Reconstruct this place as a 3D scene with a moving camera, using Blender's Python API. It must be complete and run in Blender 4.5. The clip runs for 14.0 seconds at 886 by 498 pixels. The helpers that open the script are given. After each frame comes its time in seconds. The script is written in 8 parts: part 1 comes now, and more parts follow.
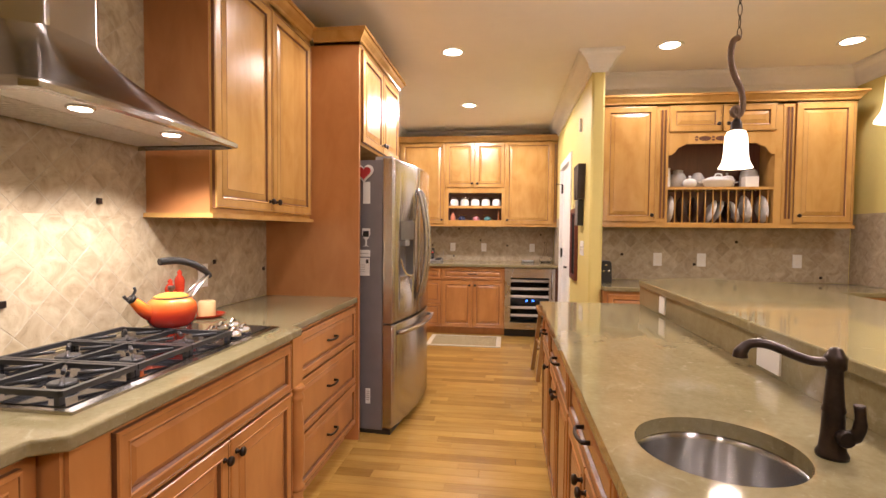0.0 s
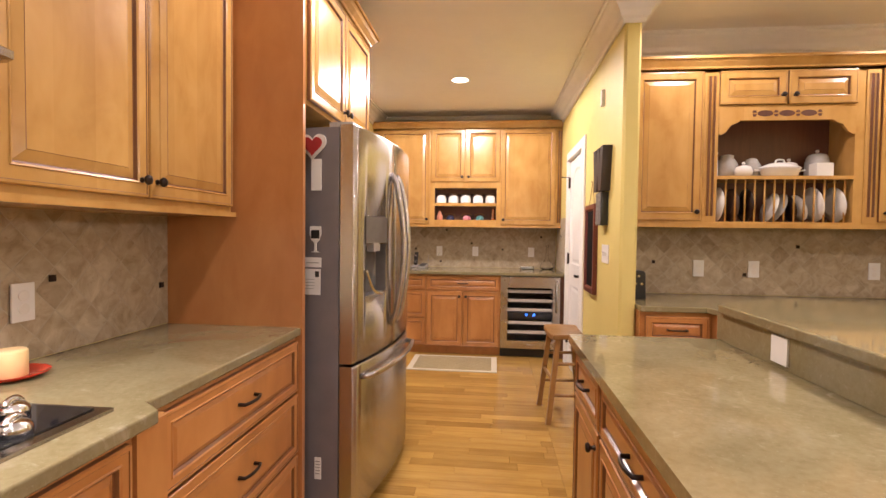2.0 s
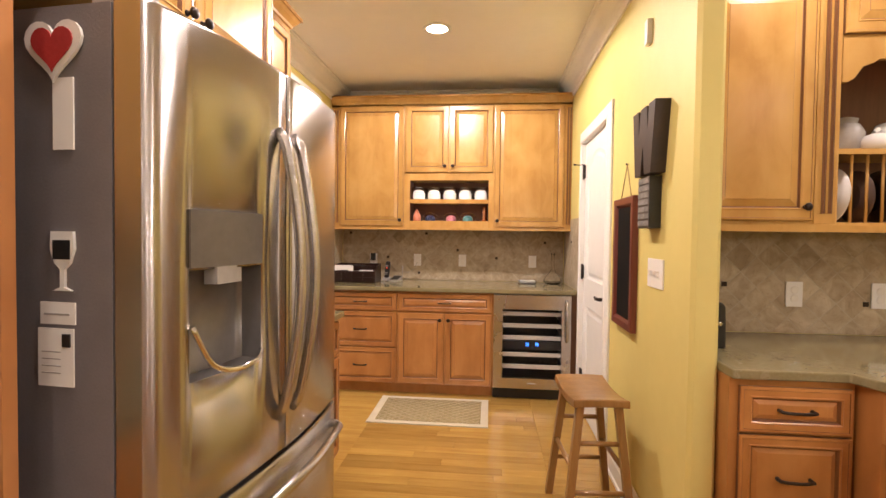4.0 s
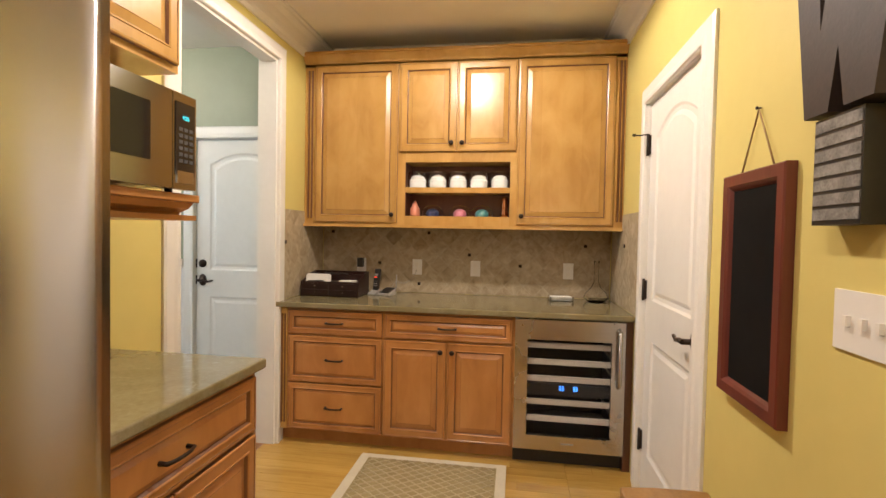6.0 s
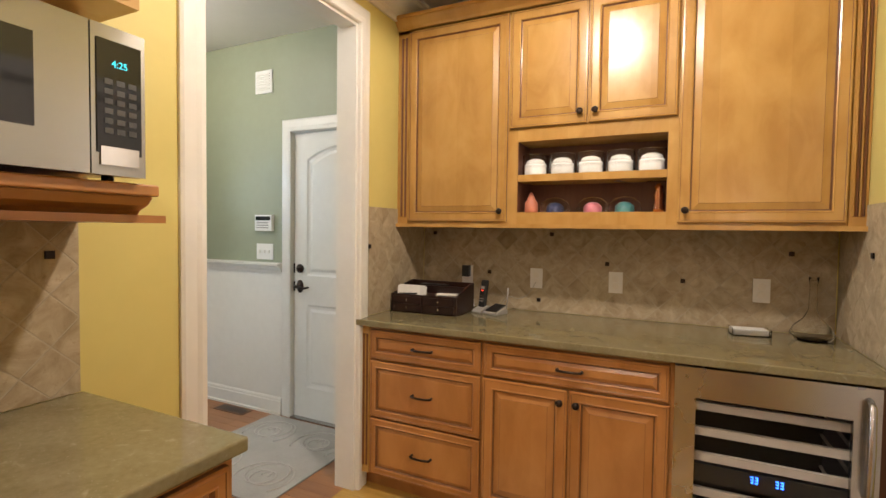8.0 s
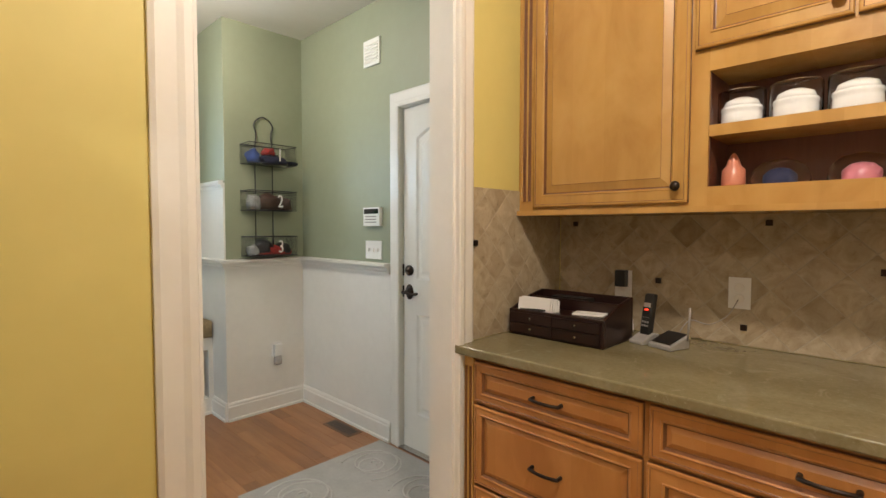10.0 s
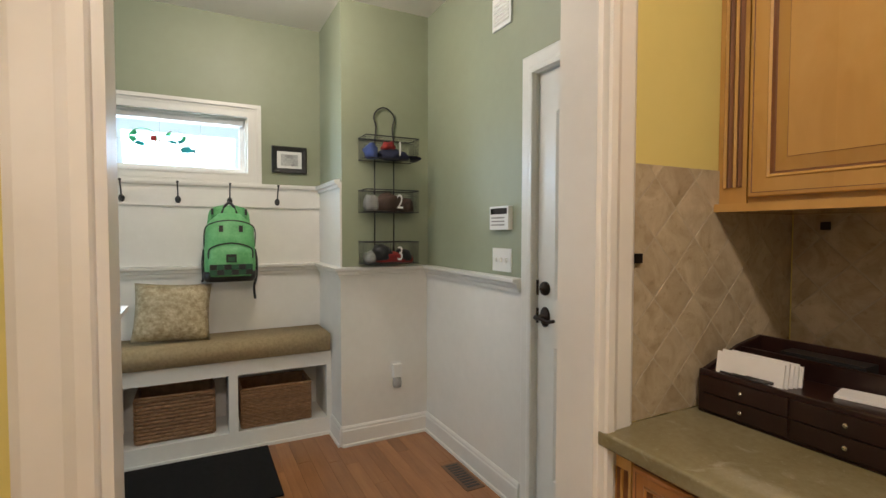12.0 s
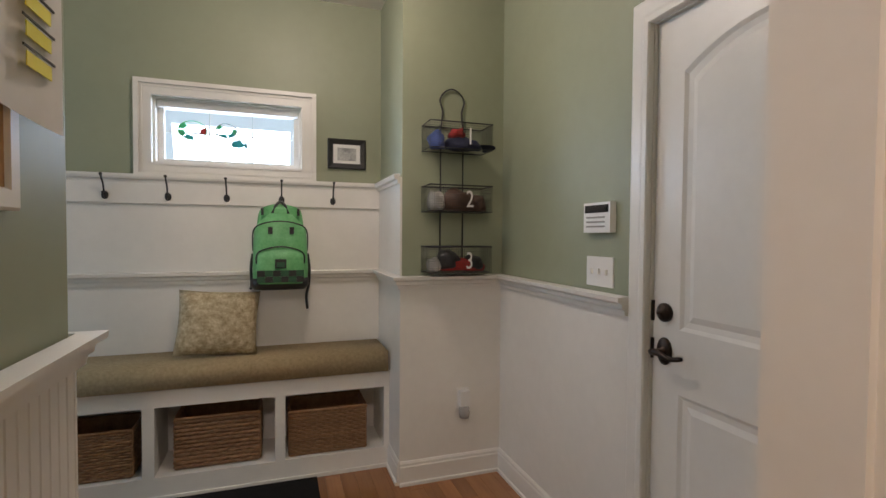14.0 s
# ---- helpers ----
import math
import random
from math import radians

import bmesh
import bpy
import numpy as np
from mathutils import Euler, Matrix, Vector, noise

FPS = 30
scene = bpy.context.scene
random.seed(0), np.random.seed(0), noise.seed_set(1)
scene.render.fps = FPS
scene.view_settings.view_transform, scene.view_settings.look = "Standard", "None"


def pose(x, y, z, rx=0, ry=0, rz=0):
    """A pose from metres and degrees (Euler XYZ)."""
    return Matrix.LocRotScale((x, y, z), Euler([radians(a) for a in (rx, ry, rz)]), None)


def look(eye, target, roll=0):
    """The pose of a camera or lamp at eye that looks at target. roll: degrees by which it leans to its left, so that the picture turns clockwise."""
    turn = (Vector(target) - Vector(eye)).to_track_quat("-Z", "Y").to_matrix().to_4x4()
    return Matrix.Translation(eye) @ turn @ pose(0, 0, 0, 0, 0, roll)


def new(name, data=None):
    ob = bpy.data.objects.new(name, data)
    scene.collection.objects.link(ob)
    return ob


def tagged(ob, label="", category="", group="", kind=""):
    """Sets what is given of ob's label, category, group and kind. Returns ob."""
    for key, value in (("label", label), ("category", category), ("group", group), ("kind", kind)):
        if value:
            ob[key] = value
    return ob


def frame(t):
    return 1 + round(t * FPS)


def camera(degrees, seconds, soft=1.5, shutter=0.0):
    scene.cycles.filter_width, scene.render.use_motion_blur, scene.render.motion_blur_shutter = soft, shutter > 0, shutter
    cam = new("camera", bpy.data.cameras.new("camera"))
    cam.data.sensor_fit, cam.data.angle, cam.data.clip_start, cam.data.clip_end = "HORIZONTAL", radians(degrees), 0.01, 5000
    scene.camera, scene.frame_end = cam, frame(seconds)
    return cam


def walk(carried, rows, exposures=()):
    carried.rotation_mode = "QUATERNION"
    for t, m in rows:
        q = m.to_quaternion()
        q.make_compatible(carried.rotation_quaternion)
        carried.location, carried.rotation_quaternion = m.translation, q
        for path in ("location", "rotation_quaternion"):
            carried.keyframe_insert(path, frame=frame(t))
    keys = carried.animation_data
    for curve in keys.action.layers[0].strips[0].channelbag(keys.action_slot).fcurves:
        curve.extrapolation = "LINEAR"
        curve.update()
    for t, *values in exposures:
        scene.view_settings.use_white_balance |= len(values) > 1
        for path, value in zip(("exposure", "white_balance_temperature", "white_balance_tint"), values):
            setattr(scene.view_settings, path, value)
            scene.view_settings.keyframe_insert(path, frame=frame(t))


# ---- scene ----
cam = camera(85.2, 14.0)
PATH = [
    (0, (0.929, 1.584, 1.336), (0.662, 3.565, 1.262), 0.5),
    (0.5, (0.888, 1.716, 1.322), (0.635, 3.699, 1.251), 0.5),
    (1, (0.855, 1.93, 1.313), (0.615, 3.914, 1.24), 0.4),
    (1.5, (0.832, 2.206, 1.323), (0.609, 4.192, 1.245), 0.5),
    (2, (0.809, 2.53, 1.323), (0.601, 4.518, 1.26), 0.7),
    (2.5, (0.805, 2.848, 1.332), (0.614, 4.838, 1.277), 0.7),
    (3, (0.816, 3.139, 1.338), (0.628, 5.129, 1.285), 0.7),
    (5.5, (0.883, 4.615, 1.364), (0.639, 6.599, 1.305), 1.0),
    (6, (0.889, 4.858, 1.36), (0.588, 6.835, 1.301), 1.1),
    (6.5, (0.907, 5.095, 1.356), (0.502, 7.052, 1.296), 1.1),
    (7, (0.896, 5.293, 1.363), (0.369, 7.221, 1.299), 1.0),
    (7.5, (0.9, 5.483, 1.383), (0.199, 7.355, 1.314), 0.9),
    (8, (0.884, 5.655, 1.383), (0.013, 7.454, 1.308), 0.8),
    (10.5, (0.498, 6.557, 1.342), (-1.006, 7.873, 1.259), 0.0),
    (11, (0.391, 6.68, 1.338), (-1.215, 7.869, 1.26), 0.0),
    (11.5, (0.271, 6.814, 1.347), (-1.423, 7.875, 1.272), 0.0),
    (12, (0.163, 6.934, 1.354), (-1.616, 7.845, 1.282), 0.1),
    (12.5, (0.029, 7.033, 1.345), (-1.805, 7.828, 1.275), 0.2),
    (13, (-0.101, 7.088, 1.347), (-1.973, 7.79, 1.279), 0.3),
    (13.5, (-0.203, 7.095, 1.341), (-2.086, 7.766, 1.282), 0.4),
    (14, (-0.285, 7.114, 1.35), (-2.177, 7.762, 1.293), 0.4),
]
EXPO = [(0, 0.27, 6000, 20), (1.5, 0.20, 6020, 21), (3, 0.36, 6050, 21), (5.5, -0.04, 6330, 10), (7.5, -0.26, 6330, 9), (10.5, -0.36, 6260, 8), (11.5, -0.46, 6280, 8), (12.5, -0.76, 6330, 13), (14, -1.02, 6420, 18)]
walk(cam, [(t, look(eye, target, roll)) for t, eye, target, roll in PATH], EXPO)

# ---- world and light ----
world = bpy.data.worlds.new("world")
scene.world = world
world.use_nodes = True
wn = world.node_tree
sky = wn.nodes.new("ShaderNodeTexSky")
sky.sky_type = "NISHITA"
sky.sun_disc = False
sky.sun_elevation, sky.sun_rotation = radians(40), radians(200)
wn.links.new(sky.outputs[0], wn.nodes["Background"].inputs[0])
wn.nodes["Background"].inputs[1].default_value = 0.12


WARM = (1.0, 0.85, 0.725)
# the last four are unseen, added to light the cooktop aisle and island
CANS_SEEN_AND_ADDED = [(0.48, 5.39), (0.48, 7.0), (2.11, 5.43), (3.38, 5.49), (0.44, 4.43), (0.45, 2.4), (0.45, 0.7), (3.2, 3.4), (2.0, 1.1)]
CAN_POWER = 78.0


def lamp(name, kind, m, power, colour, **more):
    data = bpy.data.lights.new(name, kind)
    data.energy, data.color = power, colour
    if kind == "AREA":
        data.shape = "RECTANGLE"
        data.size, data.size_y = more["size"]
    else:
        data.shadow_soft_size = more.get("soft", 0.05)
    if kind == "SPOT":
        data.spot_size, data.spot_blend = radians(more["cone"]), more.get("blend", 0.5)
    ob = new(name, data)
    ob.matrix_world = m
    return ob


for cx, cy in CANS_SEEN_AND_ADDED:
    lamp("seen_and_added_can", "SPOT", pose(cx, cy, 2.70), CAN_POWER * (1.1 if cx > 1.5 and cy < 2 else 0.8 if cx > 1.5 and cy < 4 else 0.38 if cx > 1.5 else 1.58 if cy > 6 else 0.36 if cy < 3 else 0.58 if cy > 5 else 0.64), WARM if cx < 1.5 else (1.0, 0.86, 0.77), cone=174 if cy > 6 else 156, blend=0.2 if cy > 6 else 0.45, soft=0.06)
# unseen mudroom lamp, its place assumed, added to fill the room
lamp("seen_and_added_can", "POINT", pose(-2.2, 7.2, 2.67), 50.0, (1.0, 0.87, 0.74), soft=0.06)
for hy in (2.80, 3.20):
    lamp("hood_light", "SPOT", pose(-0.28, hy, 1.655), 30.0, (1.0, 0.89, 0.76), cone=130, blend=0.6, soft=0.025)
for py in (3.717, 2.85):
    lamp("pendant_bulb", "POINT", pose(1.86, py, 1.63), 14.0, WARM, soft=0.04)
lamp("window_daylight", "AREA", look((-3.62, 6.85, 1.9), (-2.0, 6.9, 1.2)), 28.0, (0.62, 0.80, 1.0), size=(0.68, 0.24))
lamp("door_daylight", "AREA", look((-2.3, 4.62, 1.5), (-2.3, 7.0, 1.3)), 17.0, (0.64, 0.82, 1.0), size=(0.75, 1.6))


# ---- materials ----
def ramp(nt, fac, stops):
    n = nt.nodes.new("ShaderNodeValToRGB")
    els = n.color_ramp.elements
    while len(els) < len(stops):
        els.new(0.5)
    for e, (p, c) in zip(els, stops):
        e.position, e.color = p, (*c, 1)
    nt.links.new(fac, n.inputs[0])
    return n.outputs[0]


def noise_tex(nt, vec, scale, detail=4.0, rough=0.55, distort=0.0):
    n = nt.nodes.new("ShaderNodeTexNoise")
    n.inputs["Scale"].default_value, n.inputs["Detail"].default_value = scale, detail
    n.inputs["Roughness"].default_value, n.inputs["Distortion"].default_value = rough, distort
    nt.links.new(vec, n.inputs["Vector"])
    return n.outputs["Fac"]


def mix(nt, fac, a, b, kind="MIX"):
    n = nt.nodes.new("ShaderNodeMix")
    n.data_type, n.blend_type = "RGBA", kind
    for sock, v in ((n.inputs[0], fac), (n.inputs[6], a), (n.inputs[7], b)):
        if isinstance(v, bpy.types.NodeSocket):
            nt.links.new(v, sock)
        else:
            sock.default_value = v if isinstance(v, float) else (*v, 1)
    return n.outputs[2]


def coords(nt, stretch=(1, 1, 1), space="Object"):
    """Coordinates in metres, stretched, shifted from object to object."""
    tc = nt.nodes.new("ShaderNodeTexCoord")
    mp = nt.nodes.new("ShaderNodeMapping")
    mp.inputs["Scale"].default_value = stretch
    nt.links.new(tc.outputs[space], mp.inputs["Vector"])
    oi = nt.nodes.new("ShaderNodeObjectInfo")
    mul = nt.nodes.new("ShaderNodeMath")
    mul.operation = "MULTIPLY"
    mul.inputs[1].default_value = 37.0
    nt.links.new(oi.outputs["Random"], mul.inputs[0])
    nt.links.new(mul.outputs[0], mp.inputs["Location"])
    return mp.outputs[0], oi.outputs["Random"]


def surface(name, rough=0.5, metal=0.0):
    m = bpy.data.materials.new(name)
    m.use_nodes = True
    nt = m.node_tree
    b = nt.nodes["Principled BSDF"]
    b.inputs["Roughness"].default_value, b.inputs["Metallic"].default_value = rough, metal
    return m, nt, b


def bump(nt, b, height, strength, distance=0.002):
    n = nt.nodes.new("ShaderNodeBump")
    n.inputs["Strength"].default_value, n.inputs["Distance"].default_value = strength, distance
    nt.links.new(height, n.inputs["Height"])
    nt.links.new(n.outputs[0], b.inputs["Normal"])


def mottled(name, c1, c2, scale=6.0, rough=0.5, metal=0.0, stretch=(1, 1, 1), relief=0.1, spread=0.0, rough2=None, fine=40.0, spec=0.5):
    """Two colours mixed by a coarse and a fine noise, with fine relief."""
    m, nt, b = surface(name, rough, metal)
    b.inputs["Specular IOR Level"].default_value = spec
    v, rnd = coords(nt, stretch)
    coarse = noise_tex(nt, v, scale, 5.0)
    grain = noise_tex(nt, v, scale * fine / 6.0, 3.0)
    f = mix(nt, 0.35, coarse, grain)
    col = ramp(nt, f, [(0.32, c1), (0.68, c2)])
    if spread:
        col = mix(nt, rnd, mix(nt, 1.0, col, (1 - spread,) * 3, "MULTIPLY"), col)
    nt.links.new(col, b.inputs["Base Color"])
    if rough2 is not None:
        r = ramp(nt, coarse, [(0.3, (rough,) * 3), (0.7, (rough2,) * 3)])
        nt.links.new(r, b.inputs["Roughness"])
    if relief:
        bump(nt, b, grain, relief)
    return m


def wood(name, dark, mid, light, rough=0.3, stretch=(14, 14, 1.3), spread=0.12, coat=0.4):
    m, nt, b = surface(name, rough)
    v, rnd = coords(nt, stretch)
    big = noise_tex(nt, v, 0.9, 4.0, 0.5, 0.6)
    fine = noise_tex(nt, v, 5.0, 5.0, 0.65, 0.3)
    v2, _ = coords(nt, (1, 1, 1))
    cloud = noise_tex(nt, v2, 3.0, 3.0)
    f = mix(nt, 0.45, big, fine)
    col = ramp(nt, f, [(0.25, dark), (0.5, mid), (0.75, light)])
    shade = ramp(nt, cloud, [(0.3, (0.82, 0.80, 0.78)), (0.7, (1.0, 1.0, 1.0))])
    col = mix(nt, 1.0, col, shade, "MULTIPLY")
    col = mix(nt, rnd, mix(nt, 1.0, col, (1 - spread, 1 - spread * 1.1, 1 - spread * 1.2), "MULTIPLY"), col)
    nt.links.new(col, b.inputs["Base Color"])
    b.inputs["Coat Weight"].default_value, b.inputs["Coat Roughness"].default_value = coat, 0.2
    bump(nt, b, fine, 0.06, 0.001)
    return m


def maple(name, dark, mid, light, rough=0.3, coat=0.3, stave=0.0):
    """Stained maple: soft blotches, faint long figure, boards of slightly different tone."""
    m, nt, b = surface(name, rough)
    v, rnd = coords(nt, (4, 4, 0.8))
    vb, _ = coords(nt, (1, 1, 0.5))
    figure = noise_tex(nt, v, 1.6, 4.0, 0.55, 0.8)
    blotch = noise_tex(nt, vb, 7.0, 4.0, 0.55, 0.5)
    f = mix(nt, 0.78, figure, blotch)
    col = ramp(nt, f, [(0.34, dark), (0.5, mid), (0.66, light)])
    streak = noise_tex(nt, v, 0.7, 2.0, 0.5, 1.4)
    mark = ramp(nt, streak, [(0.24, (0.78, 0.70, 0.60)), (0.30, (1.0, 1.0, 1.0))])
    col = mix(nt, 0.3, col, mix(nt, 1.0, col, mark, "MULTIPLY"))
    col = mix(nt, rnd, mix(nt, 1.0, col, (0.90, 0.89, 0.88), "MULTIPLY"), col)
    if stave:
        tc = nt.nodes.new("ShaderNodeTexCoord")
        sep = nt.nodes.new("ShaderNodeSeparateXYZ")
        nt.links.new(tc.outputs["Object"], sep.inputs[0])
        steps = []
        for a, c in ((1.0 / stave, 0.0), (37.0, 0.0)):
            n = nt.nodes.new("ShaderNodeMath")
            n.operation = "MULTIPLY_ADD"
            n.inputs[1].default_value = a
            steps.append(n)
        nt.links.new(sep.outputs[0], steps[0].inputs[0])
        nt.links.new(rnd, steps[0].inputs[2])
        whole = nt.nodes.new("ShaderNodeMath")
        whole.operation = "FLOOR"
        nt.links.new(steps[0].outputs[0], whole.inputs[0])
        nt.links.new(rnd, steps[1].inputs[0])
        nt.links.new(whole.outputs[0], steps[1].inputs[2])
        cell = nt.nodes.new("ShaderNodeTexWhiteNoise")
        cell.noise_dimensions = "1D"
        nt.links.new(steps[1].outputs[0], cell.inputs["W"])
        tone = ramp(nt, cell.outputs["Value"], [(0.0, (0.93, 0.91, 0.88)), (0.5, (0.98, 0.975, 0.97)), (1.0, (1.03, 1.035, 1.04))])
        col = mix(nt, 1.0, col, tone, "MULTIPLY")
    nt.links.new(col, b.inputs["Base Color"])
    b.inputs["Coat Weight"].default_value, b.inputs["Coat Roughness"].default_value = coat, 0.22
    bump(nt, b, figure, 0.05, 0.001)
    return m


def brushed(name, colour, rough, stretch, along):
    """Brushed metal whose highlights draw out across the grain; along: the grain runs round the upright axis."""
    m, nt, b = surface(name, rough, 1.0)
    v, _ = coords(nt, stretch)
    grain = noise_tex(nt, v, 6.0, 4.0, 0.6)
    cloud, _ = coords(nt)
    big = noise_tex(nt, cloud, 1.8, 3.0)
    dim = tuple(0.93 * c for c in colour)
    nt.links.new(ramp(nt, mix(nt, 0.4, grain, big), [(0.35, dim), (0.65, colour)]), b.inputs["Base Color"])
    nt.links.new(ramp(nt, big, [(0.3, (rough * 0.97,) * 3), (0.7, (rough * 1.04,) * 3)]), b.inputs["Roughness"])
    t = nt.nodes.new("ShaderNodeTangent")
    t.direction_type, t.axis = "RADIAL", "Z"
    nt.links.new(t.outputs[0], b.inputs["Tangent"])
    b.inputs["Anisotropic"].default_value = 0.95
    b.inputs["Anisotropic Rotation"].default_value = 0.25 if along else 0.0
    return m


def glow(name, colour, strength):
    m, nt, b = surface(name, 0.4)
    b.inputs["Base Color"].default_value = (*colour, 1)
    b.inputs["Emission Color"].default_value = (*colour, 1)
    b.inputs["Emission Strength"].default_value = strength
    return m


def glassy(name, colour=(1, 1, 1), rough=0.02, ior=1.45):
    m, nt, b = surface(name, rough)
    b.inputs["Base Color"].default_value = (*colour, 1)
    b.inputs["Transmission Weight"].default_value, b.inputs["IOR"].default_value = 1.0, ior
    return m


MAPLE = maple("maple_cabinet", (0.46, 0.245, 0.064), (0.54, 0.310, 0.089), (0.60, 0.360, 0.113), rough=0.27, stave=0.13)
# darker, redder copy of the maple: falloff and floor bounce put into its colour
MAPLE_SHADED = maple("maple_shaded_copy", (0.385, 0.158, 0.044), (0.455, 0.200, 0.058), (0.52, 0.242, 0.076), rough=0.3, stave=0.15)
MAPLE_SIDE = maple("maple_side_veneer", (0.41, 0.17, 0.055), (0.46, 0.20, 0.068), (0.51, 0.235, 0.084), rough=0.32)
GLAZE = wood("glazed_groove", (0.13, 0.050, 0.015), (0.19, 0.075, 0.024), (0.26, 0.108, 0.036), rough=0.45)
# dark wood with the shade of recesses put into its colour
SHADOWED = wood("shade_dark_wood", (0.10, 0.035, 0.018), (0.14, 0.05, 0.026), (0.18, 0.07, 0.035), rough=0.5)
OAK = wood("oak_floor", (0.40, 0.218, 0.046), (0.55, 0.335, 0.078), (0.65, 0.43, 0.118), rough=0.2, stretch=(1.2, 16, 16), spread=0.36, coat=0.2)
# same oak made redder and darker; the mudroom's light tint is in the colour
OAK_TINTED = wood("oak_floor_light_tint", (0.27, 0.11, 0.04), (0.39, 0.175, 0.066), (0.48, 0.24, 0.10), rough=0.3, stretch=(1.2, 16, 16), spread=0.34, coat=0.12)
STOOLWOOD = wood("stool_wood", (0.20, 0.098, 0.028), (0.31, 0.160, 0.048), (0.41, 0.225, 0.075), rough=0.35)
DARKWOOD = wood("dark_wood", (0.012, 0.0045, 0.0035), (0.020, 0.0072, 0.0055), (0.030, 0.011, 0.008), rough=0.32, coat=0.05)
REDWOOD = wood("red_painted_frame", (0.10, 0.018, 0.012), (0.14, 0.025, 0.017), (0.18, 0.036, 0.024), rough=0.45)
YELLOW = mottled("yellow_wall_paint", (0.63, 0.535, 0.178), (0.67, 0.57, 0.198), 2.5, 0.55, relief=0.05)
SAGE = mottled("sage_wall_paint", (0.275, 0.30, 0.205), (0.30, 0.325, 0.225), 2.5, 0.5, relief=0.05)
CEILING = mottled("ceiling_paint", (0.76, 0.72, 0.65), (0.80, 0.76, 0.69), 2.0, 0.8, relief=0.08)
TRIM = mottled("white_trim_paint", (0.74, 0.72, 0.67), (0.80, 0.78, 0.73), 3.0, 0.35, relief=0.03)
WHITE = mottled("white_plastic", (0.76, 0.75, 0.72), (0.80, 0.79, 0.76), 4.0, 0.35, relief=0.0)
PAPER = mottled("paper", (0.74, 0.73, 0.70), (0.80, 0.79, 0.76), 4.0, 0.8, relief=0.05)
CHINA = mottled("white_china", (0.72, 0.71, 0.68), (0.78, 0.77, 0.74), 5.0, 0.12, relief=0.0)
BLACK = mottled("black_plastic", (0.012, 0.012, 0.012), (0.022, 0.021, 0.02), 8.0, 0.35, relief=0.03)
IRON = mottled("cast_iron", (0.010, 0.010, 0.011), (0.03, 0.03, 0.032), 12.0, 0.42, relief=0.2)
BRONZE = mottled("oil_rubbed_bronze", (0.018, 0.012, 0.010), (0.05, 0.034, 0.026), 14.0, 0.38, metal=0.7, relief=0.1)
STEEL = brushed("brushed_steel", (0.50, 0.475, 0.455), 0.24, (0.6, 0.6, 60), True)
STEEL_H = brushed("brushed_steel_dark", (0.42, 0.40, 0.385), 0.2, (0.6, 0.6, 60), True)
FILTERSTEEL = mottled("filter_mesh_steel", (0.62, 0.60, 0.57), (0.78, 0.76, 0.72), 60.0, 0.5, metal=0.8, relief=0.3)
CHROME = mottled("polished_steel", (0.68, 0.67, 0.65), (0.75, 0.74, 0.72), 5.0, 0.1, metal=1.0, relief=0.0)
FRIDGESIDE = mottled("grey_painted_steel", (0.15, 0.14, 0.148), (0.185, 0.172, 0.18), 9.0, 0.45, relief=0.25, fine=120.0)
DARKGLASS = mottled("dark_glass", (0.010, 0.010, 0.012), (0.014, 0.014, 0.016), 3.0, 0.06, relief=0.0)
CHALK = mottled("chalkboard_slate", (0.005, 0.005, 0.005), (0.010, 0.0095, 0.009), 3.0, 0.85, relief=0.1, spec=0.1)
CORK = mottled("cork", (0.36, 0.19, 0.08), (0.5, 0.29, 0.13), 40.0, 0.85, relief=0.4)
BLACKRUBBER = mottled("black_rubber_mat", (0.006, 0.006, 0.006), (0.011, 0.0105, 0.010), 30.0, 0.85, relief=0.5, spec=0.15)
RUGLINE = mottled("rug_lattice_weave", (0.42, 0.345, 0.20), (0.50, 0.42, 0.27), 14.0, 0.9, relief=0.5)
SCROLL = mottled("rug_scroll_weave", (0.46, 0.45, 0.43), (0.52, 0.51, 0.49), 9.0, 0.9, relief=0.5)
GREYRUG = mottled("grey_rug_weave", (0.36, 0.35, 0.335), (0.44, 0.43, 0.415), 9.0, 0.9, relief=0.6)
RUGTAN = mottled("tan_rug_weave", (0.25, 0.190, 0.085), (0.34, 0.265, 0.13), 14.0, 0.9, relief=0.6)
RUGEDGE = mottled("pale_rug_border", (0.52, 0.46, 0.34), (0.60, 0.54, 0.41), 14.0, 0.9, relief=0.6)
WICKER = mottled("wicker", (0.20, 0.100, 0.043), (0.42, 0.235, 0.115), 25.0, 0.6, relief=0.5, spread=0.3)
TWEED = mottled("tweed_cushion", (0.27, 0.200, 0.105), (0.42, 0.325, 0.185), 60.0, 0.9, relief=0.6)
PILLOW = mottled("patterned_pillow", (0.24, 0.175, 0.085), (0.62, 0.53, 0.36), 34.0, 0.85, relief=0.6, fine=16.0)
GREEN = mottled("green_nylon", (0.085, 0.33, 0.105), (0.20, 0.53, 0.23), 12.0, 0.5, relief=0.5)
DARKGREEN = mottled("dark_green_nylon", (0.015, 0.07, 0.03), (0.03, 0.11, 0.05), 10.0, 0.65, relief=0.3)
NAVY = mottled("navy_cloth", (0.012, 0.016, 0.05), (0.03, 0.035, 0.09), 20.0, 0.8, relief=0.4)
RED = mottled("red_cloth", (0.30, 0.018, 0.016), (0.42, 0.03, 0.025), 15.0, 0.7, relief=0.3)
REDGLOSS = mottled("red_enamel", (0.40, 0.03, 0.012), (0.46, 0.045, 0.016), 6.0, 0.12, relief=0.0)
CREAM = mottled("cream_wax", (0.62, 0.44, 0.20), (0.68, 0.50, 0.25), 6.0, 0.5, relief=0.05)
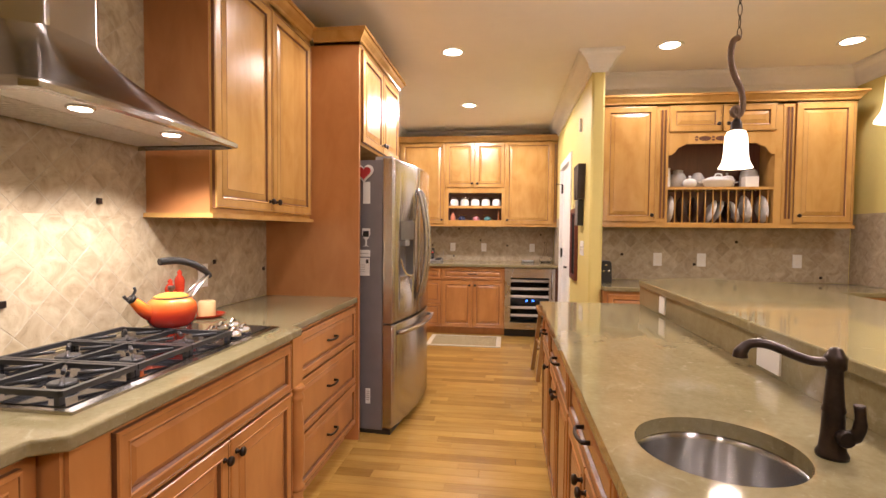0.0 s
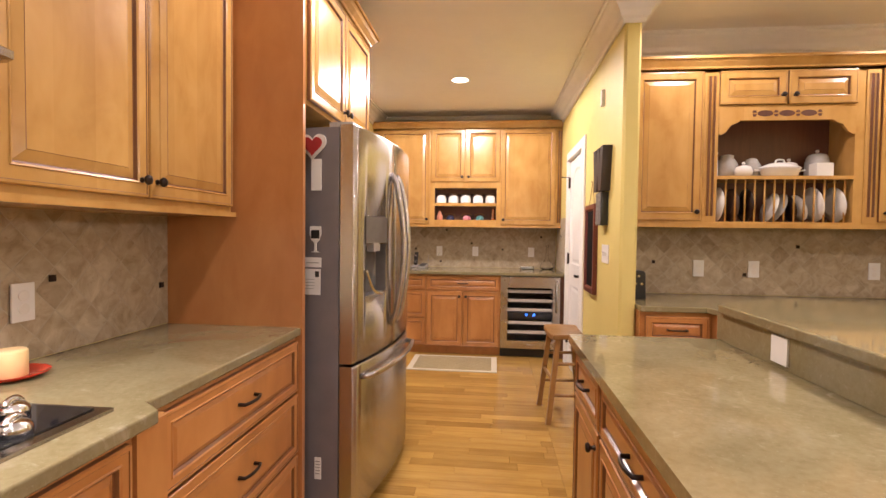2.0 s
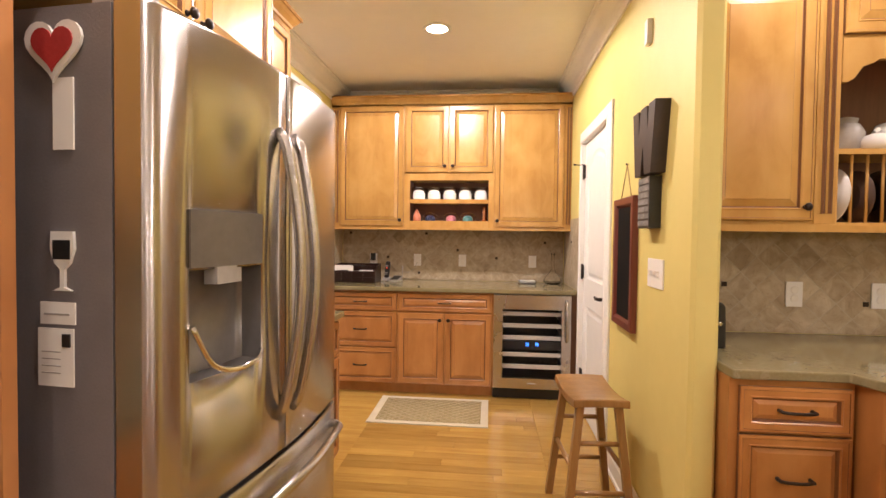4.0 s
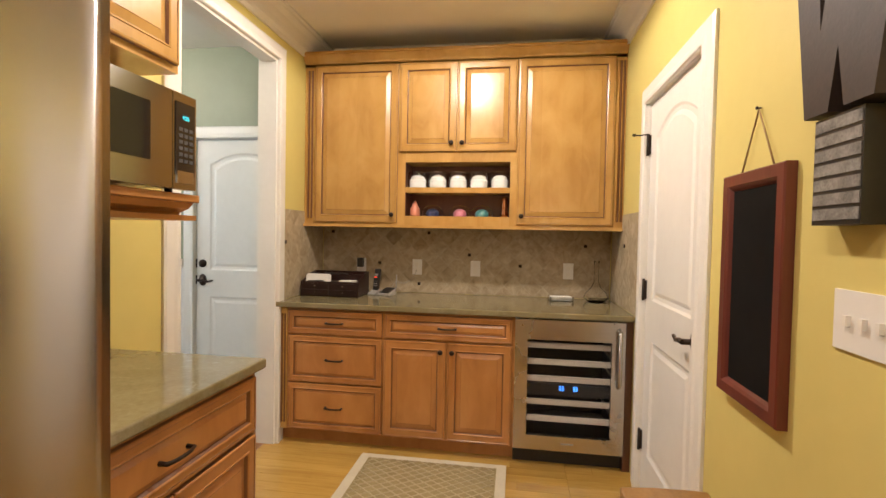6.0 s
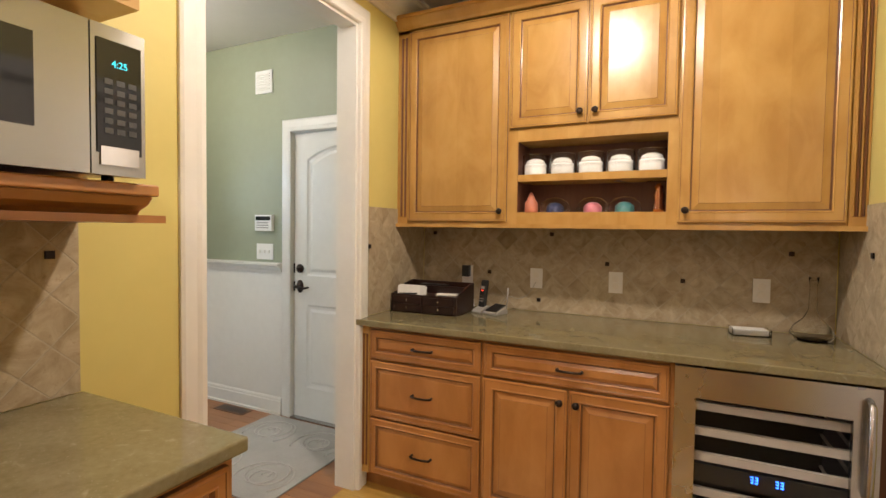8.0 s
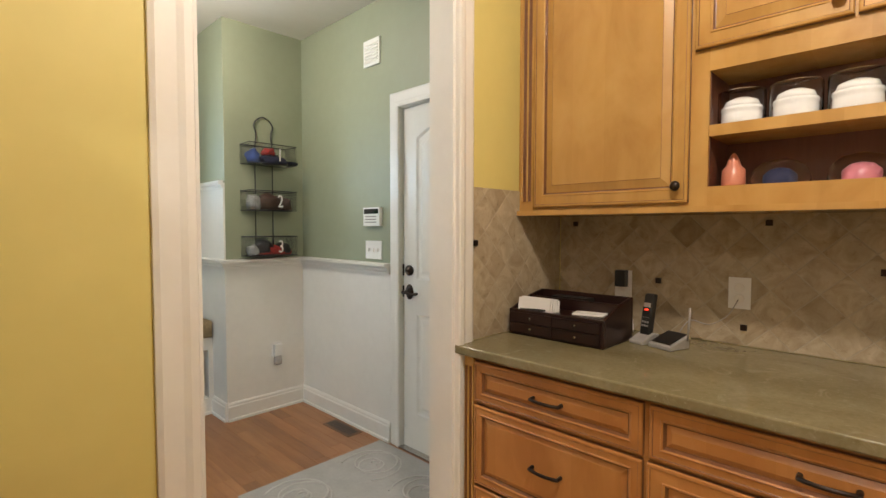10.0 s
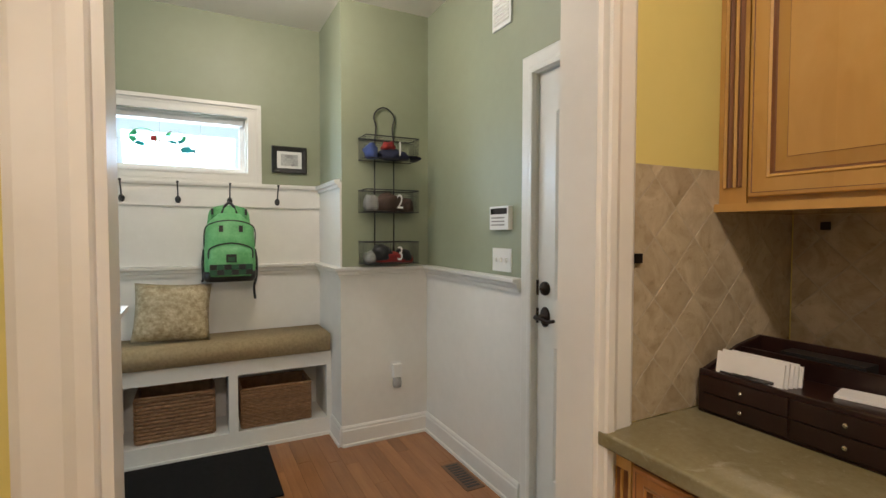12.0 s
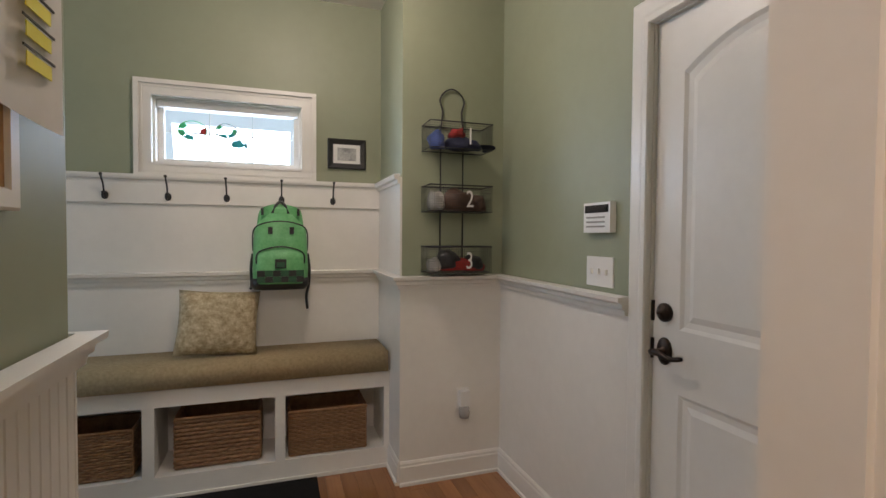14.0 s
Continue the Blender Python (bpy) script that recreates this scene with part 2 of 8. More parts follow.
BROWNCLOTH = mottled("brown_leather", (0.05, 0.025, 0.015), (0.10, 0.05, 0.03), 15.0, 0.6, relief=0.4)
PEACH = mottled("peach_plastic", (0.60, 0.22, 0.14), (0.66, 0.27, 0.18), 5.0, 0.3, relief=0.0)
PINK = mottled("pink_plastic", (0.50, 0.16, 0.20), (0.58, 0.22, 0.26), 5.0, 0.3, relief=0.0)
TEAL = mottled("teal_plastic", (0.05, 0.18, 0.18), (0.09, 0.24, 0.24), 5.0, 0.3, relief=0.0)
COPPER = mottled("copper", (0.62, 0.28, 0.16), (0.70, 0.34, 0.2), 5.0, 0.2, metal=1.0, relief=0.0)
GREYPLATE = mottled("grey_glaze", (0.30, 0.29, 0.27), (0.42, 0.40, 0.37), 5.0, 0.2, relief=0.0)
GROUT = mottled("grout", (0.38, 0.325, 0.235), (0.45, 0.39, 0.285), 30.0, 0.85, relief=0.3)
STRING = mottled("jute_string", (0.30, 0.20, 0.09), (0.4, 0.28, 0.14), 40.0, 0.9, relief=0.4)
GLASS = glassy("clear_glass")
PLASTICCLEAR = glassy("clear_plastic", (0.97, 0.98, 0.99), 0.02, 1.1)
JARGLASS = glassy("jar_glass", (0.97, 0.98, 0.98), 0.03, 1.3)
THINGLASS = glassy("thin_blown_glass", (0.98, 0.98, 0.97), 0.01, 1.12)
LENS = glow("lamp_lens", (1.0, 0.84, 0.58), 14.0)
HOODLENS = glow("hood_lamp_lens", (1.0, 0.88, 0.66), 12.0)
SHADE = glow("frosted_shade", (1.0, 0.86, 0.62), 2.6)
BLUELED = glow("blue_display", (0.05, 0.25, 1.0), 5.0)
TEALLED = glow("teal_display", (0.05, 0.55, 0.65), 1.6)
REDLED = glow("red_led", (1.0, 0.05, 0.02), 4.0)
DAYSKY = glow("daylight_outside", (0.74, 0.90, 1.0), 1.15)


def make_granite():
    m, nt, b = surface("olive_granite", 0.065)
    v, _ = coords(nt)
    big = noise_tex(nt, v, 3.0, 4.0, 0.6, 1.2)
    mid = noise_tex(nt, v, 62.0, 4.0, 0.65)
    fine = noise_tex(nt, v, 160.0, 2.0, 0.6)
    col = ramp(nt, mid, [(0.28, (0.222, 0.186, 0.100)), (0.46, (0.243, 0.208, 0.117)), (0.62, (0.258, 0.222, 0.129)), (0.80, (0.285, 0.249, 0.150))])
    cloud = ramp(nt, big, [(0.32, (0.78, 0.76, 0.66)), (0.68, (1.0, 1.0, 0.98))])
    col = mix(nt, 1.0, col, cloud, "MULTIPLY")
    vein = noise_tex(nt, v, 9.0, 5.0, 0.65, 1.8)
    pale = ramp(nt, vein, [(0.60, (0.0, 0.0, 0.0)), (0.72, (0.55, 0.55, 0.55))])
    col = mix(nt, pale, col, (0.36, 0.325, 0.225))
    speck = ramp(nt, fine, [(0.64, (0.0, 0.0, 0.0)), (0.78, (0.8, 0.8, 0.8))])
    col = mix(nt, speck, col, (0.325, 0.29, 0.195))
    nt.links.new(col, b.inputs["Base Color"])
    return m


def make_travertine():
    m, nt, b = surface("tumbled_travertine", 0.55)
    v, rnd = coords(nt)
    big = noise_tex(nt, v, 11.0, 5.0, 0.62, 1.2)
    pit = noise_tex(nt, v, 55.0, 4.0, 0.7)
    col = ramp(nt, big, [(0.30, (0.30, 0.235, 0.143)), (0.5, (0.41, 0.337, 0.226)), (0.70, (0.51, 0.432, 0.305))])
    tone = ramp(nt, rnd, [(0.0, (0.80, 0.765, 0.72)), (0.06, (0.93, 0.91, 0.88)), (0.4, (0.98, 0.97, 0.955)), (1.0, (1.02, 1.015, 1.0))])
    col = mix(nt, 1.0, col, tone, "MULTIPLY")
    pits = ramp(nt, pit, [(0.30, (0.72, 0.66, 0.58)), (0.42, (1.0, 1.0, 1.0))])
    col = mix(nt, 0.7, col, mix(nt, 1.0, col, pits, "MULTIPLY"))
    nt.links.new(col, b.inputs["Base Color"])
    bump(nt, b, pit, 0.25, 0.002)
    return m


def make_enamel():
    """Orange to red kettle enamel: the colour changes with height, as it was sprayed."""
    m, nt, b = surface("flame_enamel", 0.1)
    tc = nt.nodes.new("ShaderNodeTexCoord")
    sep = nt.nodes.new("ShaderNodeSeparateXYZ")
    nt.links.new(tc.outputs["Object"], sep.inputs[0])
    mr = nt.nodes.new("ShaderNodeMapRange")
    mr.inputs[1].default_value, mr.inputs[2].default_value = 0.0, 0.13
    nt.links.new(sep.outputs[2], mr.inputs[0])
    col = ramp(nt, mr.outputs[0], [(0.0, (0.28, 0.012, 0.008)), (0.36, (0.44, 0.03, 0.010)), (0.68, (0.62, 0.12, 0.016)), (0.95, (0.78, 0.34, 0.06))])
    nt.links.new(col, b.inputs["Base Color"])
    b.inputs["Coat Weight"].default_value = 0.5
    return m


GRANITE, TRAVERTINE, ENAMEL = make_granite(), make_travertine(), make_enamel()


# ---- building helpers ----
def box(bm, x0, y0, z0, x1, y1, z1, mi=0):
    vs = [bm.verts.new(p) for p in ((x0, y0, z0), (x1, y0, z0), (x1, y1, z0), (x0, y1, z0), (x0, y0, z1), (x1, y0, z1), (x1, y1, z1), (x0, y1, z1))]
    for ix in ((3, 2, 1, 0), (4, 5, 6, 7), (0, 1, 5, 4), (1, 2, 6, 5), (2, 3, 7, 6), (3, 0, 4, 7)):
        bm.faces.new([vs[i] for i in ix]).material_index = mi
    return vs


def rounded(bm, width=0.004, segs=2):
    edges = [e for e in bm.edges if e.is_manifold and e.calc_face_angle(0) > 0.6]
    bmesh.ops.bevel(bm, geom=edges, offset=width, segments=segs, profile=0.5, affect="EDGES", clamp_overlap=True)
    return bm


def bbox(*a, r=0.004, segs=2):
    bm = bmesh.new()
    box(bm, *a)
    return rounded(bm, r, segs) if r else bm


def prism(bm, pts, axis, a, b, mi=0):
    """A polygon of 2D points carried along an axis from a to b. Points are (y, z), (x, z) or (x, y)."""
    def at(p, s):
        return {"x": (s, *p), "y": (p[0], s, p[1]), "z": (*p, s)}[axis]
    lo, hi = [bm.verts.new(at(p, a)) for p in pts], [bm.verts.new(at(p, b)) for p in pts]
    n = len(pts)
    fs = [bm.faces.new(lo), bm.faces.new(hi)]
    fs += [bm.faces.new((lo[i], lo[(i + 1) % n], hi[(i + 1) % n], hi[i])) for i in range(n)]
    for f in fs:
        f.material_index = mi
    bmesh.ops.recalc_face_normals(bm, faces=fs)


def lathe(bm, prof, c=(0, 0, 0), segs=20, mi=0, axis="z", cap=True):
    """A profile of (radius, height) turned about an axis through c."""
    rings = []
    for r, h in prof:
        ring = []
        for k in range(segs):
            a = 2 * math.pi * k / segs
            u, v = r * math.cos(a), r * math.sin(a)
            p = {"z": (u, v, h), "y": (u, h, v), "x": (h, u, v)}[axis]
            ring.append(bm.verts.new(Vector(p) + Vector(c)))
        rings.append(ring)
    fs = []
    for a, b in zip(rings, rings[1:]):
        fs += [bm.faces.new((a[k], a[(k + 1) % segs], b[(k + 1) % segs], b[k])) for k in range(segs)]
    if cap:
        fs += [bm.faces.new(rings[0]), bm.faces.new(rings[-1])]
    for f in fs:
        f.material_index, f.smooth = mi, len(f.verts) == 4
    bmesh.ops.recalc_face_normals(bm, faces=fs)
    return rings


def tube(bm, pts, r, segs=8, mi=0, closed=False):
    """A round bar along points; r may be a list."""
    pts = [Vector(p) for p in pts]
    n, rings, up = len(pts), [], None
    for i, p in enumerate(pts):
        a = pts[(i - 1) % n] if closed or i else p
        b = pts[(i + 1) % n] if closed or i < n - 1 else p
        d = (b - a).normalized()
        if up is None:
            up = d.orthogonal().normalized()
        up = (up - d * up.dot(d)).normalized()
        side = d.cross(up)
        rr = r[i] if isinstance(r, (list, tuple)) else r
        rings.append([bm.verts.new(p + rr * (math.cos(t) * up + math.sin(t) * side)) for t in (2 * math.pi * k / segs for k in range(segs))])
    fs = []
    for i in range(n if closed else n - 1):
        a, b = rings[i], rings[(i + 1) % n]
        fs += [bm.faces.new((a[k], a[(k + 1) % segs], b[(k + 1) % segs], b[k])) for k in range(segs)]
    if not closed:
        fs += [bm.faces.new(rings[0]), bm.faces.new(rings[-1])]
    for f in fs:
        f.material_index, f.smooth = mi, len(f.verts) == 4
    bmesh.ops.recalc_face_normals(bm, faces=fs)


def smooth_path(pts, steps=6):
    """Points on a smooth curve through the given ones."""
    pts = [Vector(p) for p in pts]
    out = []
    for i in range(len(pts) - 1):
        p0, p1, p2, p3 = pts[max(i - 1, 0)], pts[i], pts[i + 1], pts[min(i + 2, len(pts) - 1)]
        for k in range(steps):
            t = k / steps
            out.append(0.5 * (2 * p1 + (p2 - p0) * t + (2 * p0 - 5 * p1 + 4 * p2 - p3) * t * t + (3 * p1 - p0 - 3 * p2 + p3) * t ** 3))
    return out + [pts[-1]]


def panelled(bm, x0, z0, x1, z1, y0, profile, back=0.0):
    """A board facing -y whose front steps by a profile of (inset, y, material of the ring before it)."""
    def ring(i, y):
        return [bm.verts.new(p) for p in ((x0 + i, y, z0 + i), (x1 - i, y, z0 + i), (x1 - i, y, z1 - i), (x0 + i, y, z1 - i))]
    last = ring(0, y0 + back)
    bm.faces.new(last[::-1])
    for inset, y, mi in profile:
        cur = ring(inset, y0 + y)
        for k in range(4):
            bm.faces.new((last[k], last[(k + 1) % 4], cur[(k + 1) % 4], cur[k])).material_index = mi
        last = cur
    bm.faces.new(last)


def mesh_of(name, bm, mats):
    me = bpy.data.meshes.new(name)
    bm.normal_update()
    bm.to_mesh(me)
    bm.free()
    for m in (mats if isinstance(mats, (list, tuple)) else [mats]):
        me.materials.append(m)
    return me


def part(name, bm, mats, parent, label=""):
    ob = new(name, mesh_of(name, bm, mats))
    ob.parent = parent
    return tagged(ob, label)


def thing(name, label, category, m=None, group="", kind=""):
    ob = new(name)
    if m is not None:
        ob.matrix_world = m
    ob.empty_display_size = 0.1
    return tagged(ob, label, category, group, kind)


def solid(name, bm, mats, label, category, m=None, group="", kind=""):
    ob = new(name, mesh_of(name, bm, mats))
    if m is not None:
        ob.matrix_world = m
    return tagged(ob, label, category, group, kind)


def structure(name, bm, mats, label="", category=""):
    return solid(name, bm, mats, label, category, kind="structure")


def sub(parent, ob):
    ob.parent = parent
    return ob


IDENT = Matrix.Identity(4)
EAST, WEST = 90, -90  # a front that faces +x, and one that faces -x

# ---- structure ----
XL, XR, YB, CEIL = -0.62, 1.57, 8.46, 2.74     # kitchen: west wall, pantry-side wall, back wall, ceiling
XM, YG, JUT = -3.36, 8.33, -2.79                # mudroom: bench wall, garage wall, jutting box
DY0, DY1, DTOP = 6.815, 7.722, 2.44             # the cased opening between the two


def planks(name, x0, x1, y0, y1, mats, width, parent, label):
    """Strip flooring: boards along x, each an object of its own on a few shared meshes."""
    rng = random.Random(5)
    lengths = [0.45, 0.62, 0.8, 1.0, 1.25]
    meshes = {}
    y = y0
    while y < y1 - 0.005:
        x = x0 - rng.random() * 0.6
        while x < x1:
            ln = rng.choice(lengths)
            a, b = max(x, x0), min(x + ln, x1)
            if b - a > 0.02:
                key = (round(b - a, 3), round(min(width, y1 - y), 3))
                if key not in meshes:
                    bm = bmesh.new()
                    w, e = key[1], 0.0008
                    vs = [bm.verts.new(p) for p in ((e, e, 0), (key[0] - e, e, 0), (key[0] - e, w - e, 0), (e, w - e, 0))]
                    lo = [bm.verts.new(p) for p in ((0, 0, -0.002), (key[0], 0, -0.002), (key[0], w, -0.002), (0, w, -0.002))]
                    bm.faces.new(vs)
                    for k in range(4):
                        bm.faces.new((lo[k], lo[(k + 1) % 4], vs[(k + 1) % 4], vs[k]))
                    meshes[key] = mesh_of("plank", bm, mats)
                ob = new("plank", meshes[key])
                ob.location = (a, y, 0.0)
                ob.parent = parent
            x += ln
        y += width


def joined_planks(name, x0, x1, y0, y1, mat, width, parent):
    rng = random.Random(9)
    bm = bmesh.new()
    y = y0
    while y < y1 - 0.005:
        x, w = x0 - rng.random(), min(width, y1 - y)
        while x < x1:
            ln = 0.5 + rng.random()
            a, b = max(x, x0), min(x + ln, x1)
            if b - a > 0.02:
                e = 0.0008
                vs = [bm.verts.new(p) for p in ((a + e, y + e, 0), (b - e, y + e, 0), (b - e, y + w - e, 0), (a + e, y + w - e, 0))]
                lo = [bm.verts.new(p) for p in ((a, y, -0.002), (b, y, -0.002), (b, y + w, -0.002), (a, y + w, -0.002))]
                bm.faces.new(vs)
                for k in range(4):
                    bm.faces.new((lo[k], lo[(k + 1) % 4], vs[(k + 1) % 4], vs[k]))
            x += ln
        y += width
    tagged(part("boards", bm, mat, parent), kind="stuff")


def wall(name, bm, mat, label):
    return structure(name, bm, mat, label, "wall")


bm = bmesh.new()
box(bm, -3.6, -1.6, -0.2, 4.1, 8.7, -0.0025)
floor = structure("floor", bm, OAK, "strip oak hardwood floor in a warm satin finish", "floor")

bm = bmesh.new()
box(bm, XL - 0.06, -1.6, CEIL, 4.1, 8.7, CEIL + 0.15)
structure("ceiling", bm, CEILING, "smooth off-white painted kitchen ceiling", "ceiling")
bm = bmesh.new()
box(bm, -3.6, 4.3, CEIL + 0.04, XL - 0.06, 8.7, CEIL + 0.15)
structure("ceiling_mudroom", bm, CEILING, "smooth white painted mudroom ceiling", "ceiling")

# west wall: kitchen skin (yellow) and mudroom skin (sage), with the cased opening
for nm, xa, xb, ya, mt in (("wall_west", XL - 0.06, XL, -1.6, YELLOW), ("wall_west_mudroom", XL - 0.095, XL - 0.06, 4.4, SAGE)):
    bm = bmesh.new()
    box(bm, xa, ya, 0, xb, DY0, CEIL + 0.04 * (mt is SAGE))
    box(bm, xa, DY0, DTOP, xb, DY1, CEIL + 0.04 * (mt is SAGE))
    xa = xa if mt is YELLOW else XL - 0.12
    box(bm, xa, DY1, 0, xb, YB if mt is YELLOW else YG, CEIL + 0.04 * (mt is SAGE))
    wall(nm, bm, mt, "yellow painted wall with a cased opening" if mt is YELLOW else "sage green painted wall with a cased opening")
bm = bmesh.new()
box(bm, XL - 0.06, YB, 0, 4.1, YB + 0.15, CEIL)
wall("wall_north", bm, YELLOW, "yellow painted wall behind the back cabinets")
# pantry-side wall with the door opening and a rounded free end
PD0, PD1, PDT = 6.775, 7.575, 2.075
bm = bmesh.new()
box(bm, XR, PD1, 0, XR + 0.10, YB, CEIL)
box(bm, XR, PD0, PDT, XR + 0.10, PD1, CEIL)
prism(bm, [(XR, PD0), (XR + 0.10, PD0), (XR + 0.10, 5.55), (XR + 0.085, 5.535), (XR + 0.015, 5.535), (XR, 5.55)], "z", 0, CEIL)
wall("wall_pantry", bm, YELLOW, "yellow painted partition wall with a white door")
bm = bmesh.new()
box(bm, XR + 0.35, PD0 - 0.3, 0, XR + 0.40, PD1 + 0.3, CEIL)
wall("wall_pantry_inside", bm, TRIM, "white wall inside the pantry")
bm = bmesh.new()
box(bm, XR + 0.10, 6.14, 0, 4.0, 6.24, CEIL)
wall("wall_hutch", bm, YELLOW, "yellow painted wall behind the hutch cabinets")
bm = bmesh.new()
box(bm, 3.84, -1.5, 0, 4.0, 6.14, CEIL)
wall("wall_east", bm, YELLOW, "yellow painted end wall")
bm = bmesh.new()
box(bm, XL, -1.6, 0, 4.0, -1.5, CEIL)
wall("wall_south", bm, YELLOW, "yellow painted wall")
# mudroom walls
GD0, GD1, GDT = -1.625, -0.81, 2.075
bm = bmesh.new()
box(bm, -3.5, YG, 0, GD0, YG + 0.12, CEIL + 0.04)
box(bm, GD0, YG, GDT, GD1, YG + 0.12, CEIL + 0.04)
box(bm, GD1, YG, 0, XL - 0.06, YG + 0.12, CEIL + 0.04)
wall("wall_mudroom_north", bm, SAGE, "sage green painted wall with a white exterior door")
bm = bmesh.new()
box(bm, GD0 - 0.1, YG + 0.22, 0, GD1 + 0.1, YG + 0.26, CEIL)
wall("wall_garage", bm, TRIM, "wall behind the exterior door")
WY0, WY1, WZ0, WZ1 = 6.455, 7.25, 1.745, 2.115
bm = bmesh.new()
box(bm, XM - 0.14, 4.4, 0, XM, WY0, CEIL + 0.04)
box(bm, XM - 0.14, WY1, 0, XM, YG, CEIL + 0.04)
box(bm, XM - 0.14, WY0, 0, XM, WY1, WZ0)
box(bm, XM - 0.14, WY0, WZ1, XM, WY1, CEIL + 0.04)
wall("wall_mudroom_west", bm, SAGE, "sage green painted wall with a small high window")
bm = bmesh.new()
box(bm, XM, 7.74, 0, JUT, YG, CEIL + 0.04)
wall("wall_mudroom_box", bm, SAGE, "sage green boxed-out corner of the mudroom")
bm = bmesh.new()
box(bm, -1.51, 6.57, 0, XL - 0.095, 6.69, CEIL + 0.04)
wall("wall_mudroom_stub", bm, SAGE, "short sage green wall with a bulletin board")
bm = bmesh.new()
box(bm, -1.51, 4.4, 0, -1.42, 6.57, CEIL + 0.04)
wall("wall_mudroom_hall", bm, SAGE, "sage green hall wall")
bm = bmesh.new()
box(bm, -3.5, 4.3, 0, -2.75, 4.4, CEIL + 0.04)
box(bm, -1.85, 4.3, 0, -1.50, 4.4, CEIL + 0.04)
box(bm, -2.75, 4.3, 2.4, -1.85, 4.4, CEIL + 0.04)
wall("wall_mudroom_south", bm, SAGE, "sage green wall with a daylit door opening")


# ---- mouldings ----
CROWN = [(0.0, 0.0), (0.0, -0.150), (0.014, -0.150), (0.020, -0.128), (0.034, -0.116), (0.046, -0.088), (0.070, -0.056), (0.098, -0.036), (0.104, -0.020), (0.118, -0.018), (0.118, 0.0)]
CABCROWN = [(0.0, 0.0), (0.0, 0.018), (0.010, 0.022), (0.014, 0.034), (0.034, 0.056), (0.044, 0.072), (0.054, 0.074), (0.054, 0.092), (0.0, 0.092)]
CASING = [(0.0, 0.0), (0.0, 0.012), (0.012, 0.018), (0.055, 0.020), (0.070, 0.026), (0.088, 0.026), (0.092, 0.020), (0.092, 0.0)]
CHAIR = [(0.0, -0.038), (0.014, -0.038), (0.016, -0.020), (0.026, -0.014), (0.028, 0.002), (0.046, 0.012), (0.048, 0.028), (0.0, 0.032)]
BASE = [(0.0, 0.0), (0.022, 0.0), (0.022, 0.016), (0.014, 0.020), (0.014, 0.100), (0.010, 0.106), (0.010, 0.118), (0.004, 0.130), (0.0, 0.130)]


def sweep(bm, prof, path, z, mi=0):
    """A moulding whose profile (out, up) is carried along (x, y) points, out to the path's right, mitred at the corners."""
    pts = [Vector(p) for p in path]
    n, rings = len(pts), []
    for i, p in enumerate(pts):
        da = (p - pts[i - 1]).normalized() if i else (pts[1] - p).normalized()
        db = (pts[i + 1] - p).normalized() if i < n - 1 else da
        na, nb = Vector((da.y, -da.x)), Vector((db.y, -db.x))
        m = (na + nb).normalized()
        m /= max(m.dot(na), 0.3)
        rings.append([bm.verts.new((p.x + m.x * o, p.y + m.y * o, z + u)) for o, u in prof])
    fs = []
    for a, b in zip(rings, rings[1:]):
        for k in range(len(prof)):
            j = (k + 1) % len(prof)
            fs.append(bm.faces.new((a[k], b[k], b[j], a[j])))
    fs += [bm.faces.new(rings[0]), bm.faces.new(rings[-1])]
    for f in fs:
        f.material_index = mi
    bmesh.ops.recalc_face_normals(bm, faces=fs)


def moulding(name, prof, path, z, mat, label, category="trim"):
    bm = bmesh.new()
    sweep(bm, prof, path, z)
    return structure(name, bm, mat, label, category)


moulding("crown_moulding", CROWN, [(XL, 5.60), (XL, YB), (XR, YB), (XR, 5.535), (XR + 0.10, 5.535), (XR + 0.10, 6.14), (3.84, 6.14), (3.84, -1.5)], CEIL, TRIM, "white crown moulding under the kitchen ceiling")
WX = 0.012   # wainscot thickness
W1 = 1.10
bm = bmesh.new()
box(bm, XM, 4.4, 0.0, XM + WX, 7.74 - WX, 1.66)
box(bm, XM + WX, 7.74 - WX, 0.0, JUT, 7.74, 1.66)
box(bm, JUT, 7.74 - WX, 0.0, JUT + WX, YG - WX, W1)
box(bm, JUT, YG - WX, 0.0, GD0 - 0.092, YG, W1)
structure("wainscot", bm, TRIM, "white painted wainscot panelling in the mudroom", "wainscot")
moulding("chair_rail", CHAIR, [(XM + WX, 5.0), (XM + WX, 7.74 - WX), (JUT + WX, 7.74 - WX), (JUT + WX, YG - WX), (GD0 - 0.092, YG - WX)], W1, TRIM, "white moulded chair rail")
moulding("wall_ledge", [(0, -0.03), (0.012, -0.03), (0.016, -0.012), (0.03, -0.006), (0.034, 0.006), (0.034, 0.018), (0.0, 0.022)], [(XM + WX, 5.0), (XM + WX, 7.74 - WX), (JUT + 0.004, 7.74 - WX)], 1.655, TRIM, "white moulded ledge above the coat hooks")
bm = rounded(bmesh.new())
box(bm, XM + WX, 5.0, 1.515, XM + WX + 0.016, 7.74 - WX - 0.001, 1.625)
structure("hook_board", bm, TRIM, "white board that carries the coat hooks", "board")
moulding("baseboard", BASE, [(JUT + WX, 7.74 - WX), (JUT + WX, YG - WX), (GD0 - 0.092, YG - WX)], 0, TRIM, "white moulded baseboard")
moulding("baseboard", BASE, [(-3.02, 7.74 - WX), (JUT + WX, 7.74 - WX)], 0, TRIM, "white moulded baseboard")
moulding("baseboard", BASE, [(XR, PD0 - 0.092), (XR, 5.535), (XR + 0.10, 5.535)], 0, TRIM, "white moulded baseboard")

bm = bmesh.new()
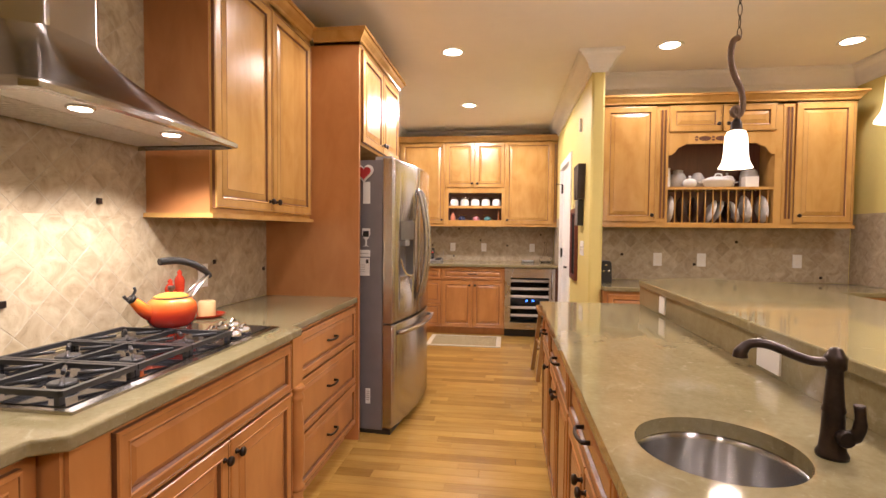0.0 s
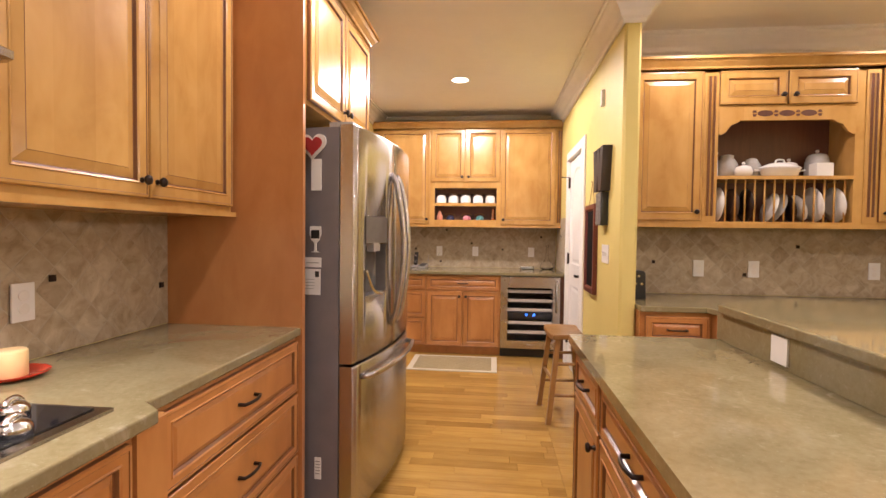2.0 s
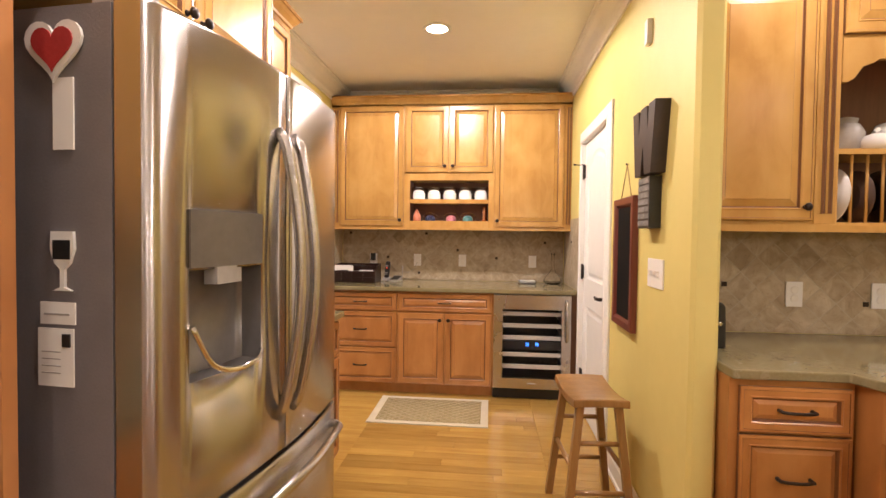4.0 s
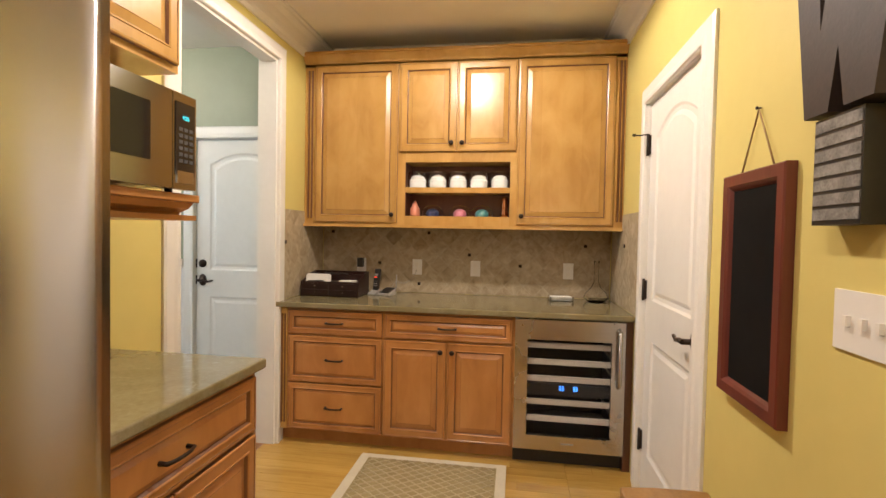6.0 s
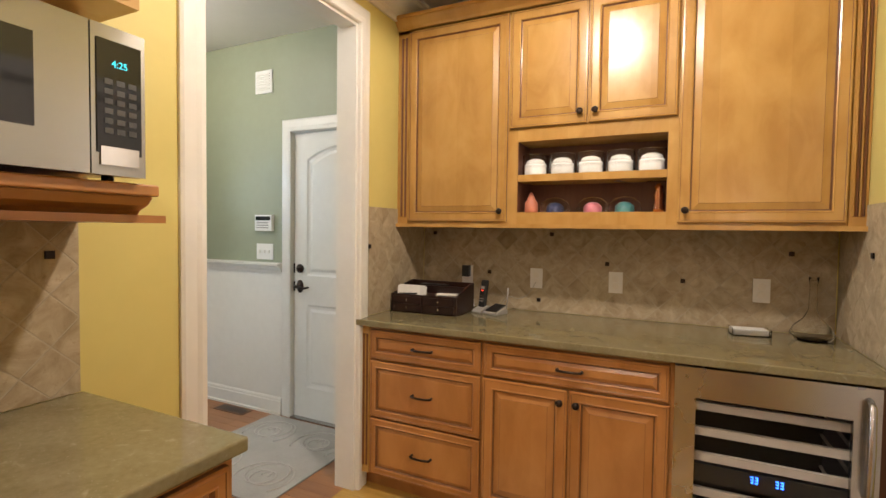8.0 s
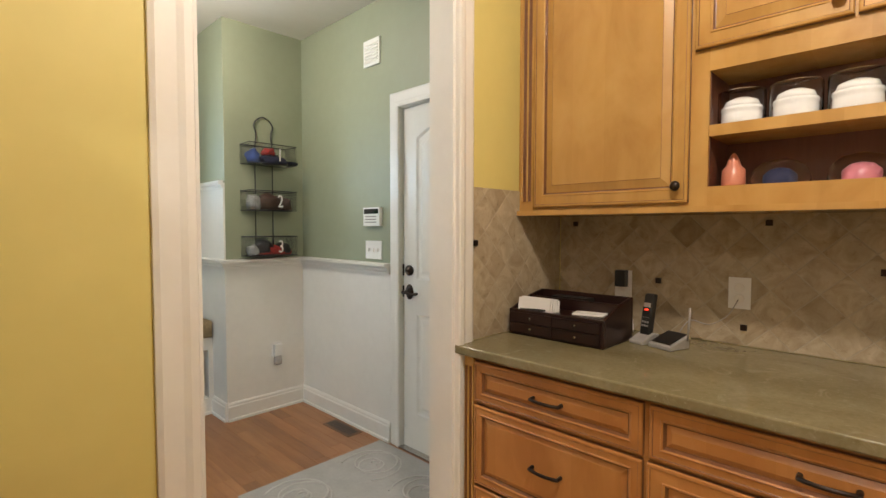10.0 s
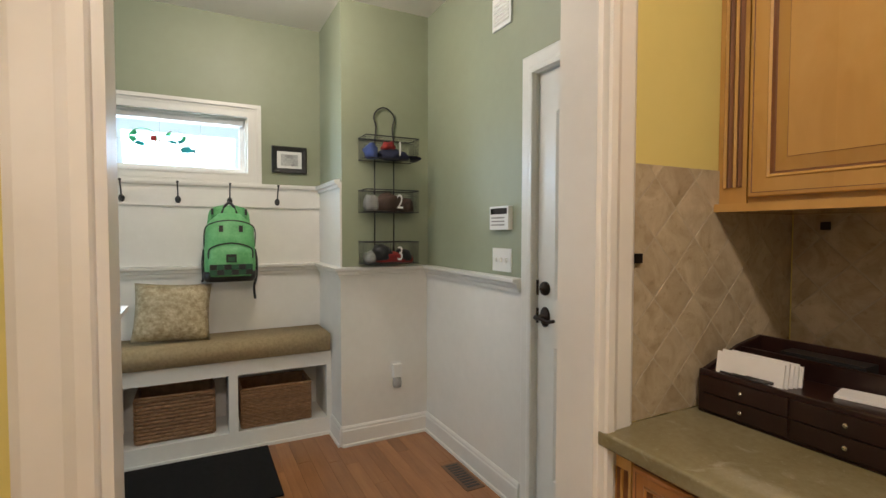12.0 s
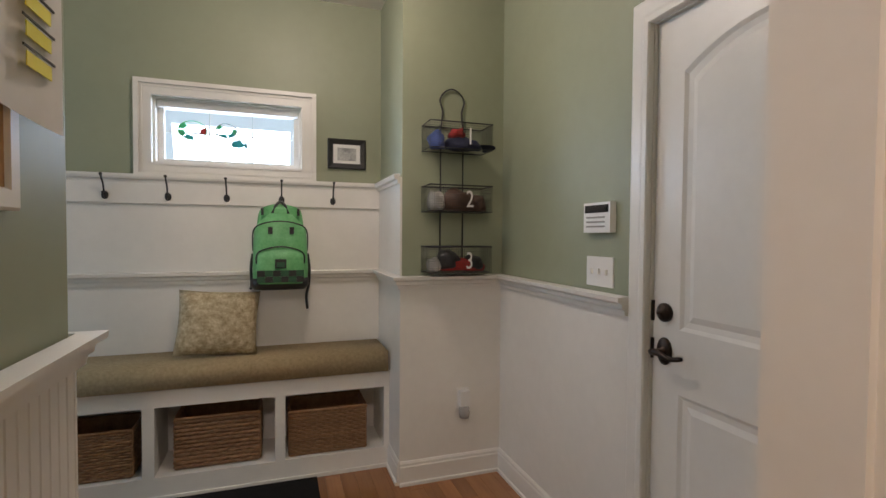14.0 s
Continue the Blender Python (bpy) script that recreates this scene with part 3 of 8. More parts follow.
box(bm, XR + 0.105, 6.132, 2.40, 3.838, 6.1395, 2.59)
structure("frieze", bm, TRIM, "white painted frieze above the hutch", "trim")

# beadboard on the short wall, with its rail
bm = bmesh.new()
box(bm, -1.522, 6.40, 0.0, -1.51, 6.70, W1)
bead = structure("beadboard", bm, TRIM, "white grooved beadboard wainscot", "wainscot")
x = -1.51
while x < XL - 0.105:
    b = min(x + 0.04, XL - 0.095)
    bm = bmesh.new()
    prism(bm, [(x, 6.69), (x, 6.696), (x + 0.004, 6.700), (b - 0.004, 6.700), (b, 6.696), (b, 6.69)], "z", 0.0, W1)
    part("board", bm, TRIM, bead)
    x += 0.04
bm = bmesh.new()
sweep(bm, CHAIR, [(XL - 0.095, 6.70), (-1.522, 6.70), (-1.522, 6.40)], W1)
structure("chair_rail", bm, TRIM, "white moulded chair rail on the short wall", "trim")


def casing(name, m, w, h, label, sides=2):
    """Door or opening trim facing -y: jambs and head round an opening of that width and height, mitred."""
    bm = bmesh.new()
    rings = []
    for px, pz, sx, sz in ((0, 0, -1, 0), (0, h, -1, 1), (w, h, 1, 1), (w, 0, 1, 0)):
        rings.append([bm.verts.new((px + sx * (0.092 - o), -u, pz + sz * (0.092 - o))) for o, u in CASING])
    fs = []
    for a, b in zip(rings, rings[1:]):
        for k in range(len(CASING)):
            j = (k + 1) % len(CASING)
            fs.append(bm.faces.new((a[k], b[k], b[j], a[j])))
    fs += [bm.faces.new(rings[0]), bm.faces.new(rings[-1])]
    bmesh.ops.recalc_face_normals(bm, faces=fs)
    return solid(name, bm, TRIM, label, "trim", m, kind="structure")


casing("door_casing", pose(XL, DY0, 0, 0, 0, EAST), DY1 - DY0, DTOP, "white moulded casing of the mudroom opening")
casing("door_casing", pose(XR, PD1, 0, 0, 0, WEST), PD1 - PD0, PDT, "white moulded casing of the pantry door")
casing("door_casing", pose(GD0, YG, 0), GD1 - GD0, GDT, "white moulded casing of the exterior door")
bm = bmesh.new()
box(bm, XL - 0.096, DY0 - 0.002, 0, XL + 0.001, DY0 + 0.014, DTOP)
box(bm, XL - 0.121, DY1 - 0.014, 0, XL + 0.001, DY1 + 0.002, DTOP)
box(bm, XL - 0.096, DY0 + 0.014, DTOP - 0.014, XL + 0.001, DY1 - 0.014, DTOP + 0.002)
structure("door_jamb", bm, TRIM, "white painted jamb of the cased opening", "trim")


def arched_door(name, m, w, h, label, handed):
    """A white two-panel door, the upper panel with an arched top, facing -y, with lever and hinges."""
    d = thing(name, label, "door", m, kind="structure")
    bm = bmesh.new()
    st = 0.115
    outer = [(0, 0), (w, 0), (w, h), (0, h)]
    bm.faces.new([bm.verts.new((x, 0.04, z)) for x, z in outer])
    for k in range(4):
        a, b = outer[k], outer[(k + 1) % 4]
        bm.faces.new([bm.verts.new(p) for p in ((a[0], 0.04, a[1]), (a[0], 0, a[1]), (b[0], 0, b[1]), (b[0], 0.04, b[1]))])

    def arch(i, z0, z1, rise):
        xs0, xs1 = st + i, w - st - i
        pts = [(xs0, z0 + i), (xs1, z0 + i)]
        for k in range(13):
            t = k / 12
            pts.append((xs1 + (xs0 - xs1) * t, z1 - i - rise * (2 * t - 1) ** 2))
        return pts

    def recess(z0, z1, rise):
        steps = ((0.0, 0.0), (0.012, 0.007), (0.03, 0.009), (0.05, 0.003))
        last = [bm.verts.new((x, 0, z)) for x, z in arch(0, z0, z1, rise)]
        first = last
        for i, y in steps[1:]:
            cur = [bm.verts.new((x, y, z)) for x, z in arch(i, z0, z1, rise)]
            n = len(cur)
            for k in range(n):
                bm.faces.new((last[k], last[(k + 1) % n], cur[(k + 1) % n], cur[k]))
            last = cur
        bm.faces.new(last)
        return first
    low = recess(0.22, 0.825, 0.0)
    high = recess(1.035, h - 0.105, 0.085)
    def v(x, z):
        return bm.verts.new((x, 0, z))
    # stiles and rails round the recesses
    for x0, x1 in ((0, st), (w - st, w)):
        bm.faces.new((v(x0, 0), v(x1, 0), v(x1, h), v(x0, h)))
    bm.faces.new((v(st, 0), v(w - st, 0), v(w - st, 0.22), v(st, 0.22)))
    bm.faces.new((v(st, 0.825), v(w - st, 0.825), v(w - st, 1.035), v(st, 1.035)))
    tops = arch(0, 1.035, h - 0.105, 0.085)[2:]
    for a, b in zip(tops, tops[1:]):
        bm.faces.new((v(*b), v(*a), v(a[0], h), v(b[0], h)))
    bmesh.ops.remove_doubles(bm, verts=bm.verts, dist=0.0004)
    bmesh.ops.recalc_face_normals(bm, faces=bm.faces)
    part("door_panel", bm, TRIM, d)
    hx = 0.056 if handed == "left" else w - 0.056
    s = 1 if handed == "left" else -1
    bm = bmesh.new()
    lathe(bm, [(0.032, 0.0), (0.032, -0.006), (0.024, -0.012), (0.012, -0.014), (0.011, -0.05)], (hx, 0, 0.955), 18, axis="y")
    bmesh.ops.scale(bm, vec=(1, 1, 1.45), space=Matrix.Translation((0, 0, -0.955)), verts=[v for v in bm.verts if v.co.y > -0.013])
    tube(bm, smooth_path([(hx - 0.01 * s, -0.05, 0.955), (hx + 0.03 * s, -0.055, 0.957), (hx + 0.07 * s, -0.05, 0.948), (hx + 0.115 * s, -0.046, 0.958)], 4), [0.011] * 4 + [0.009] * 5 + [0.008] * 3 + [0.006], 8)
    part("door_handle", bm, BRONZE, d, "dark bronze lever handle")
    return d, hx, s


for nm, m, w, h in (("door_jamb", pose(XR, PD1, 0, 0, 0, WEST), PD1 - PD0, PDT), ("door_jamb", pose(GD0, YG, 0), GD1 - GD0, GDT)):
    bm = bmesh.new()
    box(bm, 0.0002, -0.001, 0, 0.004, 0.10, h)
    box(bm, w - 0.004, -0.001, 0, w - 0.0002, 0.10, h)
    box(bm, 0.004, -0.001, h - 0.004, w - 0.004, 0.10, h - 0.0002)
    solid(nm, bm, TRIM, "white painted door jamb", "trim", m, kind="structure")
pd, hx, s = arched_door("door_1", pose(XR + 0.012, PD1 - 0.006, 0.008, 0, 0, WEST), PD1 - PD0 - 0.012, PDT - 0.014, "white two-panel pantry door, closed, with arched top panel", "right")
for hz in (0.22, 1.03, 1.80):
    bm = bbox(-0.010, -0.016, hz, 0.012, 0.002, hz + 0.10, r=0.002)
    lathe(bm, [(0.007, hz - 0.008), (0.007, hz + 0.108)], (0.0, -0.014, 0), 8)
    part("hinge", bm, BRONZE, pd, "dark bronze hinge")
bm = bmesh.new()
tube(bm, [(0.0, -0.016, 1.905), (-0.02, -0.05, 1.905), (-0.035, -0.075, 1.910)], 0.004, 6)
lathe(bm, [(0.009, 0), (0.009, 0.012)], (-0.035, -0.078, 1.904), 8)
part("door_stop", bm, BRONZE, pd, "small bronze hinge stop")
gd, hx, s = arched_door("door_2", pose(GD0 + 0.006, YG + 0.012, 0.012), GD1 - GD0 - 0.012, GDT - 0.018, "white two-panel exterior door, closed, with arched top panel", "left")
bm = bmesh.new()
lathe(bm, [(0.032, 0.0), (0.032, -0.010), (0.022, -0.020), (0.006, -0.024), (0.004, -0.034)], (hx, 0, 1.085), 16, axis="y")
part("deadbolt", bm, BRONZE, gd, "dark bronze deadbolt")
bm = bmesh.new()
box(bm, -0.004, -0.008, 0.92, 0.006, 0.02, 0.99)
box(bm, -0.004, -0.008, 1.05, 0.006, 0.02, 1.12)
part("strike_plate", bm, BRONZE, gd)
bm = bbox(GD0, YG - 0.03, 0.0, GD1, YG + 0.10, 0.011, r=0.003)
structure("threshold", bm, STEEL, "metal threshold of the exterior door", "threshold")

# ---- small high window over the hooks ----
win = thing("window_1", "small white high window with coloured glass ornaments", "window", pose(XM, WY0, WZ0, 0, 0, EAST), kind="structure")
ww, wh = WY1 - WY0, WZ1 - WZ0
bm = bmesh.new()
for k, (a, b, c, d2) in enumerate(((-0.085, -0.085, 0.0, wh + 0.085), (ww, -0.085, ww + 0.085, wh + 0.085), (0.0, -0.085, ww, 0.0), (0.0, wh, ww, wh + 0.085))):
    box(bm, a, -0.022, b, c, 0.0, d2)
rounded(bm, 0.005)
part("window_casing", bm, TRIM, win)
for w0, w1, dp in ((0.062, 0.086, 0.034), (0.045, 0.054, 0.027), (0.002, 0.014, 0.028)):
    bm = bmesh.new()
    for a, b, c, d2 in ((-w1, -w1, -w0, wh + w1), (ww + w0, -w1, ww + w1, wh + w1), (-w0, -w1, ww + w0, -w0), (-w0, wh + w0, ww + w0, wh + w1)):
        box(bm, a, -dp, b, c, -0.0195, d2)
    rounded(bm, 0.004)
    part("casing_bead", bm, TRIM, win)
bm = bmesh.new()
for a, b, c, d2 in ((0.0, 0.0, 0.012, wh), (ww - 0.012, 0.0, ww, wh), (0.012, 0.0, ww - 0.012, 0.012), (0.012, wh - 0.014, ww - 0.012, wh)):
    box(bm, a, 0.012, b, c, 0.10, d2)
rounded(bm, 0.003)
wf = part("window_frame", bm, TRIM, win)
bm = bmesh.new()
for a, b, c, d2 in ((0.012, 0.012, 0.045, wh - 0.014), (ww - 0.045, 0.012, ww - 0.012, wh - 0.014), (0.045, 0.012, ww - 0.045, 0.034), (0.045, wh - 0.052, ww - 0.045, wh - 0.014)):
    box(bm, a, 0.064, b, c, 0.098, d2)
rounded(bm, 0.004)
part("sash", bm, TRIM, wf)
bm = bmesh.new()
for f in (1 / 3, 2 / 3):
    box(bm, 0.045 + (ww - 0.09) * f - 0.004, 0.072, 0.03, 0.045 + (ww - 0.09) * f + 0.004, 0.078, wh - 0.05)
box(bm, 0.045, 0.0705, wh * 0.5, ww - 0.045, 0.0765, wh * 0.5 + 0.007)
part("muntin", bm, TRIM, win)
bm = bmesh.new()
box(bm, 0.045, 0.080, 0.03, ww - 0.045, 0.084, wh - 0.05)
pane = part("pane", bm, GLASS, win)
pane.visible_shadow = False
bm = bmesh.new()
for k in range(5):
    box(bm, 0.02, 0.026, wh - 0.021 - 0.0075 * k, ww - 0.02, 0.058, wh - 0.016 - 0.0075 * k)
part("blind", bm, WHITE, win, "raised white slat blind")
bm = bmesh.new()
box(bm, -4.6, 4.9, 0.4, -4.58, 8.9, 3.4)
structure("backdrop", bm, DAYSKY, "bright overexposed daylight outside", "sky")
bm = bmesh.new()
box(bm, -3.4, 3.50, -0.1, -1.2, 3.52, 2.9)
structure("backdrop_south", bm, DAYSKY, "bright daylight outside", "sky")

# ---- cabinets ----
BZ = 0.881   # underside of the worktops
# front profiles: (inset, y, material of the ring before it); 0 maple, 1 glazed groove
DOORP = [(0.0, -0.014, 1), (0.003, -0.019, 0), (0.010, -0.020, 0), (0.0118, -0.018, 1), (0.043, -0.018, 0), (0.0452, -0.021, 0), (0.051, -0.018, 0), (0.0545, -0.009, 1), (0.0575, -0.008, 1), (0.086, -0.016, 0), (0.0872, -0.0168, 1)]
DRAWP = [(0.0, -0.014, 1), (0.003, -0.019, 0), (0.010, -0.020, 0), (0.0118, -0.018, 1), (0.030, -0.018, 0), (0.033, -0.021, 0), (0.038, -0.018, 0), (0.042, -0.009, 1), (0.045, -0.008, 1), (0.060, -0.014, 0)]
CAB = [MAPLE, GLAZE, SHADOWED]
CAB_BASE = [MAPLE_SHADED, GLAZE, SHADOWED]


def knob(parent, x, z, y=-0.02):
    bm = bmesh.new()
    lathe(bm, [(0.009, y), (0.009, y - 0.003), (0.006, y - 0.006), (0.006, y - 0.014), (0.014, y - 0.018), (0.0165, y - 0.024), (0.013, y - 0.030), (0.004, y - 0.032)], (x, 0, z), 14, axis="y")
    part("knob", bm, BRONZE, parent, "dark bronze knob")


def pull(parent, x, z, w=0.105, y=-0.02):
    bm = bmesh.new()
    pts = [(x - w / 2, y, z), (x - w / 2, y - 0.022, z)] + [(x - w / 2 + w * k / 6, y - 0.024 - 0.008 * math.sin(math.pi * k / 6), z) for k in range(1, 6)] + [(x + w / 2, y - 0.022, z), (x + w / 2, y, z)]
    tube(bm, pts, [0.007, 0.006, 0.0055, 0.0055, 0.0055, 0.0055, 0.0055, 0.006, 0.007], 7)
    part("handle", bm, BRONZE, parent, "dark bronze bar pull")


def door(parent, x0, z0, x1, z1, knob_at=None, y=0.0):
    bm = bmesh.new()
    panelled(bm, x0, z0, x1, z1, y, DOORP)
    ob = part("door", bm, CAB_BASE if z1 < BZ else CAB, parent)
    if knob_at:
        side, end = knob_at
        kx = x0 + 0.032 if side == "l" else x1 - 0.032
        kz = z0 + 0.055 if end == "b" else z1 - 0.055
        knob(ob, kx, kz, y - 0.018)
    return ob


def drawer(parent, x0, z0, x1, z1, pulls=1, y=0.0):
    bm = bmesh.new()
    panelled(bm, x0, z0, x1, z1, y, DRAWP)
    ob = part("drawer", bm, CAB_BASE, parent)
    for k in range(pulls):
        pull(ob, x0 + (x1 - x0) * (k + 0.5) / pulls, (z0 + z1) / 2, y=y - 0.014)
    return ob


def pilaster(parent, x0, z0, x1, z1, y=0.0, flutes=4):
    """A fluted strip."""
    bm = bmesh.new()
    w = x1 - x0
    box(bm, x0, y - 0.006, z0, x1, y, z1, 0)
    strip = part("pilaster", bm, CAB, parent, "fluted glazed pilaster")
    n = flutes
    m = w * 0.16
    step = (w - 2 * m) / n
    for k in range(n):
        a = x0 + m + step * k
        bm = bmesh.new()
        prism(bm, [(a + step * 0.08, y - 0.0062), (a + step * 0.5, y - 0.013), (a + step * 0.92, y - 0.0062)], "z", z0 + 0.04, z1 - 0.04, 1 if k % 2 else 0)
        box(bm, a + step * 0.90, y - 0.0075, z0 + 0.04, a + step * 1.08, y - 0.0055, z1 - 0.04, 1)
        part("flute", bm, CAB, strip)


def carcass(parent, w, d, z0, z1, toe=0.0):
    bm = bmesh.new()
    box(bm, 0, 0, z0 + toe, w, d, z1, 0)
    if toe:
        box(bm, 0.0, 0.06, z0, w, d, z0 + toe, 0)
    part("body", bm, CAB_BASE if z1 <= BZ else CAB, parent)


def slab(parent, x0, y0, z0, x1, y1, z1, mi=0):
    bm = bmesh.new()
    box(bm, x0, y0, z0, x1, y1, z1)
    part("carcass_panel", bm, CAB[mi], parent)


def worktop(name, poly, z, label, thick=0.034):
    """A granite slab of a plan outline with an eased edge."""
    bm = bmesh.new()
    prism(bm, poly, "z", z - thick, z)
    rounded(bm, 0.006, 3)
    return solid(name, bm, GRANITE, label, "countertop")


G_L, G_B, G_I, G_H = "cabinets along the cooking wall", "cabinets of the back wall", "island cabinets", "hutch cabinets"

# cooking wall, base: faces +x; local x runs along world +y
D0 = 0.58
c = thing("drawer_cabinet", "glazed maple base cabinet with three drawers beside the cooktop", "cabinet", pose(-0.03, 3.62, 0, 0, 0, EAST), G_L)
carcass(c, 0.885, D0, 0, BZ, 0.10)
for za, zb in ((0.115, 0.37), (0.38, 0.635), (0.645, 0.86)):
    drawer(c, 0.03, za, 0.875, zb)
c = thing("cooktop_cabinet", "glazed maple cooktop cabinet standing forward with two doors", "cabinet", pose(0.02, 2.445, 0, 0, 0, EAST), G_L)
carcass(c, 1.17, D0 + 0.05, 0, BZ, 0.10)
drawer(c, 0.13, 0.66, 1.04, 0.86, 0)
door(c, 0.13, 0.115, 0.582, 0.65, "rt")
door(c, 0.588, 0.115, 1.04, 0.65, "lt")
for xa in (0.01, 1.06):
    bm = bmesh.new()
    box(bm, xa, -0.012, 0.0, xa + 0.10, 0.0, 0.20)
    box(bm, xa, -0.012, 0.66, xa + 0.10, 0.0, BZ)
    lathe(bm, [(0.036, 0.20), (0.036, 0.215), (0.026, 0.23), (0.032, 0.28), (0.036, 0.40), (0.030, 0.52), (0.024, 0.585), (0.034, 0.60), (0.034, 0.615), (0.026, 0.63), (0.036, 0.645), (0.036, 0.66)], (xa + 0.05, -0.004, 0), 16)
    part("turned_post", bm, MAPLE_SHADED, c, "turned maple corner post")
c = thing("base_cabinet", "glazed maple base cabinet with drawer and doors", "cabinet", pose(-0.03, 1.0, 0, 0, 0, EAST), G_L)
carcass(c, 1.44, D0, 0, BZ, 0.10)
for xa, xb in ((0.02, 0.70), (0.72, 1.40)):
    drawer(c, xa, 0.70, xb, 0.86)
    door(c, xa, 0.115, xb, 0.69, "rt")
worktop("countertop", [(XL, 1.0), (-0.005, 1.0), (-0.005, 2.40), (0.055, 2.435), (0.055, 3.545), (-0.005, 3.59), (-0.005, 4.508), (XL, 4.508)], 0.915, "olive granite worktop along the cooking wall")

# cooking wall, uppers
c = thing("wall_cabinet", "tall glazed maple wall cabinet with two doors beside the hood", "cabinet", pose(-0.32, 3.475, 0.012, 0, 0, EAST), G_L)
carcass(c, 1.03, 0.30, 1.392, 2.49)
bm = bmesh.new()
box(bm, -0.004, 0.0, 1.392, -0.0003, 0.299, 2.49)
part("side_panel", bm, MAPLE_SIDE, c)
door(c, 0.015, 1.415, 0.512, 2.47, "rb")
door(c, 0.518, 1.415, 1.015, 2.47, "lb")
bm = bmesh.new()
box(bm, -0.022, -0.025, 1.372, 1.03, 0.298, 1.392)
rounded(bm, 0.006)
part("bottom_rail", bm, MAPLE, c)
bm = bmesh.new()
sweep(bm, CABCROWN, [(-0.004, 0.30), (-0.004, -0.004), (1.03, -0.004)], 2.485)
part("crown", bm, CAB, c, "maple crown moulding")

# fridge surround
c = thing("fridge_surround", "maple fridge enclosure with side panels and two doors above", "cabinet", pose(0.0, 4.51, 0, 0, 0, EAST), G_L)
bm = bmesh.new()
box(bm, 0, 0, 0, 0.028, 0.62, 2.49)
part("side_panel", bm, MAPLE_SIDE, c)
bm = bmesh.new()
box(bm, 1.035, 0, 0, 1.06, 0.62, 2.49)
part("side_panel", bm, MAPLE_SIDE, c)
bm = bmesh.new()
box(bm, 0.028, 0.004, 1.875, 1.035, 0.62, 2.49)
part("body", bm, CAB, c)
door(c, 0.045, 1.895, 0.528, 2.47, "rb")
door(c, 0.534, 1.895, 1.02, 2.47, "lb")
bm = bmesh.new()
sweep(bm, CABCROWN, [(-0.004, 0.29), (-0.004, -0.004), (1.064, -0.004), (1.064, 0.29)], 2.485)
part("crown", bm, CAB, c, "maple crown moulding")

# microwave section
c = thing("base_cabinet", "glazed maple base cabinet with drawer and two doors", "cabinet", pose(-0.005, 5.572, 0, 0, 0, EAST), G_L)
carcass(c, 0.84, 0.61, 0, BZ, 0.10)
drawer(c, 0.02, 0.675, 0.82, 0.86)
door(c, 0.02, 0.115, 0.417, 0.66, "rt")
door(c, 0.423, 0.115, 0.82, 0.66, "lt")
worktop("countertop", [(XL, 5.572), (0.03, 5.572), (0.03, 6.43), (XL, 6.43)], 0.915, "olive granite worktop under the microwave")
c = thing("wall_cabinet", "glazed maple wall cabinet with an open microwave shelf", "cabinet", pose(-0.29, 5.572, 0, 0, 0, EAST), G_L)
carcass(c, 0.82, 0.33, 1.90, 2.49)
door(c, 0.015, 1.925, 0.407, 2.47, "rb")
door(c, 0.413, 1.925, 0.805, 2.47, "lb")
bm = bmesh.new()
box(bm, 0, 0.0, 1.478, 0.02, 0.33, 1.90)
box(bm, 0.80, 0.22, 1.478, 0.82, 0.33, 1.90)
# back of the microwave shelf: its shade is painted as dark wood
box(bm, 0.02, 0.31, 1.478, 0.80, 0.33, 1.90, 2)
part("sides", bm, CAB, c)
bm = bmesh.new()
box(bm, 0.0, -0.10, 1.452, 0.80, 0.33, 1.478)
prism(bm, [(0.33, 1.41), (-0.02, 1.41), (-0.03, 1.42), (-0.06, 1.432), (-0.08, 1.452), (0.33, 1.452)], "x", 0.0, 0.80)
box(bm, 0.0, -0.055, 1.392, 0.845, 0.33, 1.410)
rounded(bm, 0.004)
# shelf takes the darker maple copy for its shade
part("shelf", bm, MAPLE_SHADED, c, "moulded maple microwave shelf")
bm = bmesh.new()
sweep(bm, CABCROWN, [(0.0, -0.004), (0.824, -0.004), (0.824, 0.33)], 2.485)
part("crown", bm, CAB, c, "maple crown moulding")

# back wall: local origin at the face, x along world x
YF, YU = 7.765, 8.13
c = thing("base_cabinet", "glazed maple base cabinet with three drawers and two doors", "cabinet", pose(XL + 0.004, YF, 0), G_B)
BW = 0.892 - XL
carcass(c, BW, YB - YF, 0, BZ, 0.09)
pilaster(c, 0.002, 0.09, 0.058, 0.875)
for za, zb in ((0.098, 0.395), (0.405, 0.70), (0.712, 0.862)):
    drawer(c, 0.070, za, 0.69, zb)
drawer(c, 0.708, 0.712, 1.492, 0.862)
door(c, 0.703, 0.098, 1.095, 0.70, "rt")
door(c, 1.102, 0.098, 1.495, 0.70, "lt")
# panel in the same shade-dark wood in place of maple
c = thing("end_panel", "dark brown end panel beside the wine cooler", "cabinet panel", pose(1.525, YF, 0), G_B)
bm = bmesh.new()
box(bm, 0, -0.01, 0, XR - 1.527, 0.6, BZ)
part("panel", bm, SHADOWED, c)
worktop("countertop", [(XL, YF - 0.045), (XR - 0.001, YF - 0.045), (XR - 0.001, YB), (XL, YB)], 0.915, "olive granite worktop of the back wall")

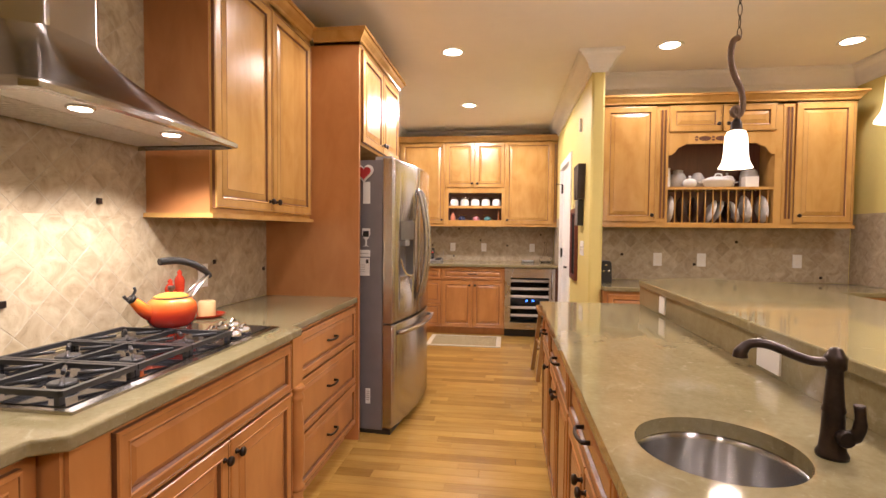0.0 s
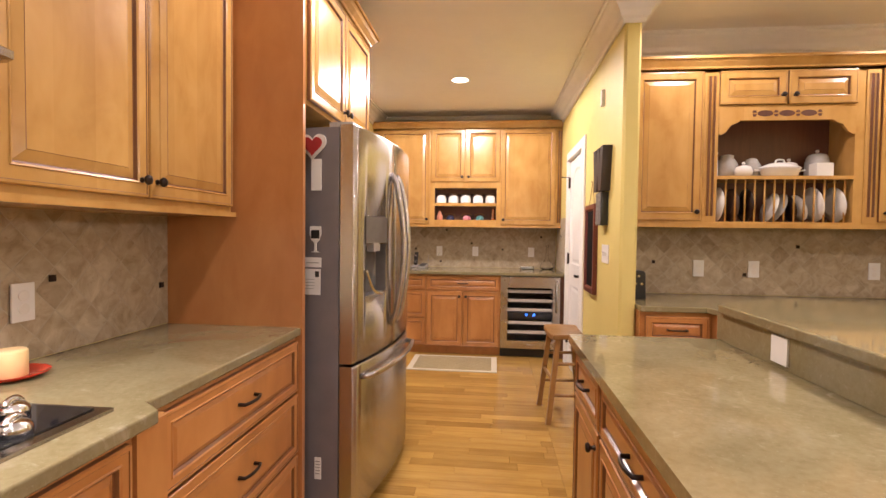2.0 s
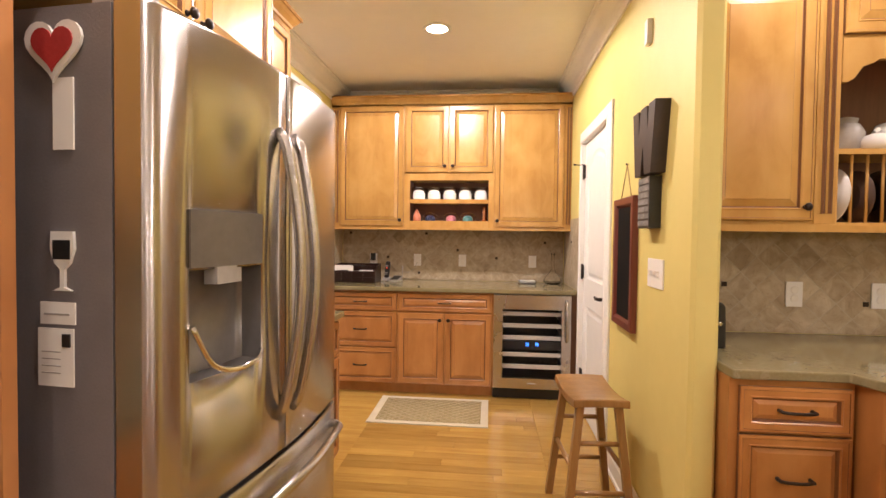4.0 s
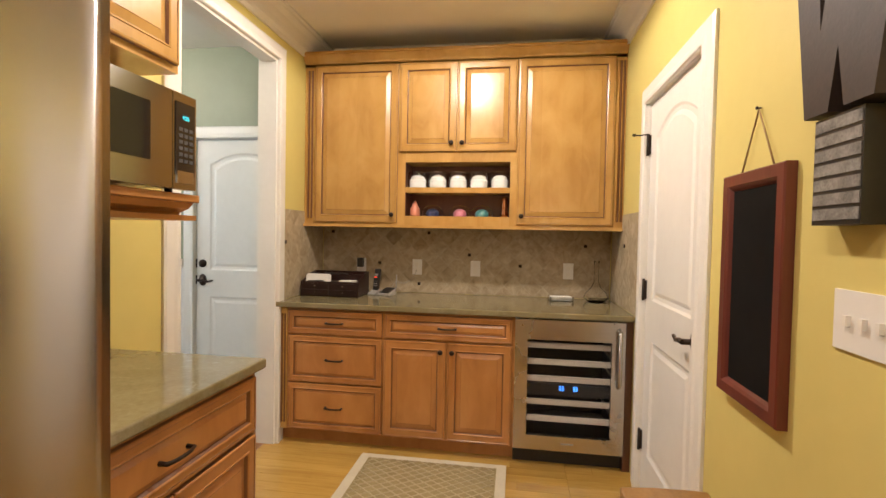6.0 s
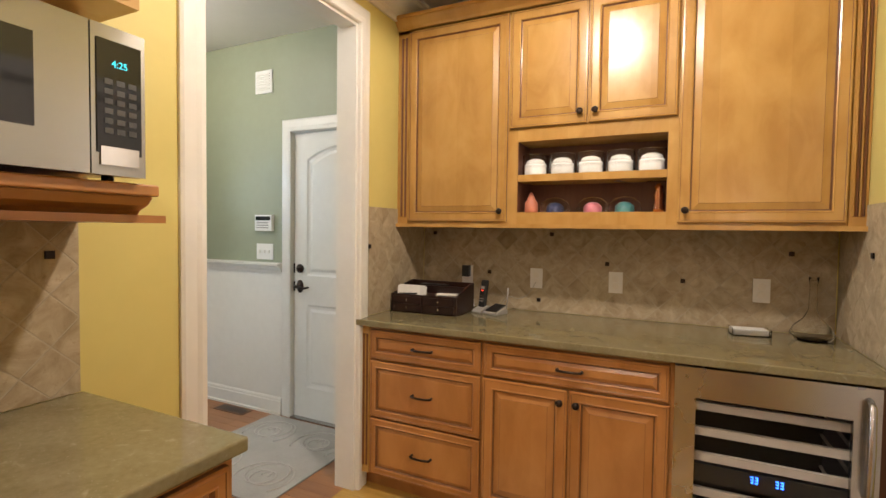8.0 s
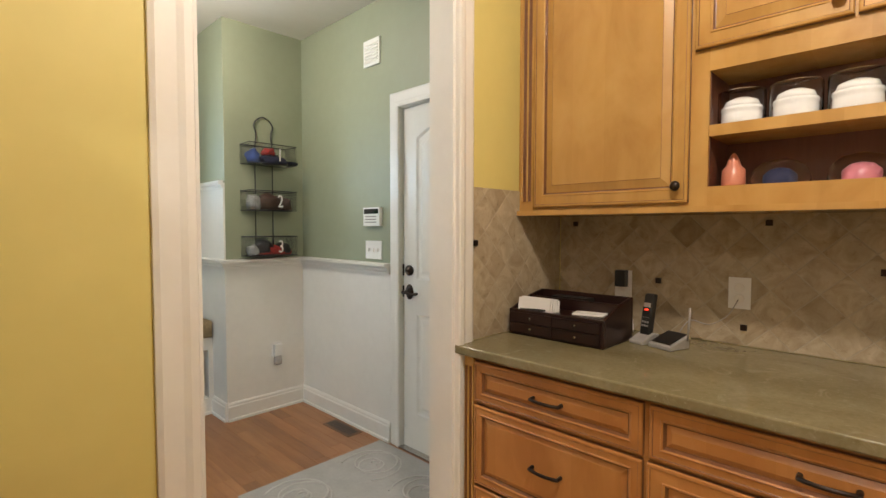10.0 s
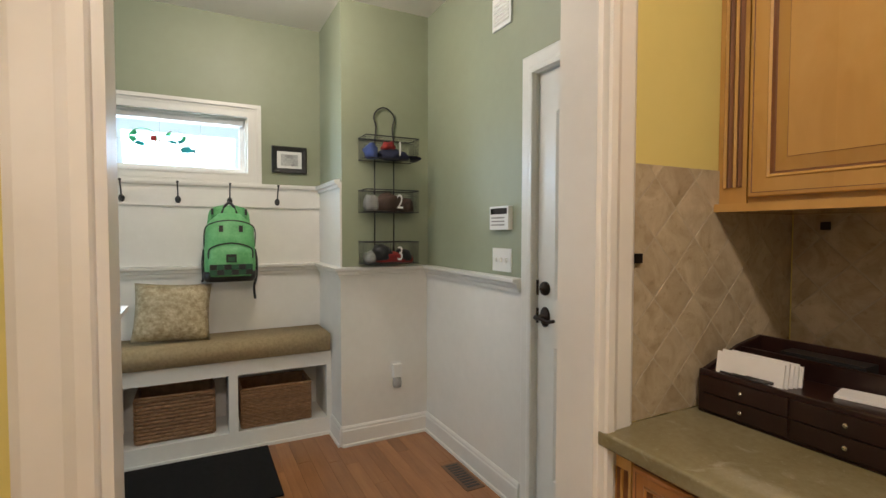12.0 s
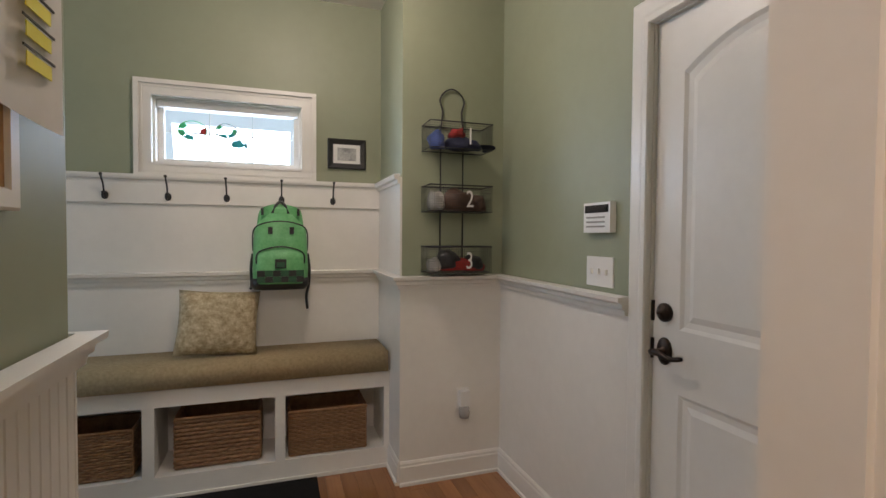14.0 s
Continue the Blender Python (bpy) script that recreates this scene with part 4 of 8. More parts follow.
c = thing("wall_cabinet", "wide glazed maple wall cabinet with doors and open niche", "cabinet", pose(XL + 0.002, YU, 0.012), G_B)
UW, UD = XR - XL - 0.004, YB - YU
bm = bmesh.new()
nx0, nx1, nz0, nz1 = 0.735, 1.455, 1.475, 1.845
slab(c, 0, 0, 1.412, nx0, UD, 2.53)
slab(c, nx1, 0, 1.412, UW, UD, 2.53)
slab(c, nx0, 0, nz1, nx1, UD, 2.53)
slab(c, nx0, 0, 1.412, nx1, UD, nz0)
# niche back and cheeks coloured dark to stand in for shade
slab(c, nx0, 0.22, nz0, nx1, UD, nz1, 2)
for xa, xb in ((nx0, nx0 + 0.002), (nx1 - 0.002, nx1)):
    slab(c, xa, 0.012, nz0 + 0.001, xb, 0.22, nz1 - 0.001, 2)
bm = bmesh.new()
box(bm, nx0 + 0.002, 0.0, 1.636, nx1 - 0.002, 0.22, 1.672)
rounded(bm, 0.003)
part("shelf", bm, MAPLE, c)
pilaster(c, 0.0, 1.412, 0.072, 2.53)
pilaster(c, UW - 0.062, 1.412, UW, 2.53)
door(c, 0.080, 1.425, 0.680, 2.52, "rb")
door(c, 0.694, 1.915, 1.088, 2.52, "rb")
door(c, 1.096, 1.915, 1.490, 2.52, "lb")
door(c, 1.500, 1.425, 2.118, 2.52, "lb")
bm = bmesh.new()
box(bm, 0, -0.026, 1.392, UW, UD, 1.412)
rounded(bm, 0.006)
part("bottom_rail", bm, MAPLE, c)
bm = bmesh.new()
sweep(bm, CABCROWN, [(0.0, -0.008), (UW, -0.008)], 2.512)
part("crown", bm, CAB, c, "maple crown moulding")

# hutch
YH, YHW = 5.84, 6.14
HX0, HX1 = 1.70, 3.655
c = thing("hutch_cabinet", "glazed maple hutch with arched niche and plate rack", "cabinet", pose(HX0, YH, 0), G_H)
HW, HD = HX1 - HX0, YHW - YH
hx0, hx1, hz0, hz1 = 0.545, 1.365, 1.425, 2.075
bm = bmesh.new()
slab(c, 0, 0, 1.412, hx0, HD, 2.40)
slab(c, hx1, 0, 1.412, HW, HD, 2.40)
slab(c, hx0, 0, 2.16, hx1, HD, 2.40)
slab(c, hx0, 0, 1.412, hx1, HD, hz0)
# hutch niche back, darkened by colour where shade falls
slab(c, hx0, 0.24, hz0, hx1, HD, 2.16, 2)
bm = bmesh.new()   # valance with ogee corners
pts = [(hx0, 2.165), (hx0, 1.985), (hx0 + 0.02, 1.985), (hx0 + 0.045, 2.0), (hx0 + 0.075, 2.045), (hx0 + 0.115, 2.06), (hx0 + 0.135, 2.075), (hx1 - 0.135, 2.075), (hx1 - 0.115, 2.06), (hx1 - 0.075, 2.045), (hx1 - 0.045, 2.0), (hx1 - 0.02, 1.985), (hx1, 1.985), (hx1, 2.165)]
prism(bm, pts, "y", -0.006, 0.016)
part("valance", bm, MAPLE, c, "arched maple valance with pierced ornament")
# not cut through: dark faces paint the shade inside the fretwork holes
bm = bmesh.new()
cx = (hx0 + hx1) / 2
for k in range(-1, 2):
    ring = [(cx + k * 0.13 + 0.048 * math.cos(a), -0.008, 2.118 + 0.020 * math.sin(a)) for a in (2 * math.pi * j / 16 for j in range(16))]
    vs = [bm.verts.new(p) for p in ring]
    bm.faces.new(vs)
for k in (-0.5, 0.5, -1.5, 1.5):
    for s2 in (-1, 1):
        vs = [bm.verts.new((cx + k * 0.13 + dx, -0.008, 2.118 + dz)) for dx, dz in ((-0.014, 0.004 * s2), (0.014, 0.004 * s2), (0.008, 0.02 * s2), (-0.008, 0.02 * s2))]
        bm.faces.new(vs)
part("pierced_ornament", bm, SHADOWED, c, "dark flat ovals that stand for the shaded fretwork openings")
bm = bmesh.new()
box(bm, hx0, 0.0, 1.70, hx1, 0.24, 1.722)
rounded(bm, 0.003)
part("shelf", bm, MAPLE, c)
for k in range(13):
    bm = bmesh.new()
    xx = hx0 + 0.07 + (hx1 - hx0 - 0.10) * k / 12
    lathe(bm, [(0.006, hz0), (0.006, 1.70)], (xx, 0.03, 0), 8)
    part("dowel", bm, MAPLE, c)
door(c, 0.02, 1.43, 0.445, 2.39, "rb")
door(c, HW - 0.445, 1.43, HW - 0.02, 2.39, "lb")
for xa in (0.455, HW - 0.535):
    pilaster(c, xa, 1.42, xa + 0.08, 2.40)
door(c, hx0 + 0.0, 2.175, cx - 0.004, 2.39, "rb")
door(c, cx + 0.004, 2.175, hx1 - 0.0, 2.39, "lb")
bm = bmesh.new()
box(bm, 0, -0.026, 1.385, HW, HD, 1.412)
rounded(bm, 0.006)
part("bottom_rail", bm, MAPLE, c)
bm = bmesh.new()
sweep(bm, CABCROWN, [(-0.004, 0.30), (-0.004, -0.008), (HW + 0.004, -0.008), (HW + 0.004, 0.30)], 2.385)
part("crown", bm, CAB, c, "maple crown moulding")

c = thing("base_cabinet", "glazed maple hutch base cabinet with drawers", "cabinet", pose(XR + 0.105, 5.47, 0), G_H)
carcass(c, 0.40, 0.665, 0, BZ, 0.10)
drawer(c, 0.03, 0.70, 0.385, 0.855)
drawer(c, 0.03, 0.40, 0.385, 0.69)
drawer(c, 0.03, 0.115, 0.385, 0.39)
c = thing("base_cabinet", "glazed maple hutch base cabinet standing forward", "cabinet", pose(XR + 0.509, 5.36, 0), G_H)
carcass(c, 1.10, 0.775, 0, BZ, 0.10)
bm = bmesh.new()
box(bm, 0.0, -0.012, 0.0, 0.10, 0.0, 0.15)
box(bm, 0.0, -0.012, 0.72, 0.10, 0.0, BZ)
lathe(bm, [(0.036, 0.15), (0.026, 0.20), (0.034, 0.3), (0.036, 0.42), (0.025, 0.62), (0.036, 0.65), (0.026, 0.68), (0.036, 0.72)], (0.05, -0.002, 0), 16)
part("turned_post", bm, MAPLE_SHADED, c)
for xa, xb in ((0.12, 0.60), (0.61, 1.09)):
    drawer(c, xa, 0.70, xb, 0.855)
    door(c, xa, 0.115, xb, 0.69, "rt")
c = thing("base_cabinet", "glazed maple hutch base cabinet", "cabinet", pose(XR + 1.613, 5.47, 0), G_H)
carcass(c, 0.65, 0.665, 0, BZ, 0.10)
drawer(c, 0.02, 0.70, 0.63, 0.855)
door(c, 0.02, 0.115, 0.63, 0.69, "lt")
worktop("countertop", [(XR + 0.102, 5.44), (2.04, 5.44), (2.085, 5.32), (3.18, 5.32), (3.225, 5.44), (3.838, 5.44), (3.838, 6.138), (XR + 0.102, 6.138)], 0.915, "olive granite worktop below the hutch")

# island: front faces -x; local x runs along world -y
IX, IY = 1.165, 4.53
for k, w in enumerate((0.46, 0.76, 0.76, 0.60, 0.60)):
    c = thing("island_cabinet", "glazed maple island cabinet with a drawer above doors", "cabinet", pose(IX, IY - sum((0.46, 0.76, 0.76, 0.60, 0.60)[:k]), 0, 0, 0, WEST), G_I)
    low = k in (2, 3)   # room for the sink bowl
    carcass(c, w - 0.002, 0.55, 0, 0.70 if low else BZ, 0.10)
    if low:
        bm = bmesh.new()
        box(bm, 0, 0, 0.70, w - 0.002, 0.018, BZ)
        box(bm, 0, 0.53, 0.70, w - 0.002, 0.55, BZ)
        part("rail", bm, MAPLE, c)
    drawer(c, 0.012, 0.70, w - 0.014, 0.86)
    if w > 0.7:
        door(c, 0.012, 0.115, w / 2 - 0.003, 0.69, "rt")
        door(c, w / 2 + 0.003, 0.115, w - 0.014, 0.69, "lt")
    else:
        door(c, 0.012, 0.115, w - 0.014, 0.69, "rt")
SX, SY, SR = 1.345, 2.586, 0.153
bm = bmesh.new()   # island slab with the round sink cut out
ring = [(SX + SR * math.cos(2 * math.pi * k / 40), SY + SR * math.sin(2 * math.pi * k / 40)) for k in range(40)]
ix0, ix1, iy0, iy1 = 1.125, 1.722, 1.30, 4.555
sq = []
for x, y in ring:
    dx, dy = x - SX, y - SY
    f = min(((ix1 - SX) if dx > 0 else (SX - ix0)) / max(abs(dx), 1e-6), 0.3 / max(abs(dy), 1e-6))
    sq.append((SX + dx * f, SY + dy * f))
zt, zb = 0.915, BZ
for z, flip in ((zt, False), (zb, True)):
    a, b = [bm.verts.new((*p, z)) for p in ring], [bm.verts.new((*p, z)) for p in sq]
    for k in range(40):
        j = (k + 1) % 40
        q = (a[k], b[k], b[j], a[j])
        bm.faces.new(q)
    for ya, yb in ((iy0, SY - 0.3), (SY + 0.3, iy1)):
        bm.faces.new([bm.verts.new((x, y, z)) for x, y in ((ix0, ya), (ix1, ya), (ix1, yb), (ix0, yb))])
    for xc, yc in ((ix0, SY - 0.3), (ix1, SY - 0.3), (ix1, SY + 0.3), (ix0, SY + 0.3)):
        near = sorted(range(40), key=lambda k: (sq[k][0] - xc) ** 2 + (sq[k][1] - yc) ** 2)[:2]
        near = [k for k in near]
        bm.faces.new((bm.verts.new((xc, yc, z)), bm.verts.new((*sq[near[0]], z)), bm.verts.new((*sq[near[1]], z))))
for pts, closed in ((ring, True),):
    for k in range(40):
        j = (k + 1) % 40
        bm.faces.new([bm.verts.new(p) for p in ((*pts[k], zb), (*pts[j], zb), (*pts[j], zt), (*pts[k], zt))])
edge = [(ix0, iy0), (ix0, iy1), (ix1, iy1), (ix1, iy0)]
for a, b in zip(edge, edge[1:] + edge[:1]):
    bm.faces.new([bm.verts.new(p) for p in ((*a, zb), (*b, zb), (*b, zt), (*a, zt))])
bmesh.ops.remove_doubles(bm, verts=bm.verts, dist=0.0005)
bmesh.ops.recalc_face_normals(bm, faces=bm.faces)
solid("countertop", bm, GRANITE, "olive granite island worktop with a round sink hole", "countertop")
bar = thing("breakfast_bar", "raised olive granite breakfast bar behind the island worktop", "bar")
bm = bmesh.new()
box(bm, 1.724, 1.30, 0.0, 1.86, 4.56, 1.024)
part("bar_wall", bm, MAPLE, bar)
bm = bmesh.new()
box(bm, 1.708, 1.30, 0.9165, 1.723, 4.56, 1.022)
part("upstand", bm, GRANITE, bar, "olive granite upstand")
bm = bmesh.new()
prism(bm, [(1.69, 1.30), (1.69, 4.52), (1.76, 4.605), (2.10, 4.79), (2.50, 4.55), (2.50, 1.30)], "z", 1.025, 1.059)
rounded(bm, 0.006, 3)
part("bar_top", bm, GRANITE, bar)

# ---- tiled splashbacks ----
DOT = bbox(-0.011, -0.0145, -0.011, 0.011, -0.009, 0.011, r=0.0015, segs=1)
DOTMESH = mesh_of("accent_tile", DOT, BRONZE)


def clip(poly, x0, z0, x1, z1):
    for ax, lim, keep in ((0, x0, 1), (0, x1, -1), (1, z0, 1), (1, z1, -1)):
        out = []
        for k, p in enumerate(poly):
            q = poly[(k + 1) % len(poly)]
            a, b = (p[ax] - lim) * keep, (q[ax] - lim) * keep
            if a >= 0:
                out.append(p)
            if a * b < 0:
                t = a / (a - b)
                out.append((p[0] + (q[0] - p[0]) * t, p[1] + (q[1] - p[1]) * t))
        poly = out
        if len(poly) < 3:
            return []
    return poly


def splashback(m, rects, label, seed, dots=(), side=0.100, shift=0.0):
    """Diamond-laid tumbled tiles on a wall that faces -y; rects are (x0, z0, x1, z1)."""
    rng = random.Random(seed)
    sb = thing("splashback", label, "splashback", m, kind="structure")
    bm = bmesh.new()
    for r in rects:
        box(bm, r[0], -0.005, r[1], r[2], -0.0005, r[3])
    part("grout", bm, GROUT, sb)
    h = side / math.sqrt(2)
    g = h - 0.0017
    diamond = [(0, -g), (g, 0), (0, g), (-g, 0)]
    shared = {}
    xa, xb = min(r[0] for r in rects), max(r[2] for r in rects)
    za, zb = min(r[1] for r in rects), max(r[3] for r in rects)
    for i in range(int((xb - xa) / h) + 3):
        for j in range(int((zb - za) / h) + 3):
            if (i + j) % 2:
                continue
            cx, cz = xa + shift + (i - 1) * h, za + (j - 1) * h
            for n, r in enumerate(rects):
                poly = clip([(cx + x, cz + z) for x, z in diamond], *r)
                if len(poly) < 3:
                    continue
                full = len(poly) == 4 and max(abs(p[0] - cx) for p in poly) > g - 1e-4 and max(abs(p[1] - cz) for p in poly) > g - 1e-4 and min(p[0] for p in poly) < cx - g + 1e-4 and min(p[1] for p in poly) < cz - g + 1e-4
                kind = rng.randrange(4) if full else None
                if kind is None or kind not in shared:
                    bm = bmesh.new()
                    q = [(x - cx, z - cz) for x, z in poly]
                    mx, mz = sum(p[0] for p in q) / len(q), sum(p[1] for p in q) / len(q)
                    ins = 0.972
                    lo = [bm.verts.new((x, -0.004, z)) for x, z in q]
                    hi = [bm.verts.new((mx + (x - mx) * ins, -0.0056 - rng.random() * 0.0006, mz + (z - mz) * ins)) for x, z in q]
                    bm.faces.new(hi)
                    for k in range(len(q)):
                        bm.faces.new((lo[k], lo[(k + 1) % len(q)], hi[(k + 1) % len(q)], hi[k]))
                    bmesh.ops.recalc_face_normals(bm, faces=bm.faces)
                    me = mesh_of("tile", bm, TRAVERTINE)
                    if kind is not None:
                        shared[kind] = me
                else:
                    me = shared[kind]
                ob = new("tile", me)
                ob.location, ob.parent = (cx, 0, cz), sb
    for x, z in dots:
        d = new("accent_tile", DOTMESH)
        d.location, d.parent = (x, 0, z), sb
        tagged(d, "small dark bronze accent tile")
    return sb


CT = 0.9165
splashback(pose(XL, 0, 0, 0, 0, EAST), [(2.05, CT, 4.508, 1.384), (2.05, 1.372, 3.475, 2.735)], "tumbled travertine tiles laid diagonally behind the cooktop", 3, ((3.225, 1.439), (2.862, 1.098), (3.945, 1.164), (4.46, 1.089)))
splashback(pose(XL, 0, 0, 0, 0, EAST), [(5.572, CT, 6.42, 1.392)], "tumbled travertine tiles laid diagonally under the microwave", 4, ((6.348, 1.305),))
splashback(pose(0, YB, 0), [(XL + 0.012, CT, XR - 0.012, 1.404)], "tumbled travertine tiles laid diagonally under the back cabinets", 6, ((-0.526, 1.371), (-0.147, 1.136), (0.163, 0.985), (0.233, 1.372), (0.543, 1.213), (0.92, 1.14), (1.381, 1.296)))
splashback(pose(XL, 0, 0, 0, 0, EAST), [(DY1 + 0.096, CT, YB, 1.51)], "tumbled travertine side splash beside the opening", 7, ((7.828, 1.294),))
splashback(pose(XR, 0, 0, 0, 0, WEST), [(-YB, CT, -7.715, 1.51)], "tumbled travertine side splash beside the pantry door", 8, ((-8.021, 1.311),))
splashback(pose(0, YHW, 0), [(XR + 0.105, CT, 3.826, 1.385), (3.67, 1.385, 3.826, 1.51)], "tumbled travertine tiles laid diagonally under the hutch", 9, ((1.954, 1.141), (2.575, 1.06), (2.92, 1.262), (3.607, 0.961)))
splashback(pose(3.84, 0, 0, 0, 0, WEST), [(-YHW, CT, -5.44, 1.51)], "tumbled travertine side splash beside the hutch", 10)


# ---- fixtures on walls and ceiling ----
def wall_plate(x, z, m, w=0.072, h=0.116, kind="outlet", n=1):
    t = thing("wall_outlet" if kind == "outlet" else "light_switch", "white plastic outlet on the wall" if kind == "outlet" else "white plastic switch plate on the wall", kind, m @ pose(x, 0, z), "outlets and switches")
    part("plate", bbox(-w / 2, -0.006, -h / 2, w / 2, 0, h / 2, r=0.003), WHITE, t)
    for k in range(n):
        cx = (k - (n - 1) / 2) * 0.046
        if kind == "outlet":
            for s2 in (-1, 1):
                bm = bmesh.new()
                lathe(bm, [(0.017, -0.006), (0.017, -0.0085), (0.015, -0.009)], (cx, 0, 0.02 * s2), 14, axis="y")
                part("socket", bm, TRIM, t)
        else:
            bm = bbox(cx - 0.005, -0.016, -0.011, cx + 0.005, -0.006, 0.011, r=0.002)
            part("toggle", bm, TRIM, t)
    return t


east, back = pose(XL + 0.0105, 0, 0, 0, 0, EAST), pose(0, YB - 0.0105, 0)
wall_plate(3.843, 1.10, east)
for ox in (-0.293, 0.147, 0.59, 1.265):
    wall_plate(ox, 1.112, back)
for ox in (2.263, 2.633, 3.414):
    wall_plate(ox, 1.10, pose(0, YHW - 0.0105, 0))
wall_plate(-5.905, 1.20, pose(XR, 0, 0, 0, 0, WEST), 0.19, 0.125, "switch", 3)
for oy, w in ((4.13, 0.085), (3.128, 0.125)):
    wall_plate(-oy, 0.972, pose(1.708, 0, 0, 0, 0, WEST), w, 0.085, "outlet", 0)
bm = bbox(-0.02, -0.022, -0.055, 0.02, 0, 0.055, r=0.004)
solid("door_chime", bm, WHITE, "small white plastic sensor on the yellow wall", "sensor", pose(XR, 6.05, 2.29, 0, 0, WEST))

# the added, unseen cans get the same fixture as the seen ones
for cx, cy in CANS_SEEN_AND_ADDED + [(-2.2, 7.2)]:
    zc = CEIL + (0.04 if cx < -1 else 0.0)
    t = thing("recessed_light", "round recessed ceiling light with white trim ring, lit, seen and added alike", "ceiling light", pose(cx, cy, zc), "recessed lights")
    bm = bmesh.new()
    lathe(bm, [(0.072, 0.004), (0.096, 0.0), (0.098, -0.004), (0.088, -0.008), (0.072, -0.004)], (0, 0, 0), 28, cap=False)
    part("trim_ring", bm, WHITE, t)
    bm = bmesh.new()
    lathe(bm, [(0.073, -0.001), (0.05, -0.006), (0.002, -0.008)], (0, 0, 0), 24)
    part("lens", bm, LENS, t)

# pendants over the bar
STEMBRONZE = mottled("brown_bronze", (0.09, 0.055, 0.034), (0.16, 0.10, 0.066), 14.0, 0.4, metal=0.6, relief=0.15)
for py in (3.717, 2.85):
    t = thing("pendant_lamp", "pendant with wavy bronze stem and frosted bell shade, lit", "lamp", pose(1.85, py, 0), "pendants over the bar")
    bm = bmesh.new()
    lathe(bm, [(0.06, 2.74), (0.06, 2.73), (0.045, 2.715), (0.012, 2.705)], segs=20)
    part("ceiling_cup", bm, BRONZE, t)
    for k in range(12):
        bm = bmesh.new()
        z = 2.703 - 0.048 * k
        pts = [(0.008 * math.cos(a) * (k % 2), 0.008 * math.cos(a) * (1 - k % 2), z - 0.026 + 0.026 * math.sin(a)) for a in (2 * math.pi * j / 10 for j in range(10))]
        tube(bm, pts, 0.0022, 5, closed=True)
        part("chain_link", bm, BRONZE, t)
    bm = bmesh.new()
    tube(bm, smooth_path([(0.0, 0, 2.134), (-0.022, 0, 2.119), (-0.03, 0, 2.064), (-0.018, 0, 1.994), (0.012, 0, 1.924), (0.022, 0, 1.859), (0.008, 0, 1.819), (-0.012, 0, 1.826), (-0.014, 0, 1.844), (0.0, 0, 1.850), (0.004, 0, 1.819), (0.0, 0, 1.784)], 5), 0.0125, 8)
    part("stem", bm, STEMBRONZE, t, "wavy bronze stem")
    bm = bmesh.new()
    lathe(bm, [(0.010, 1.807), (0.020, 1.790), (0.022, 1.767), (0.025, 1.752)], segs=18)
    part("socket", bm, BRONZE, t)
    bm = bmesh.new()
    bell = [(0.022, 1.786), (0.038, 1.779), (0.047, 1.755), (0.050, 1.70), (0.052, 1.665), (0.057, 1.637), (0.068, 1.617), (0.072, 1.608), (0.068, 1.611), (0.053, 1.639), (0.048, 1.665), (0.046, 1.70), (0.043, 1.752), (0.036, 1.774)]
    lathe(bm, [(0.88 * r, 1.605 + 0.87 * (z - 1.608)) for r, z in bell], segs=28, cap=False)
    sh = part("shade", bm, SHADE, t, "frosted glass bell shade")
    sh.visible_shadow = False

# ---- range hood ----
t = thing("range_hood", "stainless steel chimney hood with flared canopy, lights on", "range hood", pose(XL + 0.011, 2.565, 0, 0, 0, EAST))
HWD, HDP = 0.87, 0.45
bm = bmesh.new()
rings = []
for k in range(13):
    f = k / 12
    e = (1 - f) ** 1.55
    hw = 0.145 + (HWD / 2 - 0.145) * e
    dp = 0.27 + (HDP - 0.27) * e
    z = 1.680 + 0.215 * f
    row = []
    for a, b in ((-1, 0), (-1, 0.6), (-1, 0.92 - 0.27 * f), (-0.96 + 0.37 * f, 1), (-0.5, 1.03 if f < 0.3 else 1.0), (0, 1.045 if f < 0.3 else 1.0), (0.5, 1.03 if f < 0.3 else 1.0), (0.96 - 0.37 * f, 1), (1, 0.92 - 0.27 * f), (1, 0.6), (1, 0)):
        row.append(bm.verts.new((HWD / 2 - 0.14 * (1 - e) + a * hw, -b * dp, z)))
    rings.append(row)
rim = [bm.verts.new((v.co.x, v.co.y, 1.664)) for v in rings[0]]
inner = [bm.verts.new((HWD / 2 + (v.co.x - HWD / 2) * 0.97, v.co.y * 0.97, 1.660)) for v in rim]
inner2 = [bm.verts.new((v.co.x, v.co.y, 1.675)) for v in inner]
for a, b in zip([inner2, inner, rim] + rings, [inner, rim] + rings):
    for k in range(len(a) - 1):
        bm.faces.new((a[k], a[k + 1], b[k + 1], b[k])).smooth = a in rings
bmesh.ops.recalc_face_normals(bm, faces=bm.faces)
part("canopy", bm, STEEL_H, t)
bm = bmesh.new()
box(bm, 0.03, -HDP * 0.95, 1.676, HWD - 0.03, -0.01, 1.680)
fl = part("filter", bm, FILTERSTEEL, t, "pale steel mesh filter")
for k in range(40):
    xx = 0.05 + k * 0.0195
    bm = bmesh.new()
    box(bm, xx, -0.24, 1.673, xx + 0.010, -0.03, 1.676)
    part("baffle", bm, FILTERSTEEL, fl)
bm = bmesh.new()
cc = HWD / 2 - 0.14
prism(bm, [(cc - 0.145, 0.0), (cc - 0.145, -0.17), (cc - 0.085, -0.27), (cc + 0.085, -0.27), (cc + 0.145, -0.17), (cc + 0.145, 0.0)], "z", 1.885, 2.738)
rounded(bm, 0.010, 4)
part("chimney", bm, STEEL_H, t)
